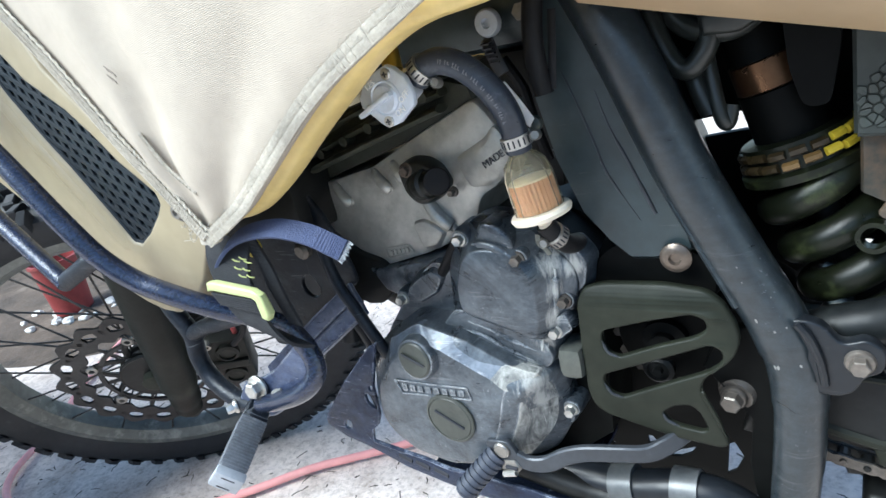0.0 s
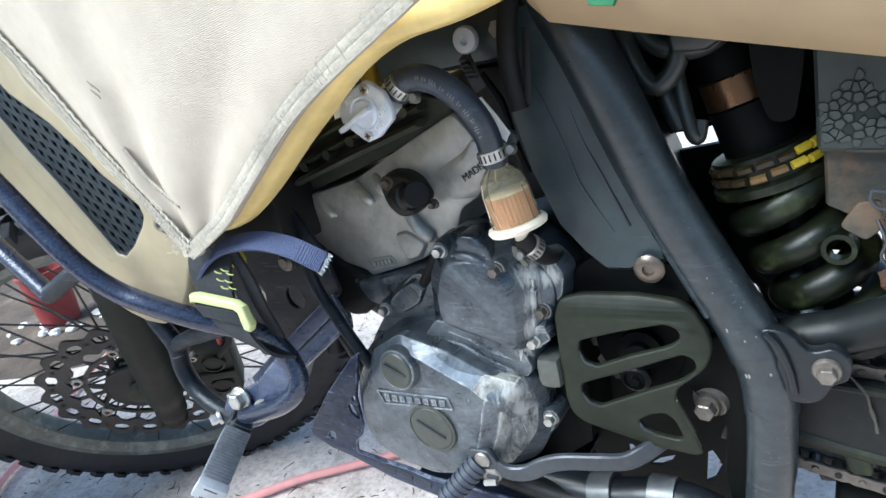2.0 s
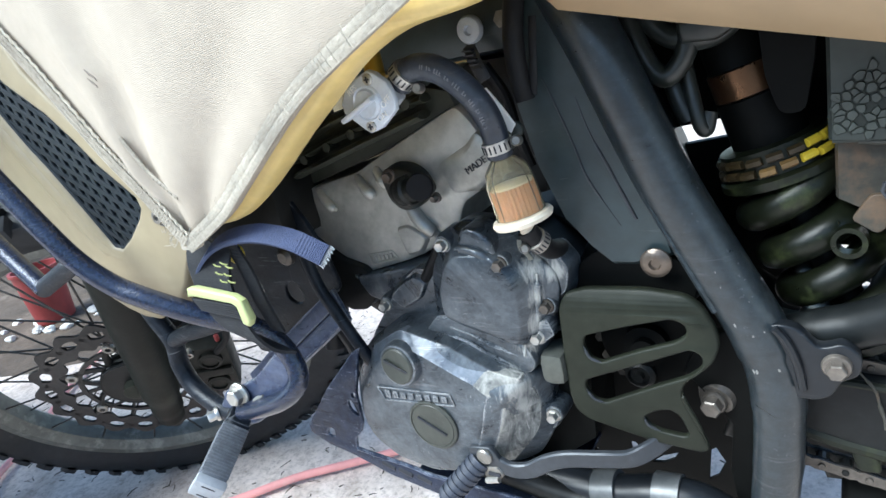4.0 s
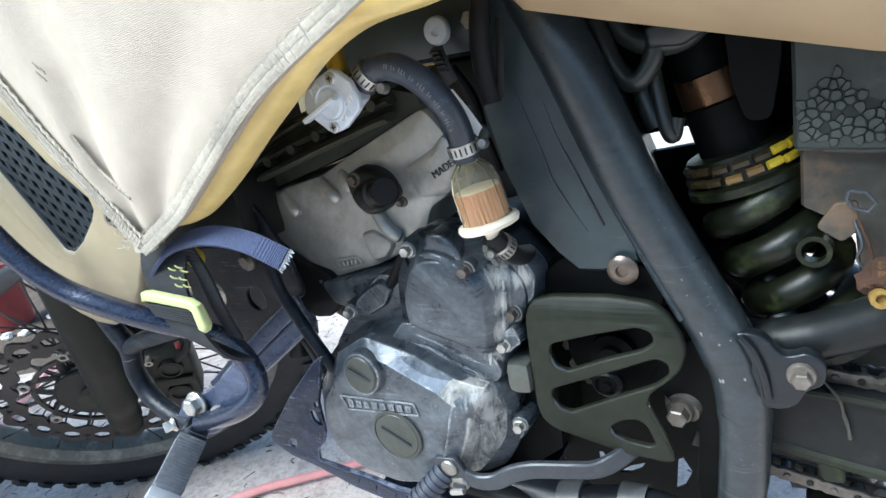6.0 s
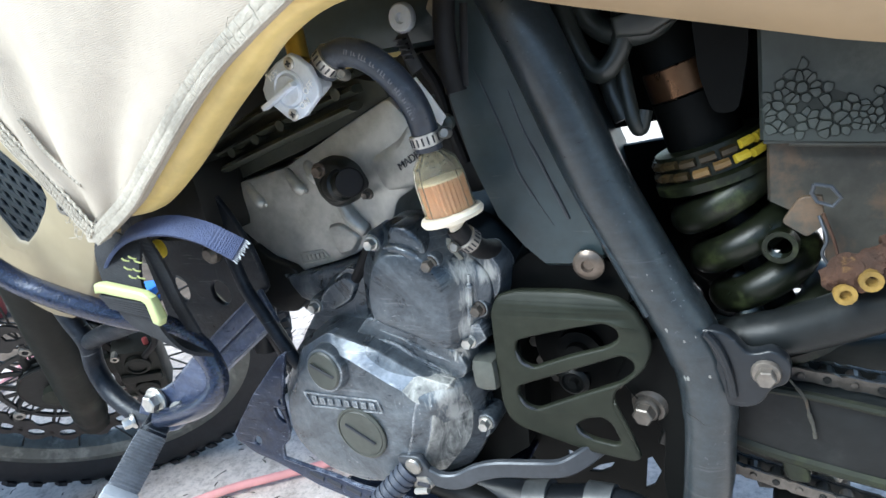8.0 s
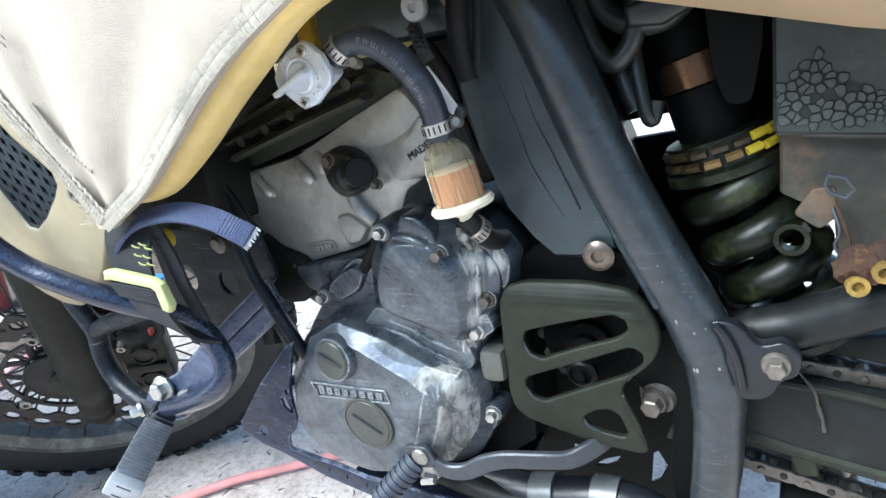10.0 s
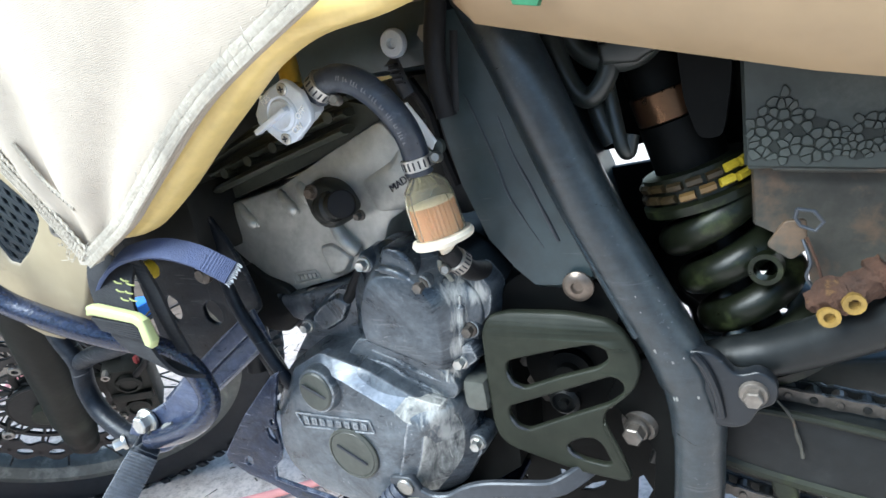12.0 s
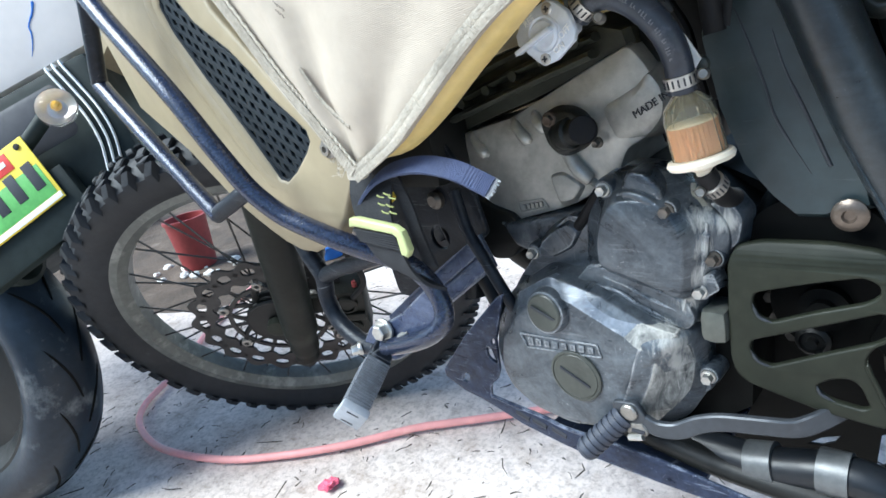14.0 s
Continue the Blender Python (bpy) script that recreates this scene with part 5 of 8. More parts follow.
    part("case_strut", casting([flat([(-0.046, 0.474), (-0.028, 0.492), (-0.004, 0.505), (0.012, 0.492), (-0.004, 0.470), (-0.030, 0.456)], -0.078), flat([(-0.041, 0.473), (-0.026, 0.486), (-0.006, 0.496), (0.003, 0.489), (-0.006, 0.474), (-0.029, 0.462)], -0.089)], 0.004, 0.0016), CASE, bike)


engine()


def sprocket_guard():
    out = [(0.1345, 0.392), (0.1350, 0.433), (0.1370, 0.476), (0.1430, 0.489), (0.1600, 0.494), (0.2050, 0.495), (0.2360, 0.491), (0.2460, 0.482), (0.2540, 0.464), (0.2565, 0.451), (0.2520, 0.438), (0.2450, 0.430), (0.2320, 0.4195), (0.2270, 0.411), (0.2275, 0.401), (0.2350, 0.384), (0.2440, 0.358), (0.2380, 0.354), (0.2020, 0.357), (0.1480, 0.370), (0.1380, 0.378)]
    a = [(0.1550, 0.452), (0.1900, 0.463), (0.2250, 0.472), (0.2340, 0.468), (0.2350, 0.460), (0.2270, 0.453), (0.1970, 0.442), (0.1660, 0.4285), (0.1570, 0.432), (0.1530, 0.442)]
    b = [(0.1510, 0.410), (0.1860, 0.425), (0.2180, 0.439), (0.2360, 0.447), (0.2440, 0.443), (0.2440, 0.434), (0.2350, 0.4245), (0.2070, 0.411), (0.1640, 0.3895), (0.1550, 0.392), (0.1495, 0.401)]
    c = [(0.1950, 0.380), (0.2050, 0.388), (0.2170, 0.391), (0.2240, 0.386), (0.2295, 0.370), (0.2250, 0.367), (0.2070, 0.369), (0.1980, 0.373)]
    worn = [[a[7], a[8], a[9]], [b[8], b[9], b[10]], [c[6], c[7], c[0]]]
    out, a, b, c = rounded(out, 0.005), rounded(a, 0.006), rounded(b, 0.006), rounded(c, 0.005)
    bm = plate([out, a, b, c], -0.0985, -0.0915, 0.0022)
    # the upper edge is rolled back towards the engine, the rear edge a little
    for k in range(9):
        bmesh.ops.bisect_plane(bm, geom=bm.verts[:] + bm.edges[:] + bm.faces[:], plane_co=(0, 0, 0.466 + 0.004 * k), plane_no=(0, 0, 1))
    for k in range(4):
        bmesh.ops.bisect_plane(bm, geom=bm.verts[:] + bm.edges[:] + bm.faces[:], plane_co=(0.243 + 0.0035 * k, 0, 0), plane_no=(1, 0, 0.25))
    for v in bm.verts:
        x, z = v.co.x, v.co.z
        v.co.y += 9.0 * max(0.0, z - 0.470) ** 2 + 30.0 * max(0.0, x + 0.25 * (z - 0.45) - 0.243) ** 2
        v.co.z -= 3.0 * max(0.0, z - 0.476) ** 2
    g = part("sprocket_guard", bm, OLIVE, bike, "olive-grey slotted sprocket guard", sharp=50)
    for line in worn:
        part("worn_edge", tube([(x + 0.0006, -0.0978, z + 0.0003) for x, z in line], [0.0004, 0.0013, 0.0013, 0.0005], 8, 5), LEVER, g, "paint worn off the slot edge")
    part("worn_edge", tube([(0.2275, -0.0975, 0.409), (0.2285, -0.0975, 0.401), (0.2355, -0.0975, 0.384), (0.2425, -0.0975, 0.364)], [0.0006, 0.0018, 0.0018, 0.0006], 8, 5), OLIVE, g)
    # near-black block paints the shade that lies above the guard
    part("shaded_shoulder", casting([flat([(0.138, 0.470), (0.146, 0.512), (0.170, 0.530), (0.225, 0.526), (0.250, 0.500), (0.246, 0.470)], -0.040), flat([(0.142, 0.472), (0.150, 0.506), (0.172, 0.520), (0.220, 0.517), (0.240, 0.496), (0.238, 0.472)], -0.074)], 0.010, 0.004), DEEP, bike, "near-black case that paints the shade above the guard")
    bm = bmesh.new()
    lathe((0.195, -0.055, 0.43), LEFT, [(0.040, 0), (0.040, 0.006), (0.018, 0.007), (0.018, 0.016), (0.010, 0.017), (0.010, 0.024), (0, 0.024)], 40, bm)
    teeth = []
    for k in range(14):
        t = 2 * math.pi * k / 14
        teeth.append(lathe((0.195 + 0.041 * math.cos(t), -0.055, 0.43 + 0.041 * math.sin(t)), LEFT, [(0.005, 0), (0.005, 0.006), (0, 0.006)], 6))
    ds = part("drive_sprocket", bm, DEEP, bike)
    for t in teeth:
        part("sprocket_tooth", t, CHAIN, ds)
    # dark sheet added under the engine for the shade; gaps show bright ground
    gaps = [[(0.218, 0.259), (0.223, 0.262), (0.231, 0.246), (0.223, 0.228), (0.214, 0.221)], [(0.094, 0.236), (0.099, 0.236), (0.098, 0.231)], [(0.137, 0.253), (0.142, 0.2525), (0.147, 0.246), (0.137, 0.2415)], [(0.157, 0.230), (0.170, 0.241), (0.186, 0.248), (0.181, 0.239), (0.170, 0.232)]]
    part("shade_sheet", plate([[(0.060, 0.200), (0.262, 0.200), (0.262, 0.400), (0.060, 0.400)]] + gaps, 0.022, 0.026, 0.0004), DEEP, bike)
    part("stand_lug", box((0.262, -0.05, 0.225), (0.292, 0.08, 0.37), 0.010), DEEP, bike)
    part("sprocket_nut", lathe((0.186, -0.060, 0.399), LEFT, [(0.013, 0), (0.013, 0.006), (0.0095, 0.009), (0.0085, 0.006), (0.004, 0.006), (0.004, 0.012), (0, 0.012)], 20), DARKMETAL, bike)


sprocket_guard()


def airbox():
    out = [(0.128, 0.72), (0.122, 0.641), (0.131, 0.591), (0.147, 0.545), (0.166, 0.520), (0.181, 0.506), (0.200, 0.506), (0.228, 0.514), (0.218, 0.565), (0.204, 0.607), (0.178, 0.677), (0.166, 0.72)]
    ab = part("airbox", shell([(scaled(out, 0.9), 0.06), (scaled(out, 1.0), -0.045), (out, -0.074), (scaled(out, 0.95), -0.080)], 56), PLASTIC, bike, "black moulded airbox side", sharp=30)
    part("airbox_seam", tube([(0.143, -0.0795, 0.666), (0.152, -0.0800, 0.643), (0.164, -0.0802, 0.604), (0.171, -0.0802, 0.578), (0.191, -0.0800, 0.540)], [0.0003, 0.0007, 0.0009, 0.0010, 0.0004], 6), LEVER, ab)
    part("airbox_seam", tube([(0.166, -0.0795, 0.657), (0.176, -0.0800, 0.616), (0.188, -0.0802, 0.585), (0.203, -0.0800, 0.545)], [0.0003, 0.0007, 0.0012, 0.0016], 6), LEVER, ab)
    # intake boot, carburettor and wiring in the dark behind
    part("intake_boot", tube([(0.06, 0.0, 0.632), (0.10, 0.0, 0.640), (0.145, 0.0, 0.645)], [0.03, 0.034, 0.036], 20), RUBBER, bike)
    cb = part("carburettor", box((0.055, -0.04, 0.585), (0.12, 0.045, 0.675), 0.012), DARKMETAL, bike, "grimy carburettor")
    part("float_bowl", box((0.062, -0.03, 0.550), (0.115, 0.03, 0.590), 0.010), DARKMETAL, cb)
    bolt = part("tank_bolt", lathe((0.090, -0.066, 0.699), LEFT, [(0.0108, 0), (0.0108, 0.003), (0.0095, 0.0050), (0.0040, 0.0055), (0.0030, 0.0020), (0, 0.0020)], 28), TAPALLOY, bike, "round pale grey bolt head")
    part("tank_bolt", lathe((0.117, -0.06, 0.702), LEFT, [(0.007, 0), (0.007, 0.006), (0, 0.007)], 6), STEEL, bike)
    part("bolt_strip", tube([(0.085, -0.066, 0.688), (0.092, -0.071, 0.672), (0.097, -0.072, 0.660)], 0.006, 10, 6, flat=(1, 0.3)), LEVER, bolt)
    for k in range(5):
        x, z = 0.0868 + 0.0015 * k, 0.6842 - 0.0036 * k
        part("strip_slot", box((x - 0.0042, -0.0745, z - 0.0007), (x + 0.0042, -0.0685 - 0.0006 * k, z + 0.0007), 0.0001), INK, bolt)
    part("throttle_cable", tube([(0.092, -0.06, 0.67), (0.105, -0.06, 0.645), (0.110, -0.06, 0.615), (0.115, -0.055, 0.585)], 0.005, 10), RUBBER, bike)
    # white strip stands in for bright ground showing through a gap
    gap_strip = part("white_gap_strip", plate([[(0.1085, 0.6575), (0.1150, 0.6590), (0.1250, 0.6440), (0.1330, 0.6300), (0.1290, 0.6240), (0.1180, 0.6350)]], -0.1075, -0.1050, 0.0006), LETTER, bike, "narrow white strip in place of a bright gap beside the hose")
    part("gap_strip_band", box((0.1150, -0.1012, 0.6415), (0.1225, -0.0970, 0.6450), 0.0006), BOX, gap_strip)
    part("gap_strip_clip", lathe((0.1305, -0.100, 0.6255), LEFT, [(0.006, 0), (0.006, 0.005), (0.003, 0.007), (0, 0.007)], 12), BOX, bike)
    part("vent_hose", tube([(0.142, -0.09, 0.72), (0.138, -0.096, 0.69), (0.138, -0.098, 0.665), (0.140, -0.098, 0.645)], 0.0075, 12, 8), RUBBER, bike, "cut black vent hose")
    part("vent_strip", tube([(0.153, -0.093, 0.70), (0.150, -0.097, 0.67), (0.147, -0.098, 0.648)], 0.003, 8, 8, flat=(1, 0.4)), RUBBER, bike)


airbox()


# ---- fuel tap, hose and filter ----
def fuel_line():
    nrm = Vector((0.02, -1, 0.05)).normalized()
    out = [(0.0505, 0.6895), (0.0570, 0.6870), (0.0670, 0.6790), (0.0720, 0.6660), (0.0700, 0.6590), (0.0520, 0.6475), (0.0395, 0.6450), (0.0340, 0.6480), (0.0165, 0.6620), (0.0160, 0.6690), (0.0240, 0.6790), (0.0360, 0.6850)]
    out = [(0.016 + (x - 0.016) * 0.88, z) for x, z in out]
    tap = part("fuel_tap", plate([out], -0.153, -0.147, 0.0014), TAPALLOY, bike, "grey cast fuel tap with a lever")
    part("tap_body", plate([scaled(out, 0.55)], -0.148, -0.122, 0.002), TAPALLOY, tap)
    part("tap_dial", lathe((0.0405, -0.1525, 0.6665), LEFT, [(0.0135, 0), (0.0135, 0.0012), (0.0125, 0.0016), (0.0112, 0.0008), (0.0102, 0.0016), (0.0095, 0.003), (0, 0.003)], 32), TAPALLOY, tap)
    d = Vector((-0.92, 0, -0.40)).normalized()
    m = Matrix((d, Vector((0, -1, 0)), d.cross(Vector((0, -1, 0))))).transposed().to_4x4()
    m.translation = Vector((0.0405, -0.1555, 0.6665))
    part("tap_lever", box((-0.010, -0.001, -0.0019), (0.024, 0.0055, 0.0019), 0.0010, None, m), TAPALLOY, tap, "pale lever")
    for x, z in ((0.0460, 0.6832), (0.0390, 0.6500)):
        s = part("tap_screw", lathe((x, -0.1525, z), LEFT, [(0.0042, 0), (0.0042, 0.0014), (0.0032, 0.0022), (0, 0.0022)], 18), ZINC, tap)
        part("screw_cross", box((x - 0.0006, -0.1551, z - 0.0022), (x + 0.0006, -0.1546, z + 0.0022), 0.0001, box((x - 0.0022, -0.1552, z - 0.0006), (x + 0.0022, -0.1546, z + 0.0006), 0.0001)), INK, s)
    ru, uu = (0.90, 0, 0.43), (-0.43, 0, 0.90)
    lettering("RES", 0.0062, (0.0300, -0.1537, 0.6775), ru, uu, LETTER, tap)
    lettering("ON", 0.0062, (0.0515, -0.1537, 0.6560), ru, uu, LETTER, tap)
    lettering("OFF", 0.0062, (0.0575, -0.1537, 0.6660), (0.80, 0, 0.6), (-0.6, 0, 0.80), LETTER, tap)
    part("tap_stem", tube([(0.040, -0.135, 0.683), (0.036, -0.13, 0.697), (0.032, -0.125, 0.712)], 0.0075, 14), BRASS, tap, "yellow brass stem")
    tap.location.x += 0.0025
    # hose from tap to filter
    hose = part("fuel_hose", tube([(0.060, -0.133, 0.674), (0.070, -0.134, 0.6815), (0.083, -0.134, 0.6835), (0.098, -0.133, 0.6775), (0.112, -0.131, 0.6640), (0.121, -0.128, 0.6480), (0.1245, -0.125, 0.632), (0.1248, -0.1225, 0.612)], 0.0096, 20, 8), HOSE, bike, "curved black rubber fuel hose")
    bm = bmesh.new()
    run = spline([(0.083, -0.134, 0.6835), (0.098, -0.133, 0.6775), (0.112, -0.131, 0.6640), (0.121, -0.128, 0.6480), (0.1245, -0.125, 0.632)], 9)
    rng = random.Random(5)
    for k in range(2, len(run) - 3):
        if k % 7 in (0, 4):
            continue
        d = (run[k + 1] - run[k - 1]).normalized()
        out = (Vector((-0.10, -1, 0.10)) - d * d.dot(Vector((-0.10, -1, 0.10)))).normalized()
        mm = Matrix((d, out, d.cross(out))).transposed().to_4x4()
        mm.translation = run[k] + out * 0.0094 - d.cross(out) * 0.0015
        w = rng.uniform(0.0010, 0.0018)
        box((-0.0004, -0.0005, -w), (0.0004, 0.0003, w), 0, bm, mm)
        if rng.random() < 0.7:
            box((-0.0004, -0.0005, w - 0.0007), (0.0013, 0.0003, w), 0, bm, mm)
    part("hose_print", bm, FADED, hose, "faded white print")

    def clamp(at, axis, r, w, screw, metal=ZINC):
        a = Vector(axis).normalized()
        c = part("hose_clamp", lathe(Vector(at) - a * w / 2, a, [(r, 0), (r + 0.0012, 0.0004), (r + 0.0012, w - 0.0004), (r, w)], 28), metal, bike, "slotted steel hose clamp")
        e1, e2, _ = basis(a)
        bm = bmesh.new()
        for k in range(18):
            t = 2 * math.pi * k / 18
            q = Vector(at) + (r + 0.0012) * (math.cos(t) * e1 + math.sin(t) * e2)
            rr = (math.cos(t) * e1 + math.sin(t) * e2)
            mm = Matrix((rr, a, rr.cross(a))).transposed().to_4x4()
            mm.translation = q
            box((-0.0002, -w * 0.3, -0.0006), (0.0003, w * 0.3, 0.0006), 0, bm, mm)
        part("clamp_slot", bm, INK, c, smooth=False)
        s = Vector(screw)
        part("clamp_screw", lathe(Vector(at) + s, (0.3, -1, 0.2), [(0.0040, -0.006), (0.0040, 0.002), (0.0030, 0.004), (0.0028, 0.003), (0, 0.003)], 12), STEEL, c)
        return c

    clamp((0.0665, -0.134, 0.6800), (0.85, 0, 0.5), 0.0100, 0.009, (0.012, -0.004, -0.010))
    clamp((0.1246, -0.1228, 0.6195), (0.12, 0.08, -1), 0.0100, 0.009, (0.016, -0.002, 0.003))
    # filter: clear cup, pleated paper and cream flange, tilted
    top, low = Vector((0.1245, -0.1225, 0.6165)), Vector((0.1340, -0.1225, 0.5620))
    ax = (low - top).normalized()
    L = (low - top).length
    f = part("fuel_filter", lathe(top, ax, [(0.0075, 0), (0.0085, 0.006), (0.0160, 0.014), (0.0182, 0.024), (0.0190, L - 0.006), (0.0178, L - 0.006), (0.0170, 0.025), (0.0148, 0.016), (0.0070, 0.008), (0.0060, 0)], 12), CLEAR, bike, "clear amber inline fuel filter", smooth=True, sharp=20)
    bm, e = bmesh.new(), basis(ax)
    seg = 60
    rings = []
    for h in (0.027, L - 0.004):
        rings.append([bm.verts.new(top + ax * h + (0.0162 if k % 2 else 0.0146) * (math.cos(2 * math.pi * k / seg) * e[0] + math.sin(2 * math.pi * k / seg) * e[1])) for k in range(seg)])
    for k in range(seg):
        bm.faces.new((rings[0][k], rings[0][(k + 1) % seg], rings[1][(k + 1) % seg], rings[1][k]))
    bm.faces.new(rings[0])
    bm.faces.new(rings[1])
    part("paper_element", bm, PAPER, f, "pleated orange paper element", smooth=False)
    part("element_cap", lathe(top + ax * 0.0225, ax, [(0, 0.0025), (0.0140, 0.0025), (0.0156, 0.0035), (0.0156, 0.005), (0, 0.005)], 30), CREAM, f, "cream nylon top ring")
    part("filter_flange", lathe(low - ax * 0.0055, ax, [(0.0180, 0), (0.0220, 0.0006), (0.0232, 0.0030), (0.0220, 0.0058), (0.0170, 0.0070), (0, 0.0070)], 40), CREAM, f, "cream nylon flange")
    part("filter_spout", lathe(low, ax, [(0.0085, 0), (0.0085, 0.004), (0.0055, 0.006), (0.0055, 0.010), (0, 0.010)], 20), CREAM, f)
    part("outlet_hose", tube([low + ax * 0.007, (0.1375, -0.1195, 0.5470), (0.1400, -0.1130, 0.5390), (0.1395, -0.098, 0.5285), (0.136, -0.07, 0.518)], 0.0078, 16), RUBBER, bike)
    clamp((0.1388, -0.1165, 0.5435), (0.26, 0.64, -0.72), 0.0082, 0.009, (-0.006, -0.010, -0.002), STEEL)
    part("spring_clip", strip([(0.1275, -0.1230, 0.5470), (0.1270, -0.1230, 0.5400), (0.1305, -0.1210, 0.5345), (0.1325, -0.1190, 0.5290)], 0.0020, 0.0006), HOUSING, bike, "bent steel strap under the filter")


fuel_line()


# ---- shock absorber and the space behind the frame tube ----
def rear_space():
    top, low = Vector((0.262, -0.008, 0.665)), Vector((0.322, -0.012, 0.455))
    ax = (low - top).normalized()
    sh = part("shock_absorber", lathe(top, ax, [(0.0, 0), (0.020, 0), (0.024, 0.012), (0.024, 0.030), (0.0245, 0.031), (0.0245, 0.052), (0.0265, 0.053), (0.0265, 0.095), (0.0, 0.095)], 28), DEEP, bike, "black shock absorber body")
    part("shock_band", lathe(top + ax * 0.030, ax, [(0.0245, 0), (0.0260, 0.001), (0.0260, 0.021), (0.0245, 0.022)], 28), BRONZE, sh, "bronze collar")
    e1, e2, _ = basis(ax)
    rng = random.Random(3)
    for row, (h, r) in enumerate(((0.0950, 0.0380), (0.1030, 0.0388))):
        for k in range(18):
            t = 2 * math.pi * (k + 0.5 * row) / 18
            lift = rng.uniform(-0.0008, 0.0008)
            pts = [top + ax * (h + lift) + r * (math.cos(t + j * 0.066) * e1 + math.sin(t + j * 0.066) * e2) for j in range(5)]
            x = pts[2].x
            # yellow at the rear, brown and then darker towards the front
            paint = YELLOW if x > 0.3055 else BROWNYEL if x > 0.280 and rng.random() < 0.7 else DARKCOLLAR
            part("collar_notch", tube(pts, 0.0040, 6, 1, flat=(0.8, 0.9)), paint, sh, "notched preload collar, yellow only towards the rear", smooth=False)
    part("collar_core", lathe(top + ax * 0.088, ax, [(0.030, 0), (0.0365, 0.001), (0.0375, 0.020), (0.043, 0.022), (0.043, 0.028), (0.030, 0.029)], 36), SPRING, sh)
    pts = []
    lean = Vector((math.sin(math.radians(22)), -0.02, -math.cos(math.radians(22)))).normalized()
    e_side = Vector((lean.z, 0, -lean.x)).normalized()
    e_out = lean.cross(e_side).normalized()
    if e_out.y > 0:
        e_out = -e_out
    for k in range(-20, 104):
        t = -2 * math.pi * k / 30
        pts.append(top + ax * 0.122 + lean * (0.016 + 0.033 * k / 30) + 0.0305 * (math.cos(t) * e_side + math.sin(t) * e_out))
    part("coil_spring", tube(pts, 0.0126, 16, 1), SPRING, sh, "thick dirty coil spring")
    part("damper_rod", tube([top + ax * 0.09, top + ax * 0.122, top + ax * 0.122 + lean * 0.15], 0.012, 16, 1), DARKMETAL, sh)
    part("spring_seat", lathe(top + ax * 0.122 + lean * 0.128, lean, [(0.014, 0), (0.036, 0.001), (0.036, 0.007), (0.014, 0.009)], 30), SPRING, sh)
    # side box of the rear mudguard
    out = [(0.323, 0.662), (0.324, 0.588), (0.60, 0.565), (0.62, 0.66), (0.50, 0.69)]
    bx = part("side_box", shell([(scaled(out, 0.98), 0.05), (out, -0.052), (out, -0.060), (scaled(out, 0.985), -0.064)], 50), BOX, bike, "scuffed grey-green plastic side box")
    rng = random.Random(11)
    seeds = []
    for _ in range(2600):
        p = (rng.uniform(0.322, 0.420), rng.uniform(0.585, 0.642))
        gap = 0.0030 if p[0] > 0.372 else 0.0042 * (0.75 + 0.5 * abs(math.sin(190 * p[0] + 140 * p[1])))
        if all((p[0] - q[0]) ** 2 + (p[1] - q[1]) ** 2 > gap ** 2 for q in seeds):
            seeds.append(p)
    bed = bmesh.new()
    for x, z in seeds:
        top_edge = 0.634 - 0.9 * abs(x - 0.345) if x < 0.368 else 0.608 + 0.6 * max(0, x - 0.378)
        if not (0.327 < x < 0.412 and 0.590 < z < top_edge + rng.uniform(-0.003, 0.003)):
            continue
        cell = [(x - 0.006, z - 0.006), (x + 0.006, z - 0.006), (x + 0.006, z + 0.006), (x - 0.006, z + 0.006)]
        for a, b in seeds:
            u, v = a - x, b - z
            if 0 < u * u + v * v < 0.0002:
                half = (u * u + v * v) / 2
                kept = []
                for (p, q), (p2, q2) in zip(cell, cell[1:] + cell[:1]):
                    d0, d1 = (p - x) * u + (q - z) * v - half, (p2 - x) * u + (q2 - z) * v - half
                    if d0 <= 0:
                        kept.append((p, q))
                    if d0 * d1 < 0:
                        w = d0 / (d0 - d1)
                        kept.append((p + (p2 - p) * w, q + (q2 - q) * w))
                cell = kept
        bed.faces.new([bed.verts.new((p, -0.0643, q)) for p, q in scaled(cell, 1.04)])
        o = rounded(scaled(cell, rng.uniform(0.87, 0.97)), 0.0014, 3)
        if rng.random() < 0.12:
            continue
        bm = bmesh.new()
        f = [bm.verts.new((p, -0.0643, q)) for p, q in o]
        g = [bm.verts.new((p, -0.0650 - rng.uniform(0, 0.0003), q)) for p, q in scaled(o, 0.86)]
        bm.faces.new(g)
        for q in range(len(o)):
            bm.faces.new((f[q], f[(q + 1) % len(o)], g[(q + 1) % len(o)], g[q]))
        part("paint_flake", bm, FLAKE, bx, smooth=False)
    # dark bed: the shade between the flakes is put into its colour
    part("cracked_bed", bed, CRACK, bx, smooth=False)
    lw = [(0.327, 0.585), (0.3275, 0.545), (0.345, 0.535), (0.358, 0.530), (0.362, 0.490), (0.60, 0.440), (0.60, 0.563)]
    part("inner_fender", shell([(lw, 0.00), (lw, -0.046), (scaled(lw, 0.98), -0.050)], 40), STAIN, bike, "stained grey inner mudguard")
    part("rust_edge", tube([(0.340, -0.0605, 0.5850), (0.36, -0.0610, 0.583), (0.40, -0.0610, 0.580), (0.46, -0.0610, 0.574)], 0.0016, 8), STAIN, bx)
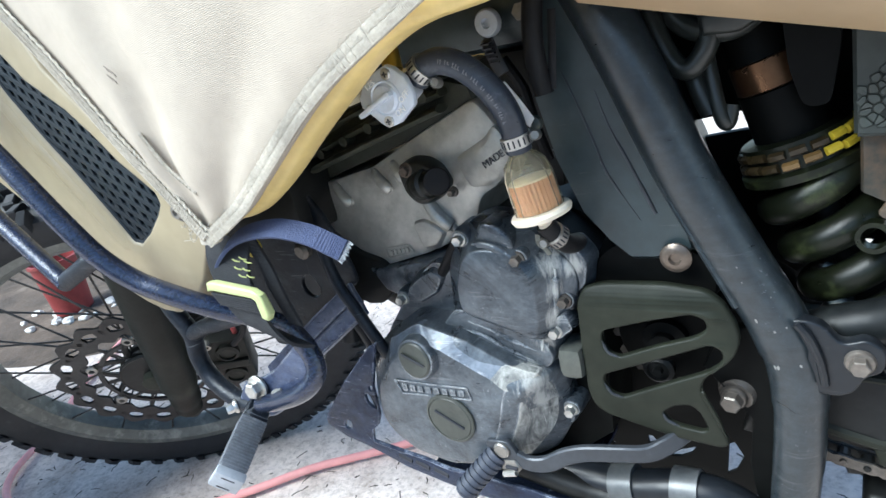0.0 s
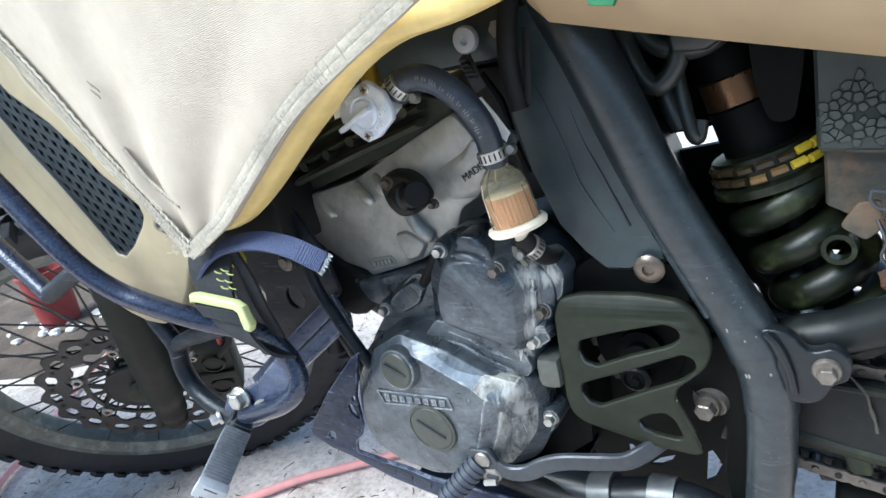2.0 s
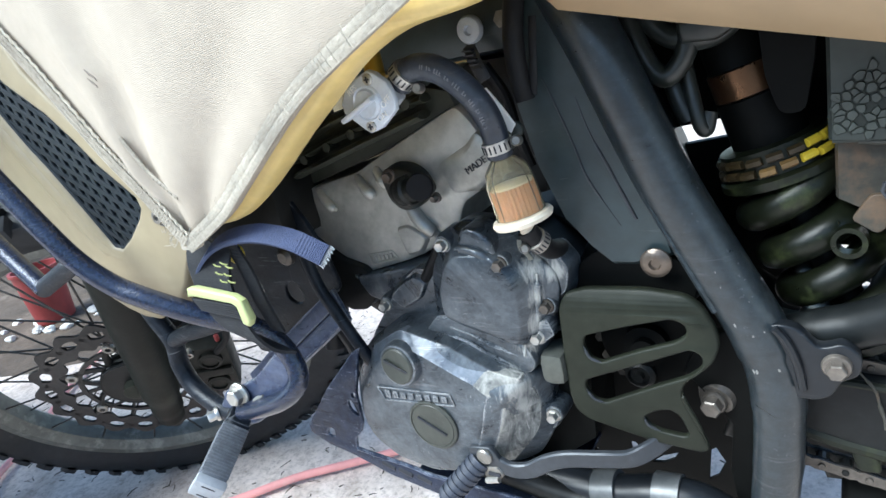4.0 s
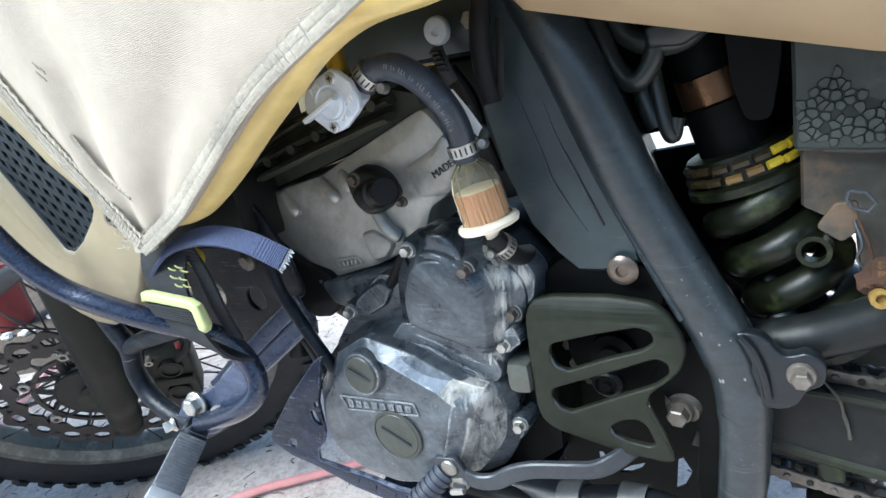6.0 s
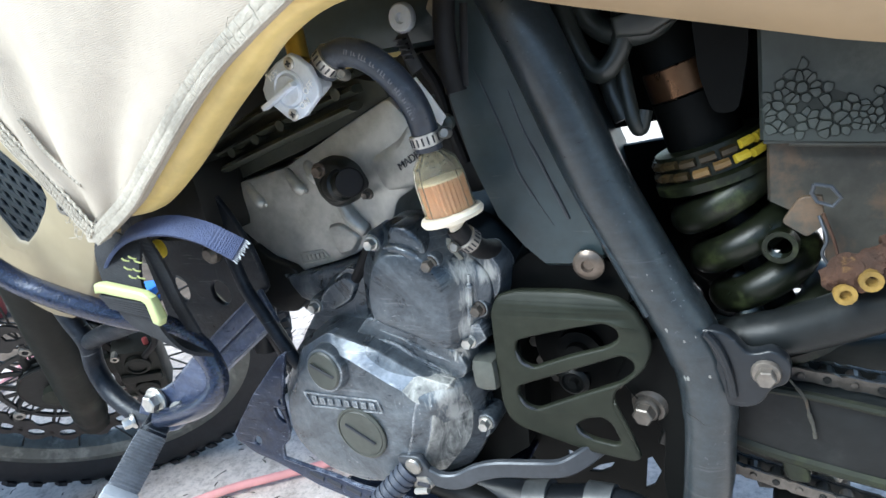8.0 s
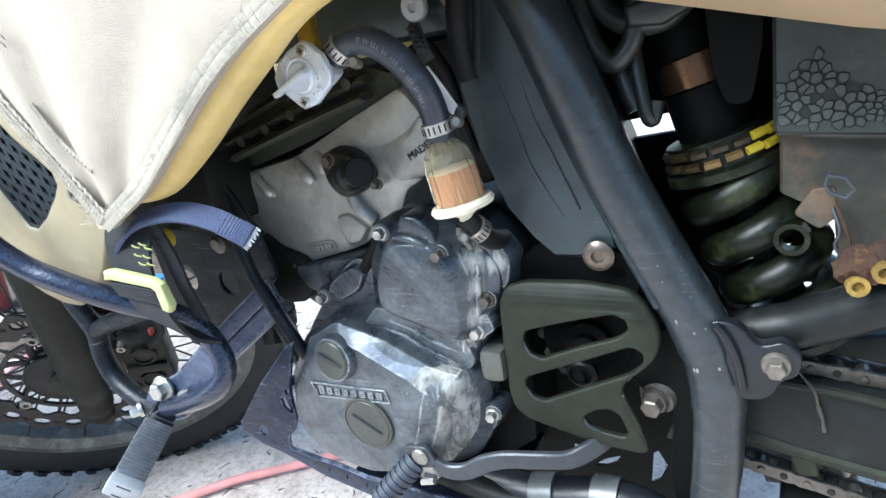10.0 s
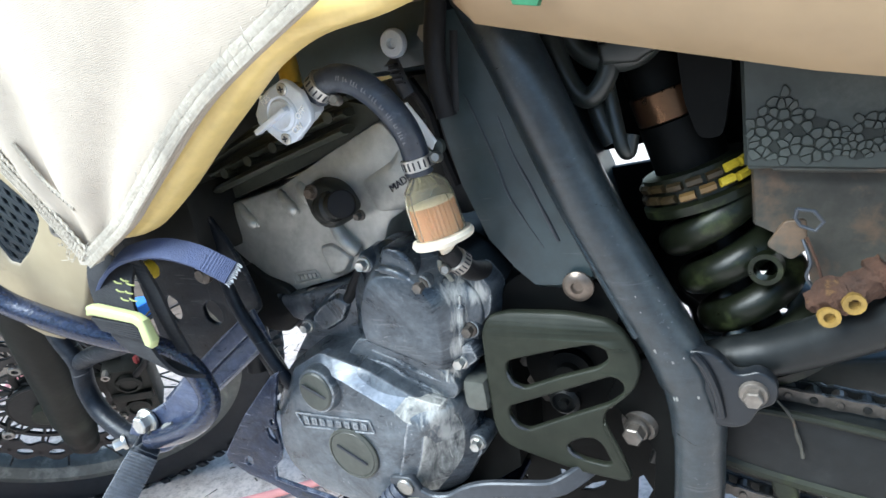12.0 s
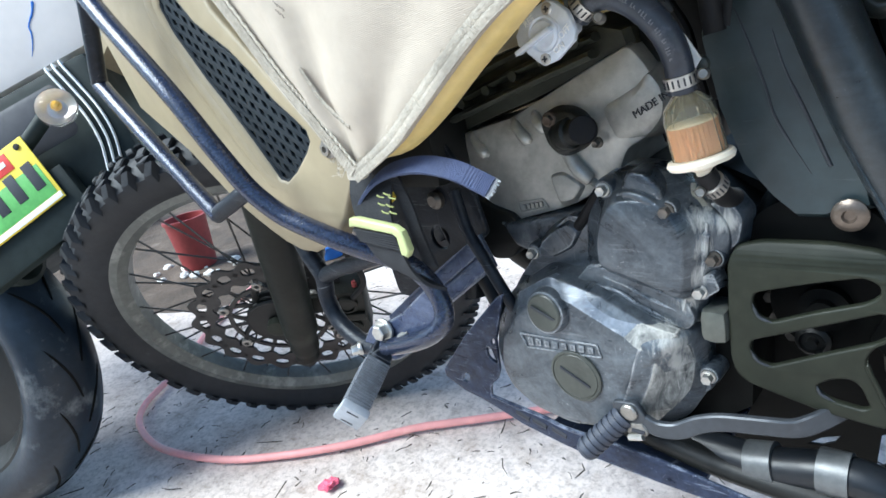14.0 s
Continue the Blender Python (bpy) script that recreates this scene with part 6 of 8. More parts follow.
    part("box_lip", tube([(0.326, -0.060, 0.5875), (0.36, -0.060, 0.5858), (0.46, -0.060, 0.577)], 0.0022, 8), BOX, bx)
    hx = [(0.352, 0.5665), (0.3625, 0.5645), (0.3685, 0.5560), (0.3635, 0.5495), (0.354, 0.5535), (0.3505, 0.560)]
    hx = scaled(hx, 0.82)
    part("wire_ring", tube([(x, -0.082, z) for x, z in hx + hx[:1]], 0.0012, 8, 1), LEVER, bike, "bent steel wire ring")
    part("tab_bracket", plate([rounded([(0.336, 0.540), (0.346, 0.556), (0.358, 0.557), (0.359, 0.538), (0.350, 0.530)], 0.003)], -0.078, -0.074, 0.001), STAIN, bike)
    lathe_ring = lathe((0.336, -0.046, 0.514), (-0.1, -1, 0.1), [(0.0075, 0), (0.0108, 0), (0.0108, 0.012), (0.0075, 0.012), (0.0075, 0)], 24)
    part("ring_eye", lathe_ring, SPRING, bike, "open steel ring")
    bm = tube([(0.362, -0.085, 0.506), (0.372, -0.09, 0.512), (0.386, -0.088, 0.518), (0.400, -0.085, 0.528)], [0.008, 0.011, 0.010, 0.012], 20, 12)
    for v in bm.verts:
        v.co += 0.0030 * noise.noise_vector(v.co * 130) + 0.0012 * noise.noise_vector(v.co * 420)
    rb = part("rusty_fitting", bm, RUST, bike, "heavily rusted linkage fitting")
    for p in ((0.369, -0.096, 0.503), (0.381, -0.098, 0.513)):
        part("rusty_nut", lathe(p, (0.1, -1, 0.1), [(0.0062, 0), (0.0062, 0.006), (0.0032, 0.006), (0.003, 0.002), (0, 0.002)], 12), YELNUT, rb, "yellow-plated rusty nut")
    part("frayed_wire", tube([(0.356, -0.08, 0.545), (0.360, -0.085, 0.532), (0.358, -0.085, 0.522), (0.364, -0.085, 0.512)], 0.0010, 6), LEVER, bike)
    part("frayed_wire", tube([(0.358, -0.082, 0.547), (0.364, -0.085, 0.530), (0.367, -0.085, 0.515)], 0.0010, 6), RUST, bike)
    # hoses and loom under the seat
    lm = part("wiring_loom", tube([(0.196, -0.045, 0.72), (0.203, -0.045, 0.683), (0.215, -0.048, 0.650), (0.228, -0.05, 0.640), (0.241, -0.048, 0.655), (0.243, -0.045, 0.68)], 0.0075, 12), LOOM, bike, "looped black hoses under the seat")
    part("loom_hose", tube([(0.21, -0.04, 0.70), (0.222, -0.04, 0.672), (0.245, -0.045, 0.662), (0.268, -0.045, 0.668), (0.29, -0.04, 0.70)], 0.008, 12), LOOM, lm)
    part("loom_hose", tube([(0.235, -0.035, 0.66), (0.240, -0.04, 0.63), (0.245, -0.045, 0.605), (0.249, -0.043, 0.598), (0.252, -0.04, 0.61)], 0.0055, 12), LOOM, lm)
    part("loom_hose", tube([(0.226, -0.035, 0.64), (0.232, -0.04, 0.62), (0.238, -0.042, 0.605)], 0.007, 12), LOOM, lm)
    part("seat_bracket", plate([[(0.238, 0.675), (0.275, 0.684), (0.283, 0.670), (0.262, 0.660), (0.240, 0.661)]], -0.06, -0.04, 0.004), LOOM, bike)
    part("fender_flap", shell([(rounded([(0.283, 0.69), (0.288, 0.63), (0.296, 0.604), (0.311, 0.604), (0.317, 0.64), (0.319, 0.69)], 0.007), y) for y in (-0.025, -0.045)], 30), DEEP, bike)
    # black sheets added to fill the dark behind the shock and stop light
    part("dark_backing", plate([[(0.165, 0.78), (0.155, 0.62), (0.20, 0.50), (0.28, 0.44), (0.31, 0.47), (0.335, 0.53), (0.345, 0.78)], [(0.205, 0.581), (0.243, 0.585), (0.290, 0.587), (0.290, 0.571), (0.244, 0.569), (0.208, 0.565)], [(0.343, 0.427), (0.349, 0.431), (0.359, 0.426), (0.352, 0.418), (0.343, 0.419)], [(0.319, 0.409), (0.327, 0.411), (0.329, 0.408), (0.321, 0.404)]], 0.045, 0.055, 0.001), DEEP, bike, "black sheet added for the darkness behind the shock")
    part("dark_backing", box((0.33, 0.03, 0.53), (0.70, 0.05, 0.72), 0.004), DEEP, bike)
    part("seat_base", box((0.16, -0.13, 0.735), (0.85, 0.13, 0.78), 0.015), PLASTIC, bike, "black seat base")
    part("seat", shell([([(-0.02, 0.80), (0.0, 0.86), (0.2, 0.845), (0.5, 0.85), (0.85, 0.87), (0.87, 0.80), (0.5, 0.775), (0.2, 0.765)], y) for y in (-0.11, -0.13, 0.13, 0.11)], 50), RUBBER, bike, "long black seat", sub=1)
    # rear wheel, mostly out of sight
    c = Vector((0.80, 0.0, 0.315))
    bm = bmesh.new()
    seg, prof = 64, [(0.225, -0.04), (0.26, -0.055), (0.295, -0.052), (0.312, -0.03), (0.316, 0), (0.312, 0.03), (0.295, 0.052), (0.26, 0.055), (0.225, 0.04)]
    rings = [[bm.verts.new(c + Vector((r * math.cos(2 * math.pi * k / seg), h, r * math.sin(2 * math.pi * k / seg)))) for r, h in prof] for k in range(seg)]
    for k in range(seg):
        for i in range(len(prof)):
            j = (i + 1) % len(prof)
            bm.faces.new((rings[k][i], rings[k][j], rings[(k + 1) % seg][j], rings[(k + 1) % seg][i]))
    rw = part("rear_wheel", bm, TYRE, bike)
    part("rear_hub", lathe(c - Vector((0, 0.07, 0)), (0, 1, 0), [(0, 0), (0.05, 0), (0.03, 0.02), (0.03, 0.12), (0.05, 0.14), (0, 0.14)], 24), DARKMETAL, rw)
    for k in range(28):
        t = 2 * math.pi * k / 28
        part("rear_spoke", tube([c + Vector((0.045 * math.cos(t + 0.4), 0.04 * (-1) ** k, 0.045 * math.sin(t + 0.4))), c + Vector((0.23 * math.cos(t), 0, 0.23 * math.sin(t)))], 0.0018, 6, 1), SPOKE, rw)


rear_space()


# ---- tank, shroud, side cover ----
def bodywork():
    low = [(-0.21, 0.66), (-0.18, 0.612), (-0.108, 0.590), (-0.049, 0.615), (0.002, 0.650), (0.044, 0.677), (0.076, 0.697), (0.114, 0.7105), (0.168, 0.716), (0.20, 0.74), (0.12, 0.85), (-0.05, 0.92), (-0.20, 0.92), (-0.24, 0.80)]
    high = [(x, z + (0.11 if z < 0.72 else 0.02)) for x, z in low]
    part("fuel_tank", shell([(scaled(low, 0.95), 0.20), (low, 0.18), (scaled(low, 0.97, None, 0, 0.02), 0.150), (high, 0.11), (high, -0.12), (scaled(low, 0.97, None, 0, 0.02), -0.160), (low, -0.172), (low, -0.186), (scaled(low, 0.985), -0.198), (scaled(low, 0.95), -0.206)], 72, 0, 3), TANK, bike, "yellowed tan plastic fuel tank", sharp=180, sub=1)
    part("frame_spine", box((-0.26, -0.050, 0.675), (0.18, 0.050, 0.73), 0.02), PLASTIC, bike)
    # side cover above the frame tube
    side = [(0.176, 0.716), (0.187, 0.7035), (0.24, 0.689), (0.36, 0.657), (0.52, 0.620), (0.75, 0.60), (0.80, 0.70), (0.60, 0.76), (0.20, 0.77)]
    side = [(x, z - (0.002 + 0.004 * min(1.0, (x - 0.176) / 0.15) if z < 0.73 else 0.0)) for x, z in side]
    belly = [(x, z + (0.050 if z < 0.73 else 0.0)) for x, z in side]
    part("side_cover", shell([(scaled(side, 0.985), -0.125), (side, -0.132), ([(x, (z + w) / 2) for (x, z), (_, w) in zip(side, belly)], -0.162), (belly, -0.172), (scaled(belly, 0.985), -0.176)], 60), SIDETAN, bike, "tan plastic side cover")
    part("side_cover_decal", plate([[(0.2245, 0.7065), (0.2375, 0.7035), (0.242, 0.712), (0.222, 0.716)]], -0.1655, -0.1600, 0.0005), DECAL, bike, "scrap of green decal")
    # radiator shroud with a grille opening
    out = [(-0.56, 0.92), (-0.60, 0.78), (-0.575, 0.672), (-0.462, 0.611), (-0.385, 0.552), (-0.309, 0.500), (-0.285, 0.491), (-0.255, 0.492), (-0.200, 0.512), (-0.165, 0.540), (-0.137, 0.580), (-0.185, 0.640), (-0.285, 0.750), (-0.36, 0.92)]
    gr = [(-0.3790, 0.7820), (-0.3840, 0.7690), (-0.3740, 0.7430), (-0.3550, 0.7150), (-0.3360, 0.6880), (-0.3160, 0.6640), (-0.2970, 0.6390), (-0.2760, 0.6100), (-0.2610, 0.5890), (-0.2540, 0.5790), (-0.2420, 0.5770), (-0.2220, 0.5870), (-0.1960, 0.6060), (-0.1870, 0.6160), (-0.1880, 0.6250), (-0.2020, 0.6370), (-0.2250, 0.6560), (-0.2490, 0.6830), (-0.2760, 0.7090), (-0.3230, 0.7420), (-0.3440, 0.7670), (-0.3590, 0.7830), (-0.3700, 0.7850)]
    bm = plate([out, gr], -0.212, -0.188, 0.004)
    fold = Vector((0.204, 0, 0.151)).normalized()
    for k in range(4):
        bmesh.ops.bisect_plane(bm, geom=bm.verts[:] + bm.edges[:] + bm.faces[:], plane_co=Vector((-0.262, 0, 0.560)) - fold * 0.008 * k, plane_no=fold)
    for k in range(6):
        bmesh.ops.bisect_plane(bm, geom=bm.verts[:] + bm.edges[:] + bm.faces[:], plane_co=(0, 0, 0.562 - 0.012 * k), plane_no=(0, 0, 1))
    for v in bm.verts:
        far = max(0.0, -(v.co - Vector((-0.262, 0, 0.560))).dot(fold))
        v.co.y += (0.14 * far ** 2 / (far + 0.02) if far else 0.0) + 2.6 * max(0.0, 0.562 - v.co.z) ** 2
    sh = part("radiator_shroud", bm, TAN, bike, "tan plastic radiator shroud with a grille")
    # raised lip along the front of the grille
    lip = [(-0.3970, 0.7930), (-0.4040, 0.7720), (-0.3930, 0.7410), (-0.3760, 0.7130), (-0.3570, 0.6850), (-0.3370, 0.6590), (-0.3170, 0.6330), (-0.2950, 0.6030), (-0.2760, 0.5800), (-0.2530, 0.5680), (-0.2360, 0.5690)]
    part("shroud_lip", tube([(x, -0.2105, z) for x, z in lip], [0.006, 0.009, 0.009, 0.009, 0.009, 0.009, 0.009, 0.008, 0.007, 0.005, 0.002], 16, 6, flat=(1.1, 0.34)), TAN, sh)
    part("shroud_bolt", lathe((-0.160, -0.211, 0.6085), LEFT, [(0.0095, 0), (0.0095, 0.002), (0.0065, 0.003), (0.006, 0.006), (0.003, 0.0062), (0.0025, 0.003), (0, 0.003)], 20), STEEL, sh, "dusty steel shroud bolt")
    # grille: two crossing sets of slats
    d1 = Vector((-0.24, 0, 0.97)).normalized()
    d2 = Vector((-0.86, 0, 0.51)).normalized()
    g = [Vector((x, 0, z)) for x, z in gr]

    def cut(p, d):
        hits = []
        for i in range(len(g)):
            a, b = g[i], g[(i + 1) % len(g)]
            e = b - a
            den = d.x * e.z - d.z * e.x
            if abs(den) < 1e-9:
                continue
            w = a - p
            s = (w.x * e.z - w.z * e.x) / den
            u = (w.x * d.z - w.z * d.x) / den
            if 0 <= u <= 1:
                hits.append(s)
        return (min(hits), max(hits)) if len(hits) > 1 else None

    for d, gap, rr in ((d1, 0.0105, 0.2080), (d2, 0.0105, 0.2084)):
        nrm = Vector((-d.z, 0, d.x))
        c0 = Vector((-0.28, 0, 0.68))
        for k in range(-34, 35):
            h = cut(c0 + nrm * gap * k, d)
            if h:
                p = c0 + nrm * gap * k
                a, b = p + d * h[0], p + d * h[1]
                mm = Matrix((d, Vector((0, -1, 0)), d.cross(Vector((0, -1, 0))))).transposed().to_4x4()
                mm.translation = (a + b) / 2 + Vector((0, -rr, 0))
                hl = (b - a).length / 2
                part("grille_slat", box((-hl, -0.0035, -0.0026), (hl, 0, 0.0026), 0.0007, None, mm), SCREEN, sh, smooth=False)
    part("grille_rim", tube([(x, -0.2075, z) for x, z in eased(gr, 3) + eased(gr, 3)[:1]], 0.0026, 8, 1), SCREEN, sh)
    # near-black backing added behind the slats, the dark of the gaps painted on
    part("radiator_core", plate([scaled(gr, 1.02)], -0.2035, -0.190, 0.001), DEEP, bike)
    part("radiator_core", box((-0.30, -0.15, 0.60), (-0.26, 0.15, 0.82), 0.006), DARKMETAL, bike)
    # right-hand shroud, steering head and bars
    part("radiator_shroud", plate([out], 0.185, 0.20, 0.006), TAN, bike)
    part("steering_head", tube([(-0.31, -0.05, 0.76), (-0.25, -0.065, 0.93)], 0.03, 20, 1), BLACK, bike)
    part("front_fender", shell([([(-0.98, 0.72), (-0.75, 0.80), (-0.5, 0.80), (-0.38, 0.76), (-0.38, 0.745), (-0.5, 0.78), (-0.75, 0.78), (-0.98, 0.70)], y) for y in (-0.12, -0.10, 0.06, 0.08)], 40), TAN, bike, "tan front mudguard")


bodywork()


# ---- skid plate, shift lever ----
def underside():
    side = [(-0.1820, 0.3210), (-0.1820, 0.3110), (-0.1570, 0.2980), (-0.1290, 0.2920), (-0.1040, 0.2840), (-0.0790, 0.2750), (-0.0380, 0.2670), (-0.0060, 0.2620), (0.0300, 0.2600), (0.0640, 0.2580), (0.2000, 0.2520), (0.2000, 0.2640), (0.0670, 0.2850), (0.0170, 0.2870), (-0.0210, 0.2870), (-0.0500, 0.2930), (-0.0820, 0.2965), (-0.1165, 0.3010), (-0.1130, 0.3165), (-0.1020, 0.3265), (-0.0960, 0.3400), (-0.0930, 0.3760), (-0.0720, 0.4310), (-0.0820, 0.4260), (-0.1050, 0.4040), (-0.1360, 0.3740)]
    h1 = [(-0.1540, 0.3180), (-0.1480, 0.3230), (-0.1430, 0.3210), (-0.1450, 0.3130), (-0.1510, 0.3100), (-0.1560, 0.3120)]
    h3 = [(-0.1090, 0.3640), (-0.1040, 0.3650), (-0.0960, 0.3490), (-0.1010, 0.3470), (-0.1090, 0.3530)]
    h4 = [(-0.1010, 0.3740), (-0.0950, 0.3770), (-0.0960, 0.3710), (-0.1010, 0.3680)]
    sk = part("skid_plate", plate([side, rounded(h1, 0.003), rounded(h3, 0.003), rounded(h4, 0.002)], -0.121, -0.117, 0.0012), SKID, bike, "dark pressed skid plate, the sky's blue tint painted in")
    bm = bmesh.new()
    sec = [(-0.055, 0.2725), (-0.03, 0.2680), (0.0, 0.2640), (0.055, 0.2605), (0.105, 0.2585)]
    top = [[bm.verts.new((x, y, z)) for x, z in sec] for y in (-0.119, 0.119)]
    bot = [[bm.verts.new((x, y, z - 0.004)) for x, z in sec] for y in (-0.119, 0.119)]
    for i in range(len(sec) - 1):
        bm.faces.new((top[0][i], top[0][i + 1], top[1][i + 1], top[1][i]))
        bm.faces.new((bot[0][i], bot[0][i + 1], bot[1][i + 1], bot[1][i]))
        for s in (0, 1):
            bm.faces.new((top[s][i], top[s][i + 1], bot[s][i + 1], bot[s][i]))
    for i in (0, -1):
        bm.faces.new((top[0][i], top[1][i], bot[1][i], bot[0][i]))
    part("skid_floor", bm, SKID, sk)
    for x, z in [(-0.0850, 0.2900), (-0.0640, 0.2860), (-0.0410, 0.2820)]:
        part("skid_slot", tube([(x, -0.1212, z), (x + 0.016, -0.1212, z - 0.005)], 0.0032, 8, 1, flat=(1, 0.3)), INK, sk)
    part("skid_edge", tube([(px, -0.1200, pz) for px, pz in side[13:18][::-1]], 0.0022, 8, 4), SKID, sk, "rolled bright-worn upper edge")
    # shift lever and its rubber
    lv = part("shift_lever", strip([(0.066, -0.129, 0.331), (0.080, -0.128, 0.3255), (0.097, -0.126, 0.3275), (0.115, -0.124, 0.338), (0.134, -0.122, 0.3445), (0.163, -0.118, 0.3475), (0.184, -0.112, 0.3480), (0.198, -0.103, 0.3525), (0.210, -0.088, 0.357)], 0.0076, 0.0032), LEVER, bike, "grey forged gear shift lever with scuffs", sharp=25)
    a, b = Vector((0.049, -0.128, 0.330)), Vector((0.0185, -0.153, 0.2985))
    d = (b - a).normalized()
    prof, L = [], (b - a).length
    for k in range(8):
        h = L * k / 8
        prof += [(0.0112, h), (0.0116, h + L * 0.03), (0.0112, h + L * 0.075), (0.0100, h + L * 0.085), (0.0100, h + L * 0.118)]
    prof += [(0.0104, L), (0.0080, L + 0.003), (0, L + 0.004)]
    part("toe_rubber", lathe(a, d, prof, 24), TOERUB, lv, "ribbed grey-blue rubber toe piece")
    part("toe_head", plate([rounded([(0.040, 0.346), (0.064, 0.349), (0.073, 0.334), (0.062, 0.324), (0.042, 0.330)], 0.005)], -0.1325, -0.126, 0.0015), LEVER, lv)
    part("pivot_bolt", lathe((0.0570, -0.1315, 0.3390), LEFT, [(0.0078, 0), (0.0078, 0.0030), (0.0066, 0.0042), (0, 0.0044)], 20), STEEL, lv)
    cl = part("toe_clamp", casting([flat([(0.050, 0.328), (0.070, 0.332), (0.076, 0.320), (0.066, 0.311), (0.052, 0.314)], -0.120), flat([(0.052, 0.326), (0.068, 0.329), (0.073, 0.320), (0.065, 0.3135), (0.053, 0.316)], -0.134)], 0.003, 0.0012), STEEL, lv)
    part("clamp_bolt", tube([(0.0555, -0.136, 0.3140), (0.0690, -0.136, 0.3180)], 0.0030, 8, 1), ZINC, lv)
    part("clamp_slot", box((0.0585, -0.1362, 0.3205), (0.0705, -0.1330, 0.3235), 0.0005), INK, lv)
    # folded stand under the rail
    part("side_stand", tube([(0.23, -0.11, 0.265), (0.30, -0.17, 0.20), (0.36, -0.25, 0.02)], 0.012, 14), BLACK, bike, "black side stand")


underside()


# ---- crash guard with highway peg ----
def crash_guard():
    up = [(-0.545, -0.268, 0.925), (-0.470, -0.268, 0.852), (-0.409, -0.268, 0.788), (-0.379, -0.268, 0.756), (-0.309, -0.266, 0.683), (-0.262, -0.259, 0.614), (-0.242, -0.252, 0.580), (-0.219, -0.243, 0.555), (-0.194, -0.234, 0.539), (-0.169, -0.222, 0.523), (-0.150, -0.210, 0.510), (-0.132, -0.193, 0.495), (-0.120, -0.180, 0.479), (-0.109, -0.174, 0.459), (-0.101, -0.175, 0.438), (-0.103, -0.181, 0.423), (-0.120, -0.187, 0.410), (-0.151, -0.188, 0.397), (-0.190, -0.186, 0.384)]
    g = part("crash_guard", tube(up, 0.0098, 20, 10), GUARD, bike, "speckled dark blue-black tubular crash guard")
    part("guard_tube", tube([(-0.474, -0.264, 0.709), (-0.410, -0.264, 0.652), (-0.349, -0.262, 0.595), (-0.306, -0.261, 0.557)], 0.0088, 18, 4), GUARD, g)
    part("guard_strut", tube([(-0.425, -0.264, 0.795), (-0.474, -0.264, 0.709)], 0.0088, 16, 1), PLATEPAINT, g)
    part("guard_strut", tube([(-0.310, -0.261, 0.557), (-0.242, -0.252, 0.584)], 0.0088, 16, 1), PLATEPAINT, g)
    part("guard_tube", tube([(-0.325, -0.166, 0.490), (-0.313, -0.168, 0.473), (-0.298, -0.168, 0.447), (-0.299, -0.170, 0.418), (-0.285, -0.172, 0.391), (-0.249, -0.175, 0.373), (-0.22, -0.177, 0.370)], 0.0102, 16), PLATEPAINT, g)
    part("guard_strut", tube([(-0.297, -0.168, 0.447), (-0.262, -0.171, 0.461), (-0.229, -0.175, 0.471), (-0.190, -0.181, 0.484), (-0.150, -0.190, 0.497)], 0.0092, 14), PLATEPAINT, g)
    pl = [(-0.236, 0.378), (-0.216, 0.402), (-0.184, 0.413), (-0.157, 0.427), (-0.117, 0.458), (-0.100, 0.458), (-0.097, 0.441), (-0.107, 0.418), (-0.132, 0.396), (-0.183, 0.366), (-0.205, 0.360)]
    part("guard_plate", plate([rounded(pl, 0.006)], -0.181, -0.175, 0.002), BRACE, g, "scuffed black bracket plate with pale scratches")
    part("weld_bead", tube([(-0.150, -0.186, 0.409), (-0.163, -0.187, 0.402), (-0.172, -0.187, 0.391), (-0.178, -0.187, 0.378)], [0.0012, 0.0028, 0.0024, 0.0030, 0.0014], 8, 6), CHALK, g)
    part("guard_bolt", hexbolt((-0.188, -0.184, 0.404), (0.05, -1, 0.1), 0.0088, 0.012, None, 1.5), ZINC, g, "silver hex bolt")
    part("guard_bolt", hexbolt((-0.240, -0.183, 0.371), (-0.6, -1, 0), 0.0055, 0.012), ZINC, g)
    # highway peg: ribbed rubber block with a pale end cap
    a, b = Vector((-0.207, -0.190, 0.366)), Vector((-0.1845, -0.254, 0.3455))
    d = (b - a).normalized()
    v = Matrix.Rotation(radians(62), 3, d) @ Vector((0.35, -0.1, 0.93))
    w = d.cross(v).normalized()
    v = w.cross(d).normalized()
    m = Matrix((w, v, d)).transposed().to_4x4()
    m.translation = a
    L = (b - a).length
    pg = part("highway_peg", box((-0.0128, -0.0128, 0), (0.0128, 0.0128, L), 0.003, None, m), PEGRUB, g, "dusty ribbed highway foot peg")
    for k in range(17):
        h = 0.008 + k * (L - 0.014) / 17
        part("peg_rib", box((-0.0138, -0.0138, h), (0.0138, 0.0138, h + 0.0020), 0.0007, None, m), PEGRUB, pg)
    part("peg_neck", box((-0.0135, -0.0125, -0.020), (0.0135, 0.0125, 0.004), 0.003, None, m), PLATEPAINT, pg, "forked black peg clevis")
    part("neck_plate", box((-0.0140, -0.0130, 0.0045), (0.0140, 0.0130, 0.0075), 0.0010, None, m), PLATEPAINT, pg)
    part("peg_cap", box((-0.0152, -0.0152, L - 0.004), (0.0152, 0.0152, L + 0.006), 0.0028, None, m), PEGCAP, pg, "pale grey end cap")
    for x in (-0.0092, 0.0092):
        part("cap_slot", box((x - 0.0013, -0.0068, L + 0.0052), (x + 0.0013, 0.0068, L + 0.0063), 0.0005, None, m), INK, pg)
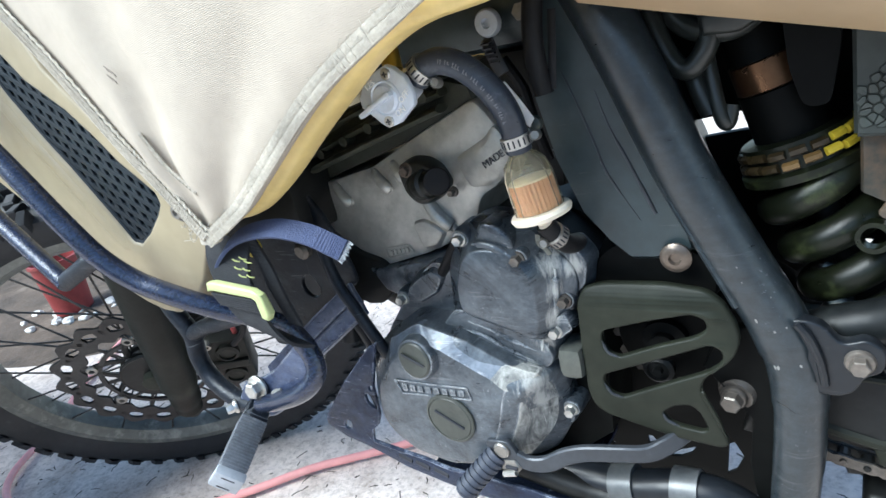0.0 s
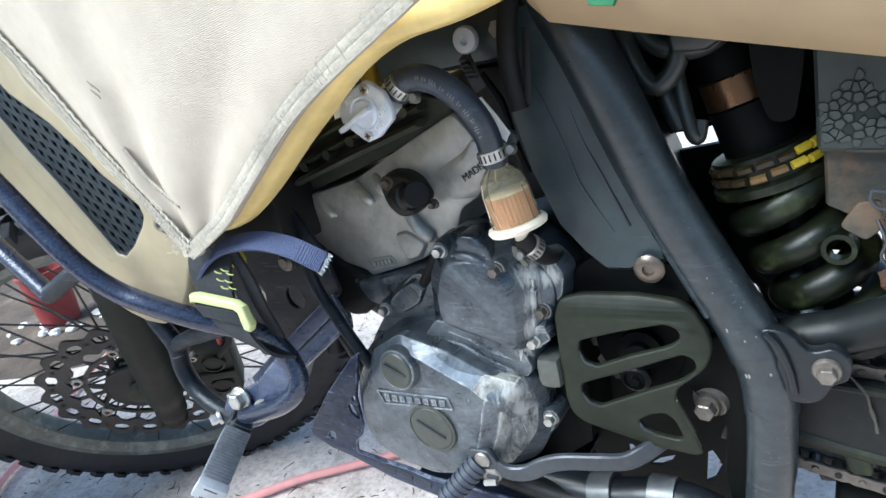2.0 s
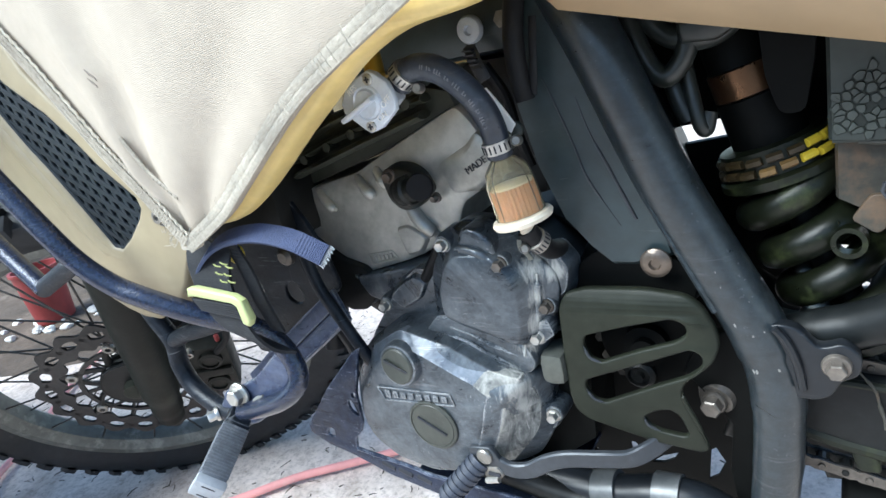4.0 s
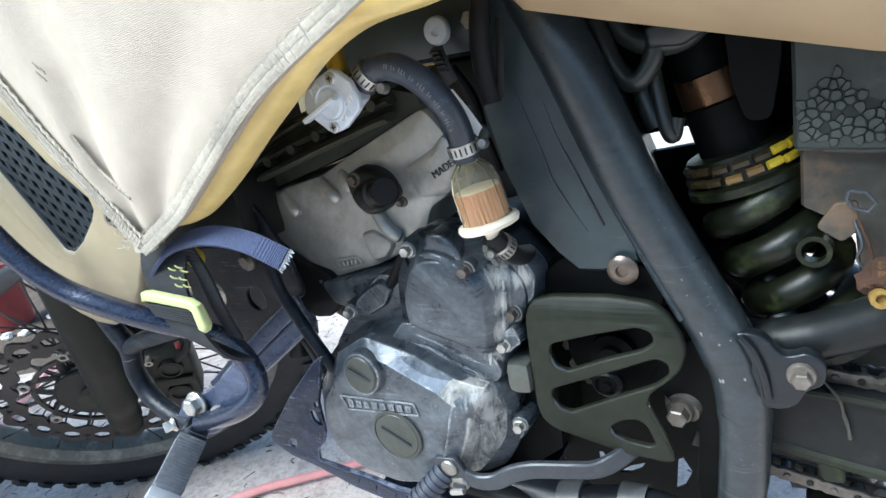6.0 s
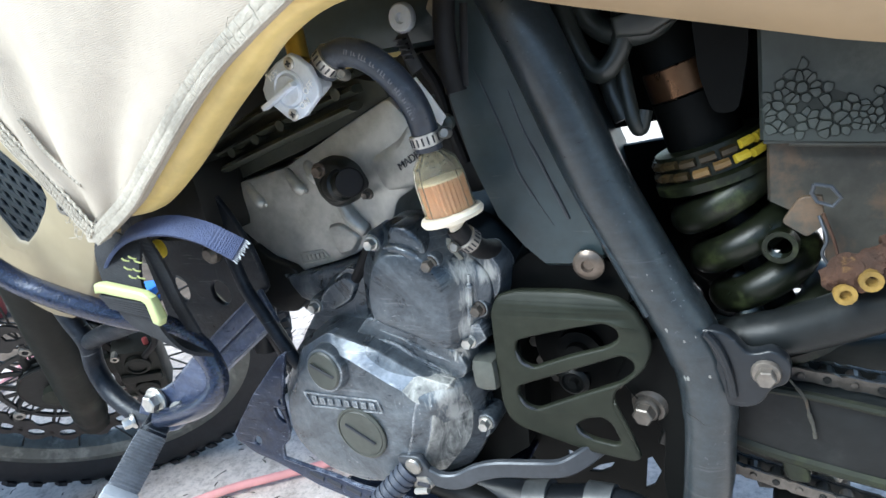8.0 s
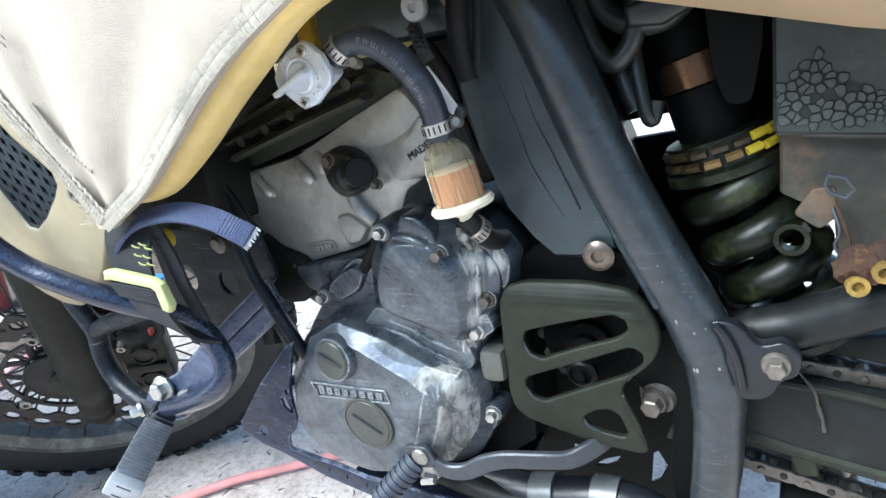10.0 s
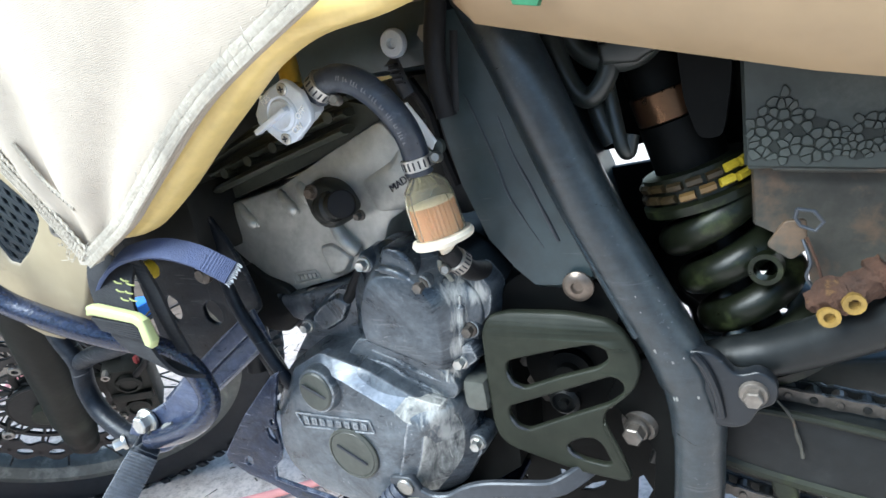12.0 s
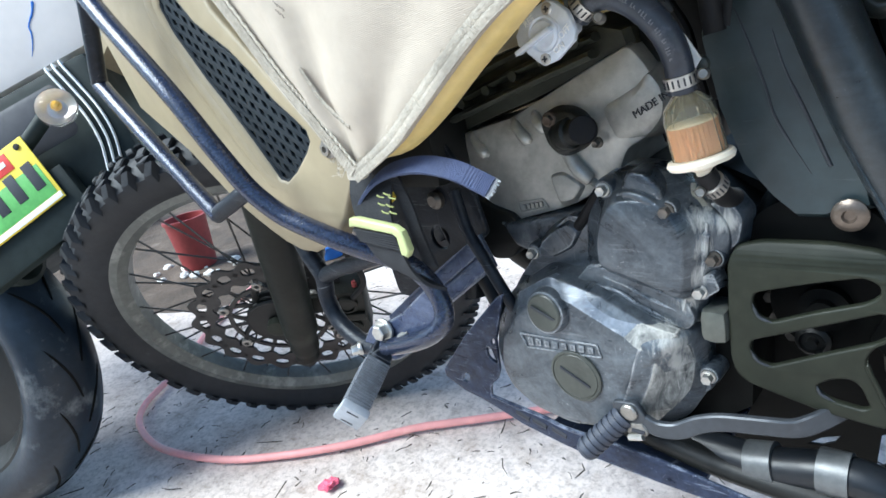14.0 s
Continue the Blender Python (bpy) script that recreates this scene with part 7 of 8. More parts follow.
    # frame gusset and flat brace behind the guard
    gus = [(-0.285, 0.60), (-0.275, 0.53), (-0.268, 0.44), (-0.262, 0.392), (-0.232, 0.392), (-0.205, 0.412), (-0.165, 0.440), (-0.100, 0.482), (-0.108, 0.523), (-0.122, 0.556), (-0.15, 0.60)]

    def ring_of(x, z, r, q=1.0):
        return [(x + r * math.cos(t), z + r * q * math.sin(t)) for t in [2 * math.pi * k / 20 for k in range(20)]]

    part("guard_gusset", plate([rounded(gus, 0.008), ring_of(-0.170, 0.474, 0.0135), ring_of(-0.230, 0.476, 0.0125, 1.2)], -0.092, -0.086, 0.0015), PLATEPAINT, bike, "scuffed black gusset plate with round holes")
    a, b = Vector((-0.272, -0.104, 0.348)), Vector((-0.098, -0.100, 0.468))
    d = (b - a).normalized()
    L = (b - a).length
    nn = Vector((0.1, -1, 0.35))
    w = nn.cross(d).normalized()
    nn = d.cross(w).normalized()
    m = Matrix((nn, w, d)).transposed().to_4x4()
    m.translation = a
    br = part("guard_brace", box((-0.004, -0.019, 0), (0.001, 0.019, L), 0.0015, None, m), BRACE, bike, "scratched flat blue-black brace")
    for s0, s1, h in ((-0.0185, -0.0035, 0.006), (0.0005, 0.0185, 0.0045)):
        part("brace_bar", box((-0.003, s0, 0.003), (h, s1, L - 0.004), 0.0018, None, m), BRACE, br)
    for e in (-0.0185, -0.0040, 0.0180):
        part("brace_edge", tube([m @ Vector((0.0046, e, 0.03)), m @ Vector((0.0052, e, 0.5 * L)), m @ Vector((0.0046, e, L - 0.02))], [0.0004, 0.0011, 0.0008, 0.0011, 0.0004], 6, 6), BRIGHTBRACE, br)
    part("down_tube", tube([(-0.190, -0.040, 0.600), (-0.172, -0.042, 0.510), (-0.174, -0.045, 0.440), (-0.172, -0.050, 0.385)], 0.0165, 18), BLACK, bike, "black front frame tube")
    part("guard_stay", tube([(-0.119, -0.108, 0.535), (-0.110, -0.110, 0.492), (-0.091, -0.112, 0.458), (-0.071, -0.112, 0.419), (-0.066, -0.108, 0.405)], 0.0062, 14), PLATEPAINT, bike, "thin navy-black guard stay")
    part("horn_bracket", lathe((-0.160, -0.092, 0.519), LEFT, [(0.010, 0), (0.010, 0.006), (0.006, 0.010), (0, 0.010)], 16), OLDBOLT, bike)
    part("yellow_plug", lathe((-0.211, -0.112, 0.531), LEFT, [(0.010, 0), (0.010, 0.008), (0.006, 0.01), (0, 0.01)], 14), YELLOW, bike, "small yellow cap")
    part("radiator_bottom", box((-0.235, -0.11, 0.535), (-0.135, -0.03, 0.61), 0.010), DARKMETAL, bike)
    part("exhaust_header", tube([(-0.12, 0.0, 0.53), (-0.17, 0.01, 0.50), (-0.165, 0.02, 0.43), (-0.11, 0.06, 0.37), (0.0, 0.12, 0.34), (0.2, 0.14, 0.36)], 0.020, 16), DARKMETAL, bike)


crash_guard()


# ---- canvas bag over the tank ----
def tank_bag():
    bag = thing("tank_bag", "cream canvas saddle bag hung over the tank", "bag", at=(-0.05, -0.2, 0.588))
    inv = bag.matrix_basis.inverted()
    left = [(-0.1165, 0.585), (-0.152, 0.630), (-0.187, 0.671), (-0.237, 0.740), (-0.286, 0.799), (-0.34, 0.87)]
    right = [(-0.1100, 0.584), (-0.0572, 0.6101), (-0.0272, 0.6306), (0.0388, 0.6761), (0.0818, 0.6986), (0.1568, 0.7306)]
    ls = spline([(x, 0, z) for x, z in left], 8)
    rs = spline([(x, 0, z) for x, z in right], 8)

    def at(i, u):
        a, b = ls[i], rs[i]
        p = a.lerp(b, u)
        v = i / (len(ls) - 1)
        bulge = 0.010 * math.sin(math.pi * min(1, max(0, u))) ** 0.6 * min(1, v * 2.2)
        crease = lambda c, w, h: h * math.exp(-((u - c) / w) ** 2)
        fold = (crease(0.24 + 0.10 * v, 0.06, 0.007) - crease(0.36 + 0.06 * v, 0.07, 0.006) + crease(0.60 - 0.05 * v, 0.12, 0.005) - crease(0.78, 0.07, 0.004)) * min(1, v * 3)
        fold += 0.0022 * noise.noise(Vector((p.x * 14, p.z * 14, 3.1)))
        return Vector((p.x, -0.2215 - bulge - fold, p.z))

    bm, n = bmesh.new(), 34
    grid = [[bm.verts.new(at(i, k / n)) for k in range(n + 1)] for i in range(len(ls))]
    back = [[bm.verts.new((v.co.x, -0.2175, v.co.z)) for v in row] for row in grid]
    for i in range(len(ls) - 1):
        for k in range(n):
            bm.faces.new((grid[i][k], grid[i][k + 1], grid[i + 1][k + 1], grid[i + 1][k]))
            bm.faces.new((back[i][k], back[i][k + 1], back[i + 1][k + 1], back[i + 1][k]))
        for k in (0, n):
            bm.faces.new((grid[i][k], grid[i + 1][k], back[i + 1][k], back[i][k]))
    for i in (0, len(ls) - 1):
        for k in range(n):
            bm.faces.new((grid[i][k], grid[i][k + 1], back[i][k + 1], back[i][k]))
    p = part("canvas_panel", bm, CANVAS, bag, "creased cream canvas", sharp=60)
    p.matrix_parent_inverse = inv

    def band(line, w, nm, pitch=0.0016):
        """Knitted binding: a flat tape with close crosswise ribs and a stitched inner seam."""
        bm = bmesh.new()
        rows, run, ribs = [], 0.0, []
        for i, q in enumerate(line):
            d = (line[min(i + 1, len(line) - 1)] - line[max(i - 1, 0)]).normalized()
            s = d.cross(Vector((0, -1, 0))).normalized()
            rows.append([bm.verts.new(q + s * (u * w) + Vector((0, -h, 0))) for u, h in ((-0.5, -0.0012), (-0.48, 0.0008), (0.48, 0.0008), (0.5, -0.0012))])
            if i:
                run += (q - line[i - 1]).length
            if run > pitch * len(ribs):
                ribs.append((q, s, d))
        for a, b in zip(rows, rows[1:]):
            for k in range(3):
                bm.faces.new((a[k], a[k + 1], b[k + 1], b[k]))
        for k, (q, s, d) in enumerate(ribs):
            j = 0.0003 * random.uniform(-1, 1)
            for a, b in ((-0.51, -0.06), (-0.02, 0.40)):
                tube([q + s * (a * w + j) + Vector((0, -0.0006, 0)), q + s * ((a + b) / 2 * w) + d * 0.0004 + Vector((0, -0.0012, 0)), q + s * (b * w + j) + d * 0.0008 + Vector((0, -0.0006, 0))], 0.00085, 5, 1, bm)
        seam = [q + s * (0.47 * w) + Vector((0, -0.0010, 0)) for q, s, d in ribs]
        tube(seam, 0.0007, 5, 1, bm)
        o = part(nm, bm, BAND, bag, "woven edge binding with close ribs", sharp=60)
        o.matrix_parent_inverse = inv
        for k, (q, s, d) in enumerate(ribs[::9]):
            a = q - s * (0.5 * w)
            t = part("loose_thread", tube([a, a - s * random.uniform(0.001, 0.003) - Vector((0, 0.001, 0)), a - s * random.uniform(0.001, 0.005) + d * random.uniform(-0.004, 0.004)], 0.00025, 4, 3), BAND, bag)
            t.matrix_parent_inverse = inv
        return o

    def edge(pts, y):
        return [Vector((q.x, y, q.z)) for q in spline([(x, 0, z) for x, z in pts], 70)]

    band(edge([(x + 0.0052, z + 0.0062) for x, z in reversed(left)], -0.2292), 0.0105, "edge_band", 0.0011)
    hem = [Vector((q.x, -0.2290 - 0.0012 * (k % 2), q.z)) for k, q in enumerate(edge([(x + 0.0120, z + 0.0105) for x, z in reversed(left)], 0)[::4])]
    o = part("hem_cord", tube(hem, 0.0016, 8, 1, flat=(1.0, 0.6)), BAND, bag, "thin raised cord inside the binding")
    o.matrix_parent_inverse = inv
    band(edge([(x - 0.0022, z + 0.0030) for x, z in right], -0.2285), 0.0120, "edge_band", 0.0012)
    # stitched hem of the corner: a raised row of close thread
    for line in (((-0.1392, -0.2330, 0.6803), (-0.1361, -0.2320, 0.6723), (-0.1255, -0.2290, 0.6491), (-0.0975, -0.2318, 0.6290)),):
        run = spline([Vector(q) for q in line], 16)
        bm = tube(run, 0.0022, 8, 1, flat=(1.0, 0.5))
        for k in range(1, len(run) - 1, 2):
            d = (run[k + 1] - run[k - 1]).normalized()
            s = d.cross(Vector((0, -1, 0)))
            tube([run[k] + s * 0.0021, run[k] + Vector((0, -0.0014, 0)), run[k] - s * 0.0021 + d * 0.0006], 0.0005, 5, 1, bm)
        o = part("hem_stitching", bm, BAND, bag, "raised row of cream stitching", sharp=60)
        o.matrix_parent_inverse = inv
    # small frayed tear in the canvas
    for k in range(7):
        a = Vector((-0.1450 + 0.0022 * (k % 4), -0.2365, 0.7340 - 0.0016 * k))
        o = part("tear_thread", tube([a, a + Vector((0.003, -0.0006, -0.002)), a + Vector((0.004 + 0.001 * (k % 3), 0.0, -0.005))], 0.0005, 5, 3), TORN, bag)
        o.matrix_parent_inverse = inv
    bm = box((-0.124, -0.2280, 0.5835), (-0.103, -0.219, 0.597), 0.003)
    for v in bm.verts:
        v.co += 0.002 * noise.noise_vector(v.co * 90)
    o = part("corner_tab", bm, BAND, bag, "frayed stitched corner")
    o.matrix_parent_inverse = inv
    # loose threads on the corner
    for k in range(16):
        x = random.uniform(-0.14, -0.095)
        z = 0.588 + random.uniform(-0.003, 0.02)
        o = part("loose_thread", tube([(x, -0.226, z), (x + random.uniform(-0.006, 0.003), -0.230, z - random.uniform(0.002, 0.008)), (x + random.uniform(-0.010, 0.004), -0.229, z - random.uniform(0.002, 0.008))], 0.00030, 4, 4), BAND, bag)
        o.matrix_parent_inverse = inv

    # webbing strap: loop over the guard and a stiff free tail
    def webbing(pts, w, nm, material, across, label=""):
        line = spline(pts, 14)
        bm = bmesh.new()
        rows = []
        for i, q in enumerate(line):
            d = (line[min(i + 1, len(line) - 1)] - line[max(i - 1, 0)]).normalized()
            s = Vector(across).normalized()
            nn = d.cross(s).normalized()
            rows.append([bm.verts.new(q + s * a * w / 2 + nn * b * (0.0011 if i % 2 else 0.0016)) for a, b in ((-1, -1), (1, -1), (1, 1), (-1, 1))])
        for a, b in zip(rows, rows[1:]):
            for k in range(4):
                bm.faces.new((a[k], a[(k + 1) % 4], b[(k + 1) % 4], b[k]))
        bm.faces.new(rows[0])
        bm.faces.new(rows[-1])
        o = part(nm, bm, material, bag, label)
        o.matrix_parent_inverse = inv
        return o

    webbing([(-0.137, -0.210, 0.540), (-0.133, -0.212, 0.556), (-0.121, -0.213, 0.569), (-0.099, -0.213, 0.582), (-0.074, -0.213, 0.589), (-0.043, -0.213, 0.591), (-0.013, -0.213, 0.586), (0.007, -0.213, 0.578), (0.018, -0.213, 0.573)], 0.0165, "strap_tail", WEB, (0.1, 0.75, 0.55), "navy webbing strap with a frayed end")
    # frayed pale end of the tail
    for k in range(14):
        u = (k / 13 - 0.5) * 0.0165
        a = Vector((0.018, -0.213, 0.573)) + Vector((0.1, 0.75, 0.55)).normalized() * u
        o = part("frayed_thread", tube([a, a + Vector((0.002, 0, -0.001)), a + Vector((0.003 + 0.002 * random.random(), 0.001 * random.uniform(-1, 1), -0.002 - 0.001 * random.random()))], 0.00035, 4, 3), PEGCAP, bag)
        o.matrix_parent_inverse = inv
    webbing([(-0.118, -0.205, 0.582), (-0.116, -0.216, 0.560), (-0.110, -0.2210, 0.535), (-0.105, -0.220, 0.512), (-0.098, -0.212, 0.492), (-0.092, -0.196, 0.480)], 0.050, "strap_loop", WEBDARK, (0.95, 0.0, -0.3), "black webbing looped round the guard")
    webbing([(-0.094, -0.204, 0.580), (-0.086, -0.203, 0.555), (-0.082, -0.202, 0.525), (-0.076, -0.200, 0.497)], 0.014, "strap_inner", WEBDARK, (0.95, 0.1, -0.2))
    for x, z in [(-0.0920, 0.5680), (-0.0830, 0.5700), (-0.0780, 0.5670), (-0.0930, 0.5610), (-0.0830, 0.5600), (-0.0810, 0.5540), (-0.0910, 0.5540)]:
        o = part("strap_stitch", tube([(x - 0.004, -0.2235, z + 0.001), (x, -0.2245, z), (x + 0.004, -0.2235, z - 0.001)], 0.0007, 6, 3), STITCH, bag, "yellow-green stitching")
        o.matrix_parent_inverse = inv
    bk = [(-0.134, 0.549), (-0.125, 0.550), (-0.078, 0.5445), (-0.0695, 0.540), (-0.0655, 0.523), (-0.0700, 0.517), (-0.0765, 0.519), (-0.0775, 0.5345), (-0.0815, 0.5370), (-0.129, 0.5415), (-0.137, 0.5405)]
    o = part("ladder_buckle", plate([bk], -0.231, -0.223, 0.0022), LIME, bag, "pale lime plastic buckle")
    o.matrix_parent_inverse = inv
    for k in range(6):
        u = k / 6
        q = [(-0.1335 + 0.002 * u, 0.5395 - 0.0023 * k), (-0.0805, 0.5355 - 0.0026 * k), (-0.0800, 0.5335 - 0.0026 * k), (-0.1340 + 0.002 * u, 0.5375 - 0.0023 * k)]
        o = part("buckle_tooth", plate([q], -0.2295 + 0.0006 * k, -0.221, 0.0006), WEBDARK, bag)
        o.matrix_parent_inverse = inv
    return bag


tank_bag()


# ---- a second motorcycle parked ahead ----
def parked_bike():
    b2 = thing("parked_motorcycle", "dark street motorcycle with a white tail parked beside", "motorcycle", at=(-1.1, -0.45, 0))
    inv = b2.matrix_basis.inverted()

    def p2(name, bm, material, label="", parent=None, **kw):
        o = part(name, bm, material, parent or b2, label, **kw)
        if parent is None:
            o.matrix_parent_inverse = inv
        return o

    c, n = Vector((-1.149, -0.441, 0.281)), Vector((0.443, -0.885, 0.143)).normalized()
    a, b, n = basis(n)
    seg = 96
    prof = [(0.196, -0.048), (0.205, -0.058), (0.230, -0.068), (0.252, -0.067), (0.270, -0.052), (0.281, -0.027), (0.284, 0.0)]
    prof += [(r, -h) for r, h in prof[-2::-1]]
    bm = bmesh.new()
    rings = [[bm.verts.new(c + r * (math.cos(2 * math.pi * k / seg) * a + math.sin(2 * math.pi * k / seg) * b) + n * h) for r, h in prof] for k in range(seg)]
    for k in range(seg):
        for i in range(len(prof)):
            j = (i + 1) % len(prof)
            bm.faces.new((rings[k][i], rings[k][j], rings[(k + 1) % seg][j], rings[(k + 1) % seg][i]))
    ty = p2("street_tyre", bm, WETTYRE, "worn wide street tyre with swept grooves", sharp=40)
    for k in range(15):
        t = 2 * math.pi * k / 15
        for s in (-1, 1):
            pts = []
            for j in range(6):
                u = j / 5
                h = s * (0.006 + 0.052 * u)
                r = 0.2845 - 0.0165 * (abs(h) / 0.05) ** 2.2
                tt = t + 0.46 * u ** 0.8 + (0.20 if s > 0 else 0)
                pts.append(c + r * (math.cos(tt) * a + math.sin(tt) * b) + n * h)
            part("tread_groove", tube(pts, [0.0014, 0.0024, 0.0026, 0.0024, 0.0018, 0.0008], 6, 2), DEEP, ty)
    p2("rear_rim", lathe(c - n * 0.055, n, [(0.0, 0.02), (0.05, 0.02), (0.06, 0.03), (0.16, 0.04), (0.175, 0.02), (0.197, 0.0), (0.203, 0.0), (0.203, 0.11), (0.197, 0.11), (0.175, 0.09), (0.16, 0.07), (0.06, 0.08), (0.05, 0.09), (0, 0.09)], 60), SWING, "dark cast rim")
    # tail: axes across, up and outwards
    ac, upv = Vector((0.60, 0.75, 0.27)).normalized(), Vector((-0.42, -0.03, 0.91)).normalized()
    ov = ac.cross(upv).normalized()
    upv = ov.cross(ac).normalized()

    def local(o):
        m = Matrix((ac, upv, ov)).transposed().to_4x4()
        m.translation = o
        return m

    m = local(Vector((-0.790, -0.185, 0.590)))
    tail = p2("tail_panel", box((-0.36, -0.035, -0.30), (0.062, 0.186, 0.0), 0.016, None, m), BODY, "dull black tail panel")
    part("tail_recess", box((-0.30, 0.070, -0.02), (-0.004, 0.165, 0.003), 0.012, None, m), INK, tail)
    for k in range(3):
        x = 0.0125 * k
        part("tail_stripe", tube([m @ Vector((x - 0.008, 0.186, -0.03)), m @ Vector((x - 0.005, 0.183, 0.001)), m @ Vector((x + 0.005, 0.138, 0.002)), m @ Vector((x + 0.014, 0.090, 0.002)), m @ Vector((x + 0.014, 0.043, 0.002)), m @ Vector((x + 0.002, -0.004, 0.002))], 0.0044, 8, 6, flat=(1, 0.5)), LETTER, tail, "white pinstripe")
    p2("blue_mark", tube([(-0.9007, -0.1600, 0.8647), (-0.9000, -0.1664, 0.8487), (-0.9030, -0.1778, 0.8306), (-0.8992, -0.1799, 0.8171), (-0.8971, -0.1855, 0.7999), (-0.8976, -0.1927, 0.7833)], [0.0022, 0.0018, 0.0012, 0.0012, 0.0009, 0.0005], 6, 5), BLUE, "thin blue scrawl")
    p2("white_tail", box((-0.42, 0.192, -0.34), (0.09, 0.46, -0.012), 0.03, None, m), WHITE, "white tail fairing with a blue scrawl")
    # indicator
    q = Vector((-0.803, -0.217, 0.699))
    st = p2("indicator_stalk", tube([q + ac * -0.13 - upv * 0.035 - ov * 0.03, q + ac * -0.07 - upv * 0.018 - ov * 0.015, q - ac * 0.028 - ov * 0.012], [0.015, 0.012, 0.012], 14), BODY)
    part("indicator_lens", lathe(q - ov * 0.012 - ac * 0.004, (ov + ac * 0.35), [(0.022, 0), (0.030, 0.006), (0.029, 0.016), (0.021, 0.027), (0.010, 0.032), (0, 0.033)], 20), LENS, st, "clear indicator lens with an amber bulb")
    part("reflector", lathe(q - ov * 0.011 - ac * 0.004, (ov + ac * 0.35), [(0.0, 0.004), (0.012, 0.002), (0.027, 0.010), (0.027, 0.0085), (0.012, 0), (0, 0.001)], 20), ZINC, st)
    part("indicator_bulb", lathe(q - ov * 0.004, (ov + ac * 0.35), [(0.0, 0), (0.006, 0.001), (0.0075, 0.007), (0.005, 0.014), (0, 0.016)], 14), AMBER, st, "amber bulb")
    # number plate without its number
    mp = local(Vector((-0.790, -0.256, 0.570)))
    mp = mp @ pose(0, 0, 0, 0, 0, 8)
    pl = p2("number_plate", box((-0.215, 0, -0.0012), (0.0, 0.115, 0.0012), 0.001, None, mp), YELPLATE, "yellow and green number plate")
    part("plate_field", box((-0.209, 0.012, 0.0010), (-0.006, 0.066, 0.0018), 0.0003, None, mp), GREENINK, pl, "green lower field")
    part("plate_rim", box((-0.213, 0.002, 0.0010), (-0.002, 0.011, 0.0022), 0.0005, None, mp), LETTER, pl, "white lower edge")
    for k in range(6):
        part("plate_bar", box((-0.200 + 0.034 * k, 0.030, 0.0015), (-0.183 + 0.034 * k, 0.076, 0.0026), 0.0004, None, mp), INK, pl)
    part("plate_sticker", box((-0.076, 0.080, 0.0010), (-0.036, 0.108, 0.0022), 0.0004, None, mp), STICKER, pl, "red sticker")
    part("sticker_bar", box((-0.070, 0.090, 0.0018), (-0.044, 0.098, 0.0028), 0.0002, None, mp), LETTER, pl)
    part("plate_screw", lathe(mp @ Vector((-0.014, 0.104, 0.001)), ov, [(0.005, 0), (0.005, 0.002), (0, 0.003)], 12), DARKMETAL, pl)
    p2("plate_carrier", box((-0.22, -0.05, -0.035), (0.02, 0.05, -0.006), 0.008, None, mp), BODY)
    p2("silencer", lathe(Vector((-0.882, -0.325, 0.475)), (-0.85, -0.3, 0.05), [(0.015, 0.012), (0.026, 0.0), (0.036, 0.006), (0.038, 0.03), (0.040, 0.30), (0, 0.30)], 28), BODY, "dark silencer with an open mouth")
    p2("main_body", box((-1.95, -0.62, 0.45), (-1.15, -0.25, 0.85), 0.08), BODY, "dark motorcycle body")
    fw = Vector((-2.35, -0.48, 0.29))
    p2("front_tyre", lathe(fw - Vector((0, 0.05, 0)), (0, 1, 0), [(0.21, 0), (0.27, 0), (0.29, 0.03), (0.295, 0.05), (0.29, 0.07), (0.27, 0.1), (0.21, 0.1)], 48), TYRE)
    p2("fork_pair", tube([fw, fw + Vector((0.28, 0, 0.55))], 0.03, 14, 1), BLACK)


parked_bike()


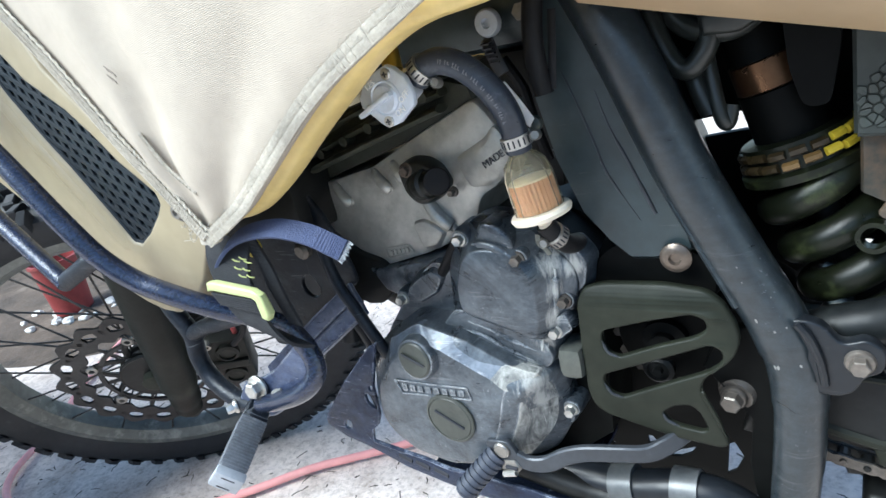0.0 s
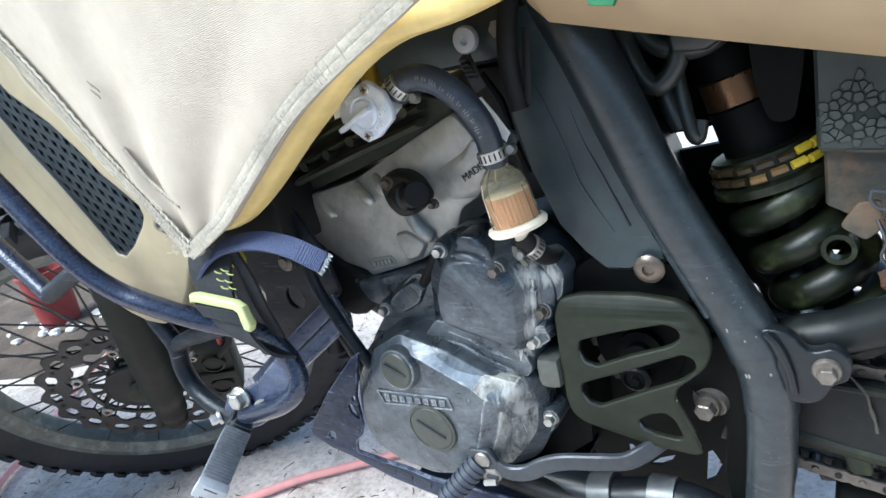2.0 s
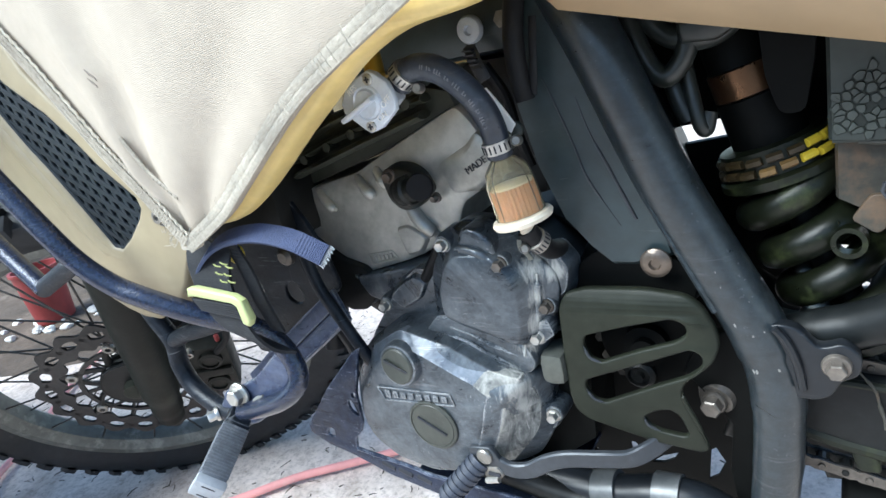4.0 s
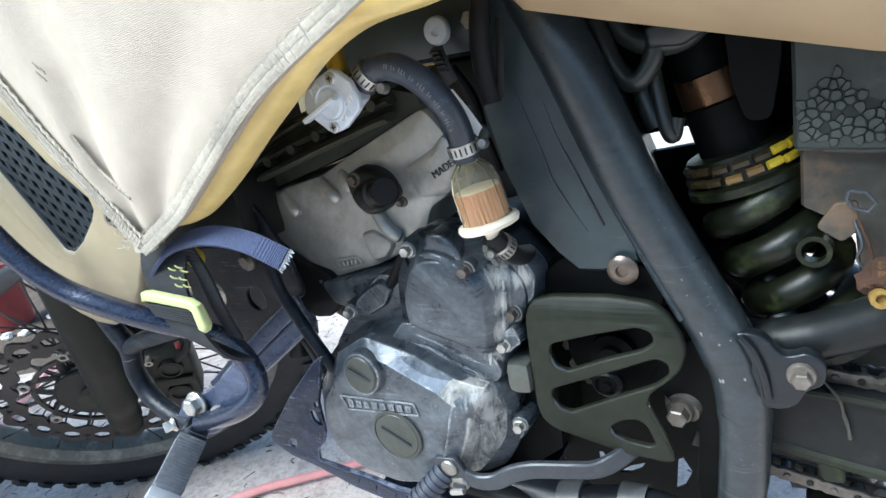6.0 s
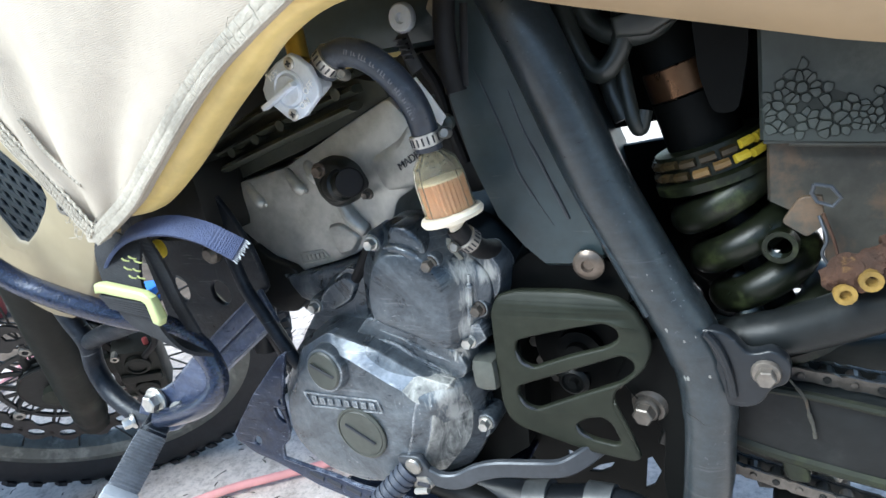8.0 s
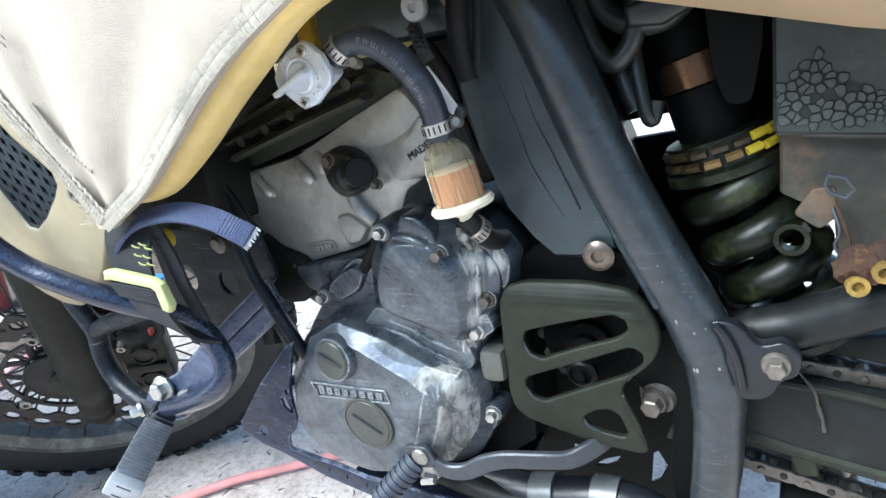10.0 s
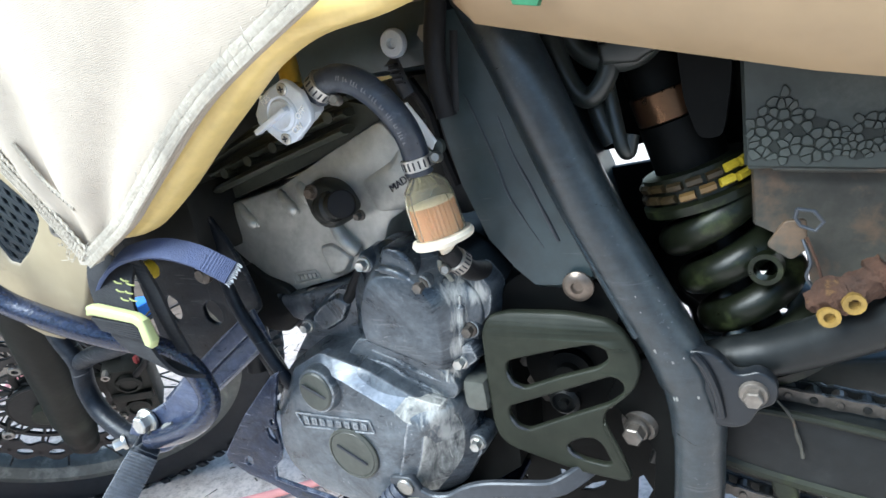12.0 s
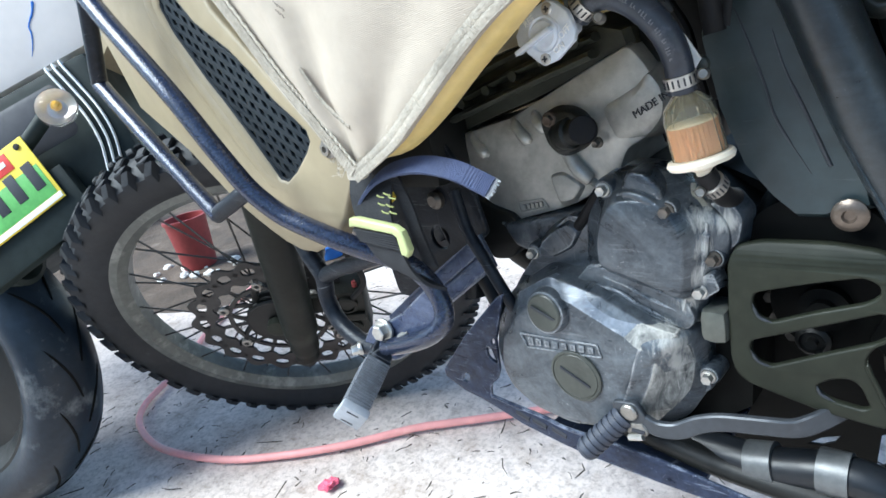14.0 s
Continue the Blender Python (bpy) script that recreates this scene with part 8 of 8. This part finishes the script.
# ---- hose, litter and things on the floor ----
def floor_things():
    pts = [(-1.75, 0.62), (-1.50, 0.20), (-1.30, -0.02), (-1.262, -0.085), (-1.205, -0.165), (-1.118, -0.214), (-0.971, -0.228), (-0.810, -0.185), (-0.697, -0.117), (-0.600, -0.037), (-0.510, 0.060), (-0.455, 0.104), (-0.395, 0.150), (-0.22, 0.29), (0.10, 0.56), (0.6, 0.85)]
    tagged(link("garden_hose", tube([(x, y, 0.009) for x, y in pts], 0.0074, 14, 10), PINK), "faded pink plastic garden hose on the floor", "hose")
    tagged(link("drain_tube", tube([(-0.67, 0.21, 0.010), (-0.645, 0.29, 0.010), (-0.615, 0.391, 0.010), (-0.56, 0.55, 0.010)], 0.010, 10), RUBBER), "thin grey corrugated tube on the floor", "tube")
    bm = bmesh.new()
    bmesh.ops.create_icosphere(bm, subdivisions=3, radius=0.014)
    for v in bm.verts:
        v.co *= 1 + 0.9 * noise.noise(v.co * 130)
        v.co.z = max(-0.001, v.co.z * 0.5 + 0.003)
        v.co += Vector((-0.546, -0.117, 0.0))
    tagged(link("crumpled_wrapper", bm, WRAPPER, smooth=False), "crumpled pink-red wrapper on the floor", "wrapper")
    # red and blue things behind the wheel
    bm = lathe((-2.12, 0.46, 0.004), (0, 0, 1), [(0.055, 0), (0.065, 0.01), (0.080, 0.20), (0.086, 0.20), (0.086, 0.212), (0.076, 0.212), (0.06, 0.02), (0, 0.02)], 32)
    tagged(link("red_bucket", bm, REDCLOTH), "red plastic bucket on the floor", "bucket")
    bm = bmesh.new()
    box((-3.9, 0.1, 0), (-3.3, 0.7, 0.28), 0.03, bm)
    tagged(link("red_crate", bm, REDCLOTH), "dull red plastic crate on the floor", "crate")
    bm = lathe((-1.56, 0.69, 0), (0, 0, 1), [(0.045, 0), (0.05, 0.004), (0.055, 0.045), (0.060, 0.048), (0.058, 0.052), (0, 0.055)], 24)
    tagged(link("blue_tub", bm, BLUE), "small blue plastic tub on the floor", "tub")
    # bare soil beyond the concrete, seen through the wheel
    rng = random.Random(9)
    bm = bmesh.new()
    rows = []
    for i in range(25):
        row = []
        for k in range(49):
            t, r = 2 * math.pi * k / 48, i / 24
            edge = 1 + 0.22 * noise.noise(Vector((math.cos(t) * 2, math.sin(t) * 2, 5.0)))
            p = Vector((-2.75 + 1.75 * r * edge * math.cos(t), 0.95 + 1.05 * r * edge * math.sin(t), 0))
            p.z = 0.004 + (0.022 + 0.016 * noise.noise(p * 9)) * (1 - r ** 2) - 0.012 * r
            row.append(bm.verts.new(p))
        rows.append(row)
    for a, b in zip(rows, rows[1:]):
        for k in range(48):
            bm.faces.new((a[k], a[k + 1], b[k + 1], b[k]))
    tagged(link("soil_patch", bm, SOIL), "patch of brown bare soil on the yard floor", "soil", kind="stuff")
    chunk = None
    for k in range(16):
        x, y = -2.06 + rng.gauss(0, 0.10), 0.40 + rng.gauss(0, 0.07)
        if chunk is None:
            bm = bmesh.new()
            bmesh.ops.create_icosphere(bm, subdivisions=2, radius=0.022)
            for v in bm.verts:
                v.co *= 1 + 0.45 * noise.noise(v.co * 60)
                v.co.z *= 0.7
            chunk = link("plaster_chunk", bm, RUBBLE, smooth=False)
            tagged(chunk, "broken pale plaster chunk on the soil", "rubble", "plaster rubble behind the wheel")
            chunk.location = (x, y, 0.012)
        else:
            k2 = rng.uniform(0.4, 1.2)
            copy_thing(chunk, Matrix.Translation((x, y, 0.012)) @ Matrix.Rotation(rng.uniform(0, 6.28), 4, "Z") @ Matrix.Scale(k2, 4))
    # dry litter
    rng = random.Random(4)
    bm = bmesh.new()
    for k in range(1500):
        x, y = rng.uniform(-1.5, 0.6), rng.uniform(-0.5, 1.2)
        t, l = rng.uniform(0, 6.283), rng.uniform(0.004, 0.026) * (2.2 if k % 9 == 0 else 1)
        bend = rng.uniform(-0.6, 0.6)
        p0 = Vector((x, y, 0.001))
        p1 = p0 + Vector((math.cos(t), math.sin(t), 0.1)) * l * 0.5
        p2 = p1 + Vector((math.cos(t + bend), math.sin(t + bend), -0.05)) * l * 0.5
        w = Vector((-math.sin(t), math.cos(t), 0)) * rng.uniform(0.0003, 0.0012)
        v = [bm.verts.new(q) for q in (p0 - w, p1 - w, p2, p1 + w, p0 + w)]
        bm.faces.new(v)
        u = [bm.verts.new(q.co + Vector((0, 0, 0.0012))) for q in v]
        bm.faces.new(u)
        for i in range(5):
            bm.faces.new((v[i], v[(i + 1) % 5], u[(i + 1) % 5], u[i]))
    tagged(link("dry_litter", bm, TWIG, smooth=False), "scattered dry twigs and leaf bits on the concrete", "litter", kind="stuff")


floor_things()
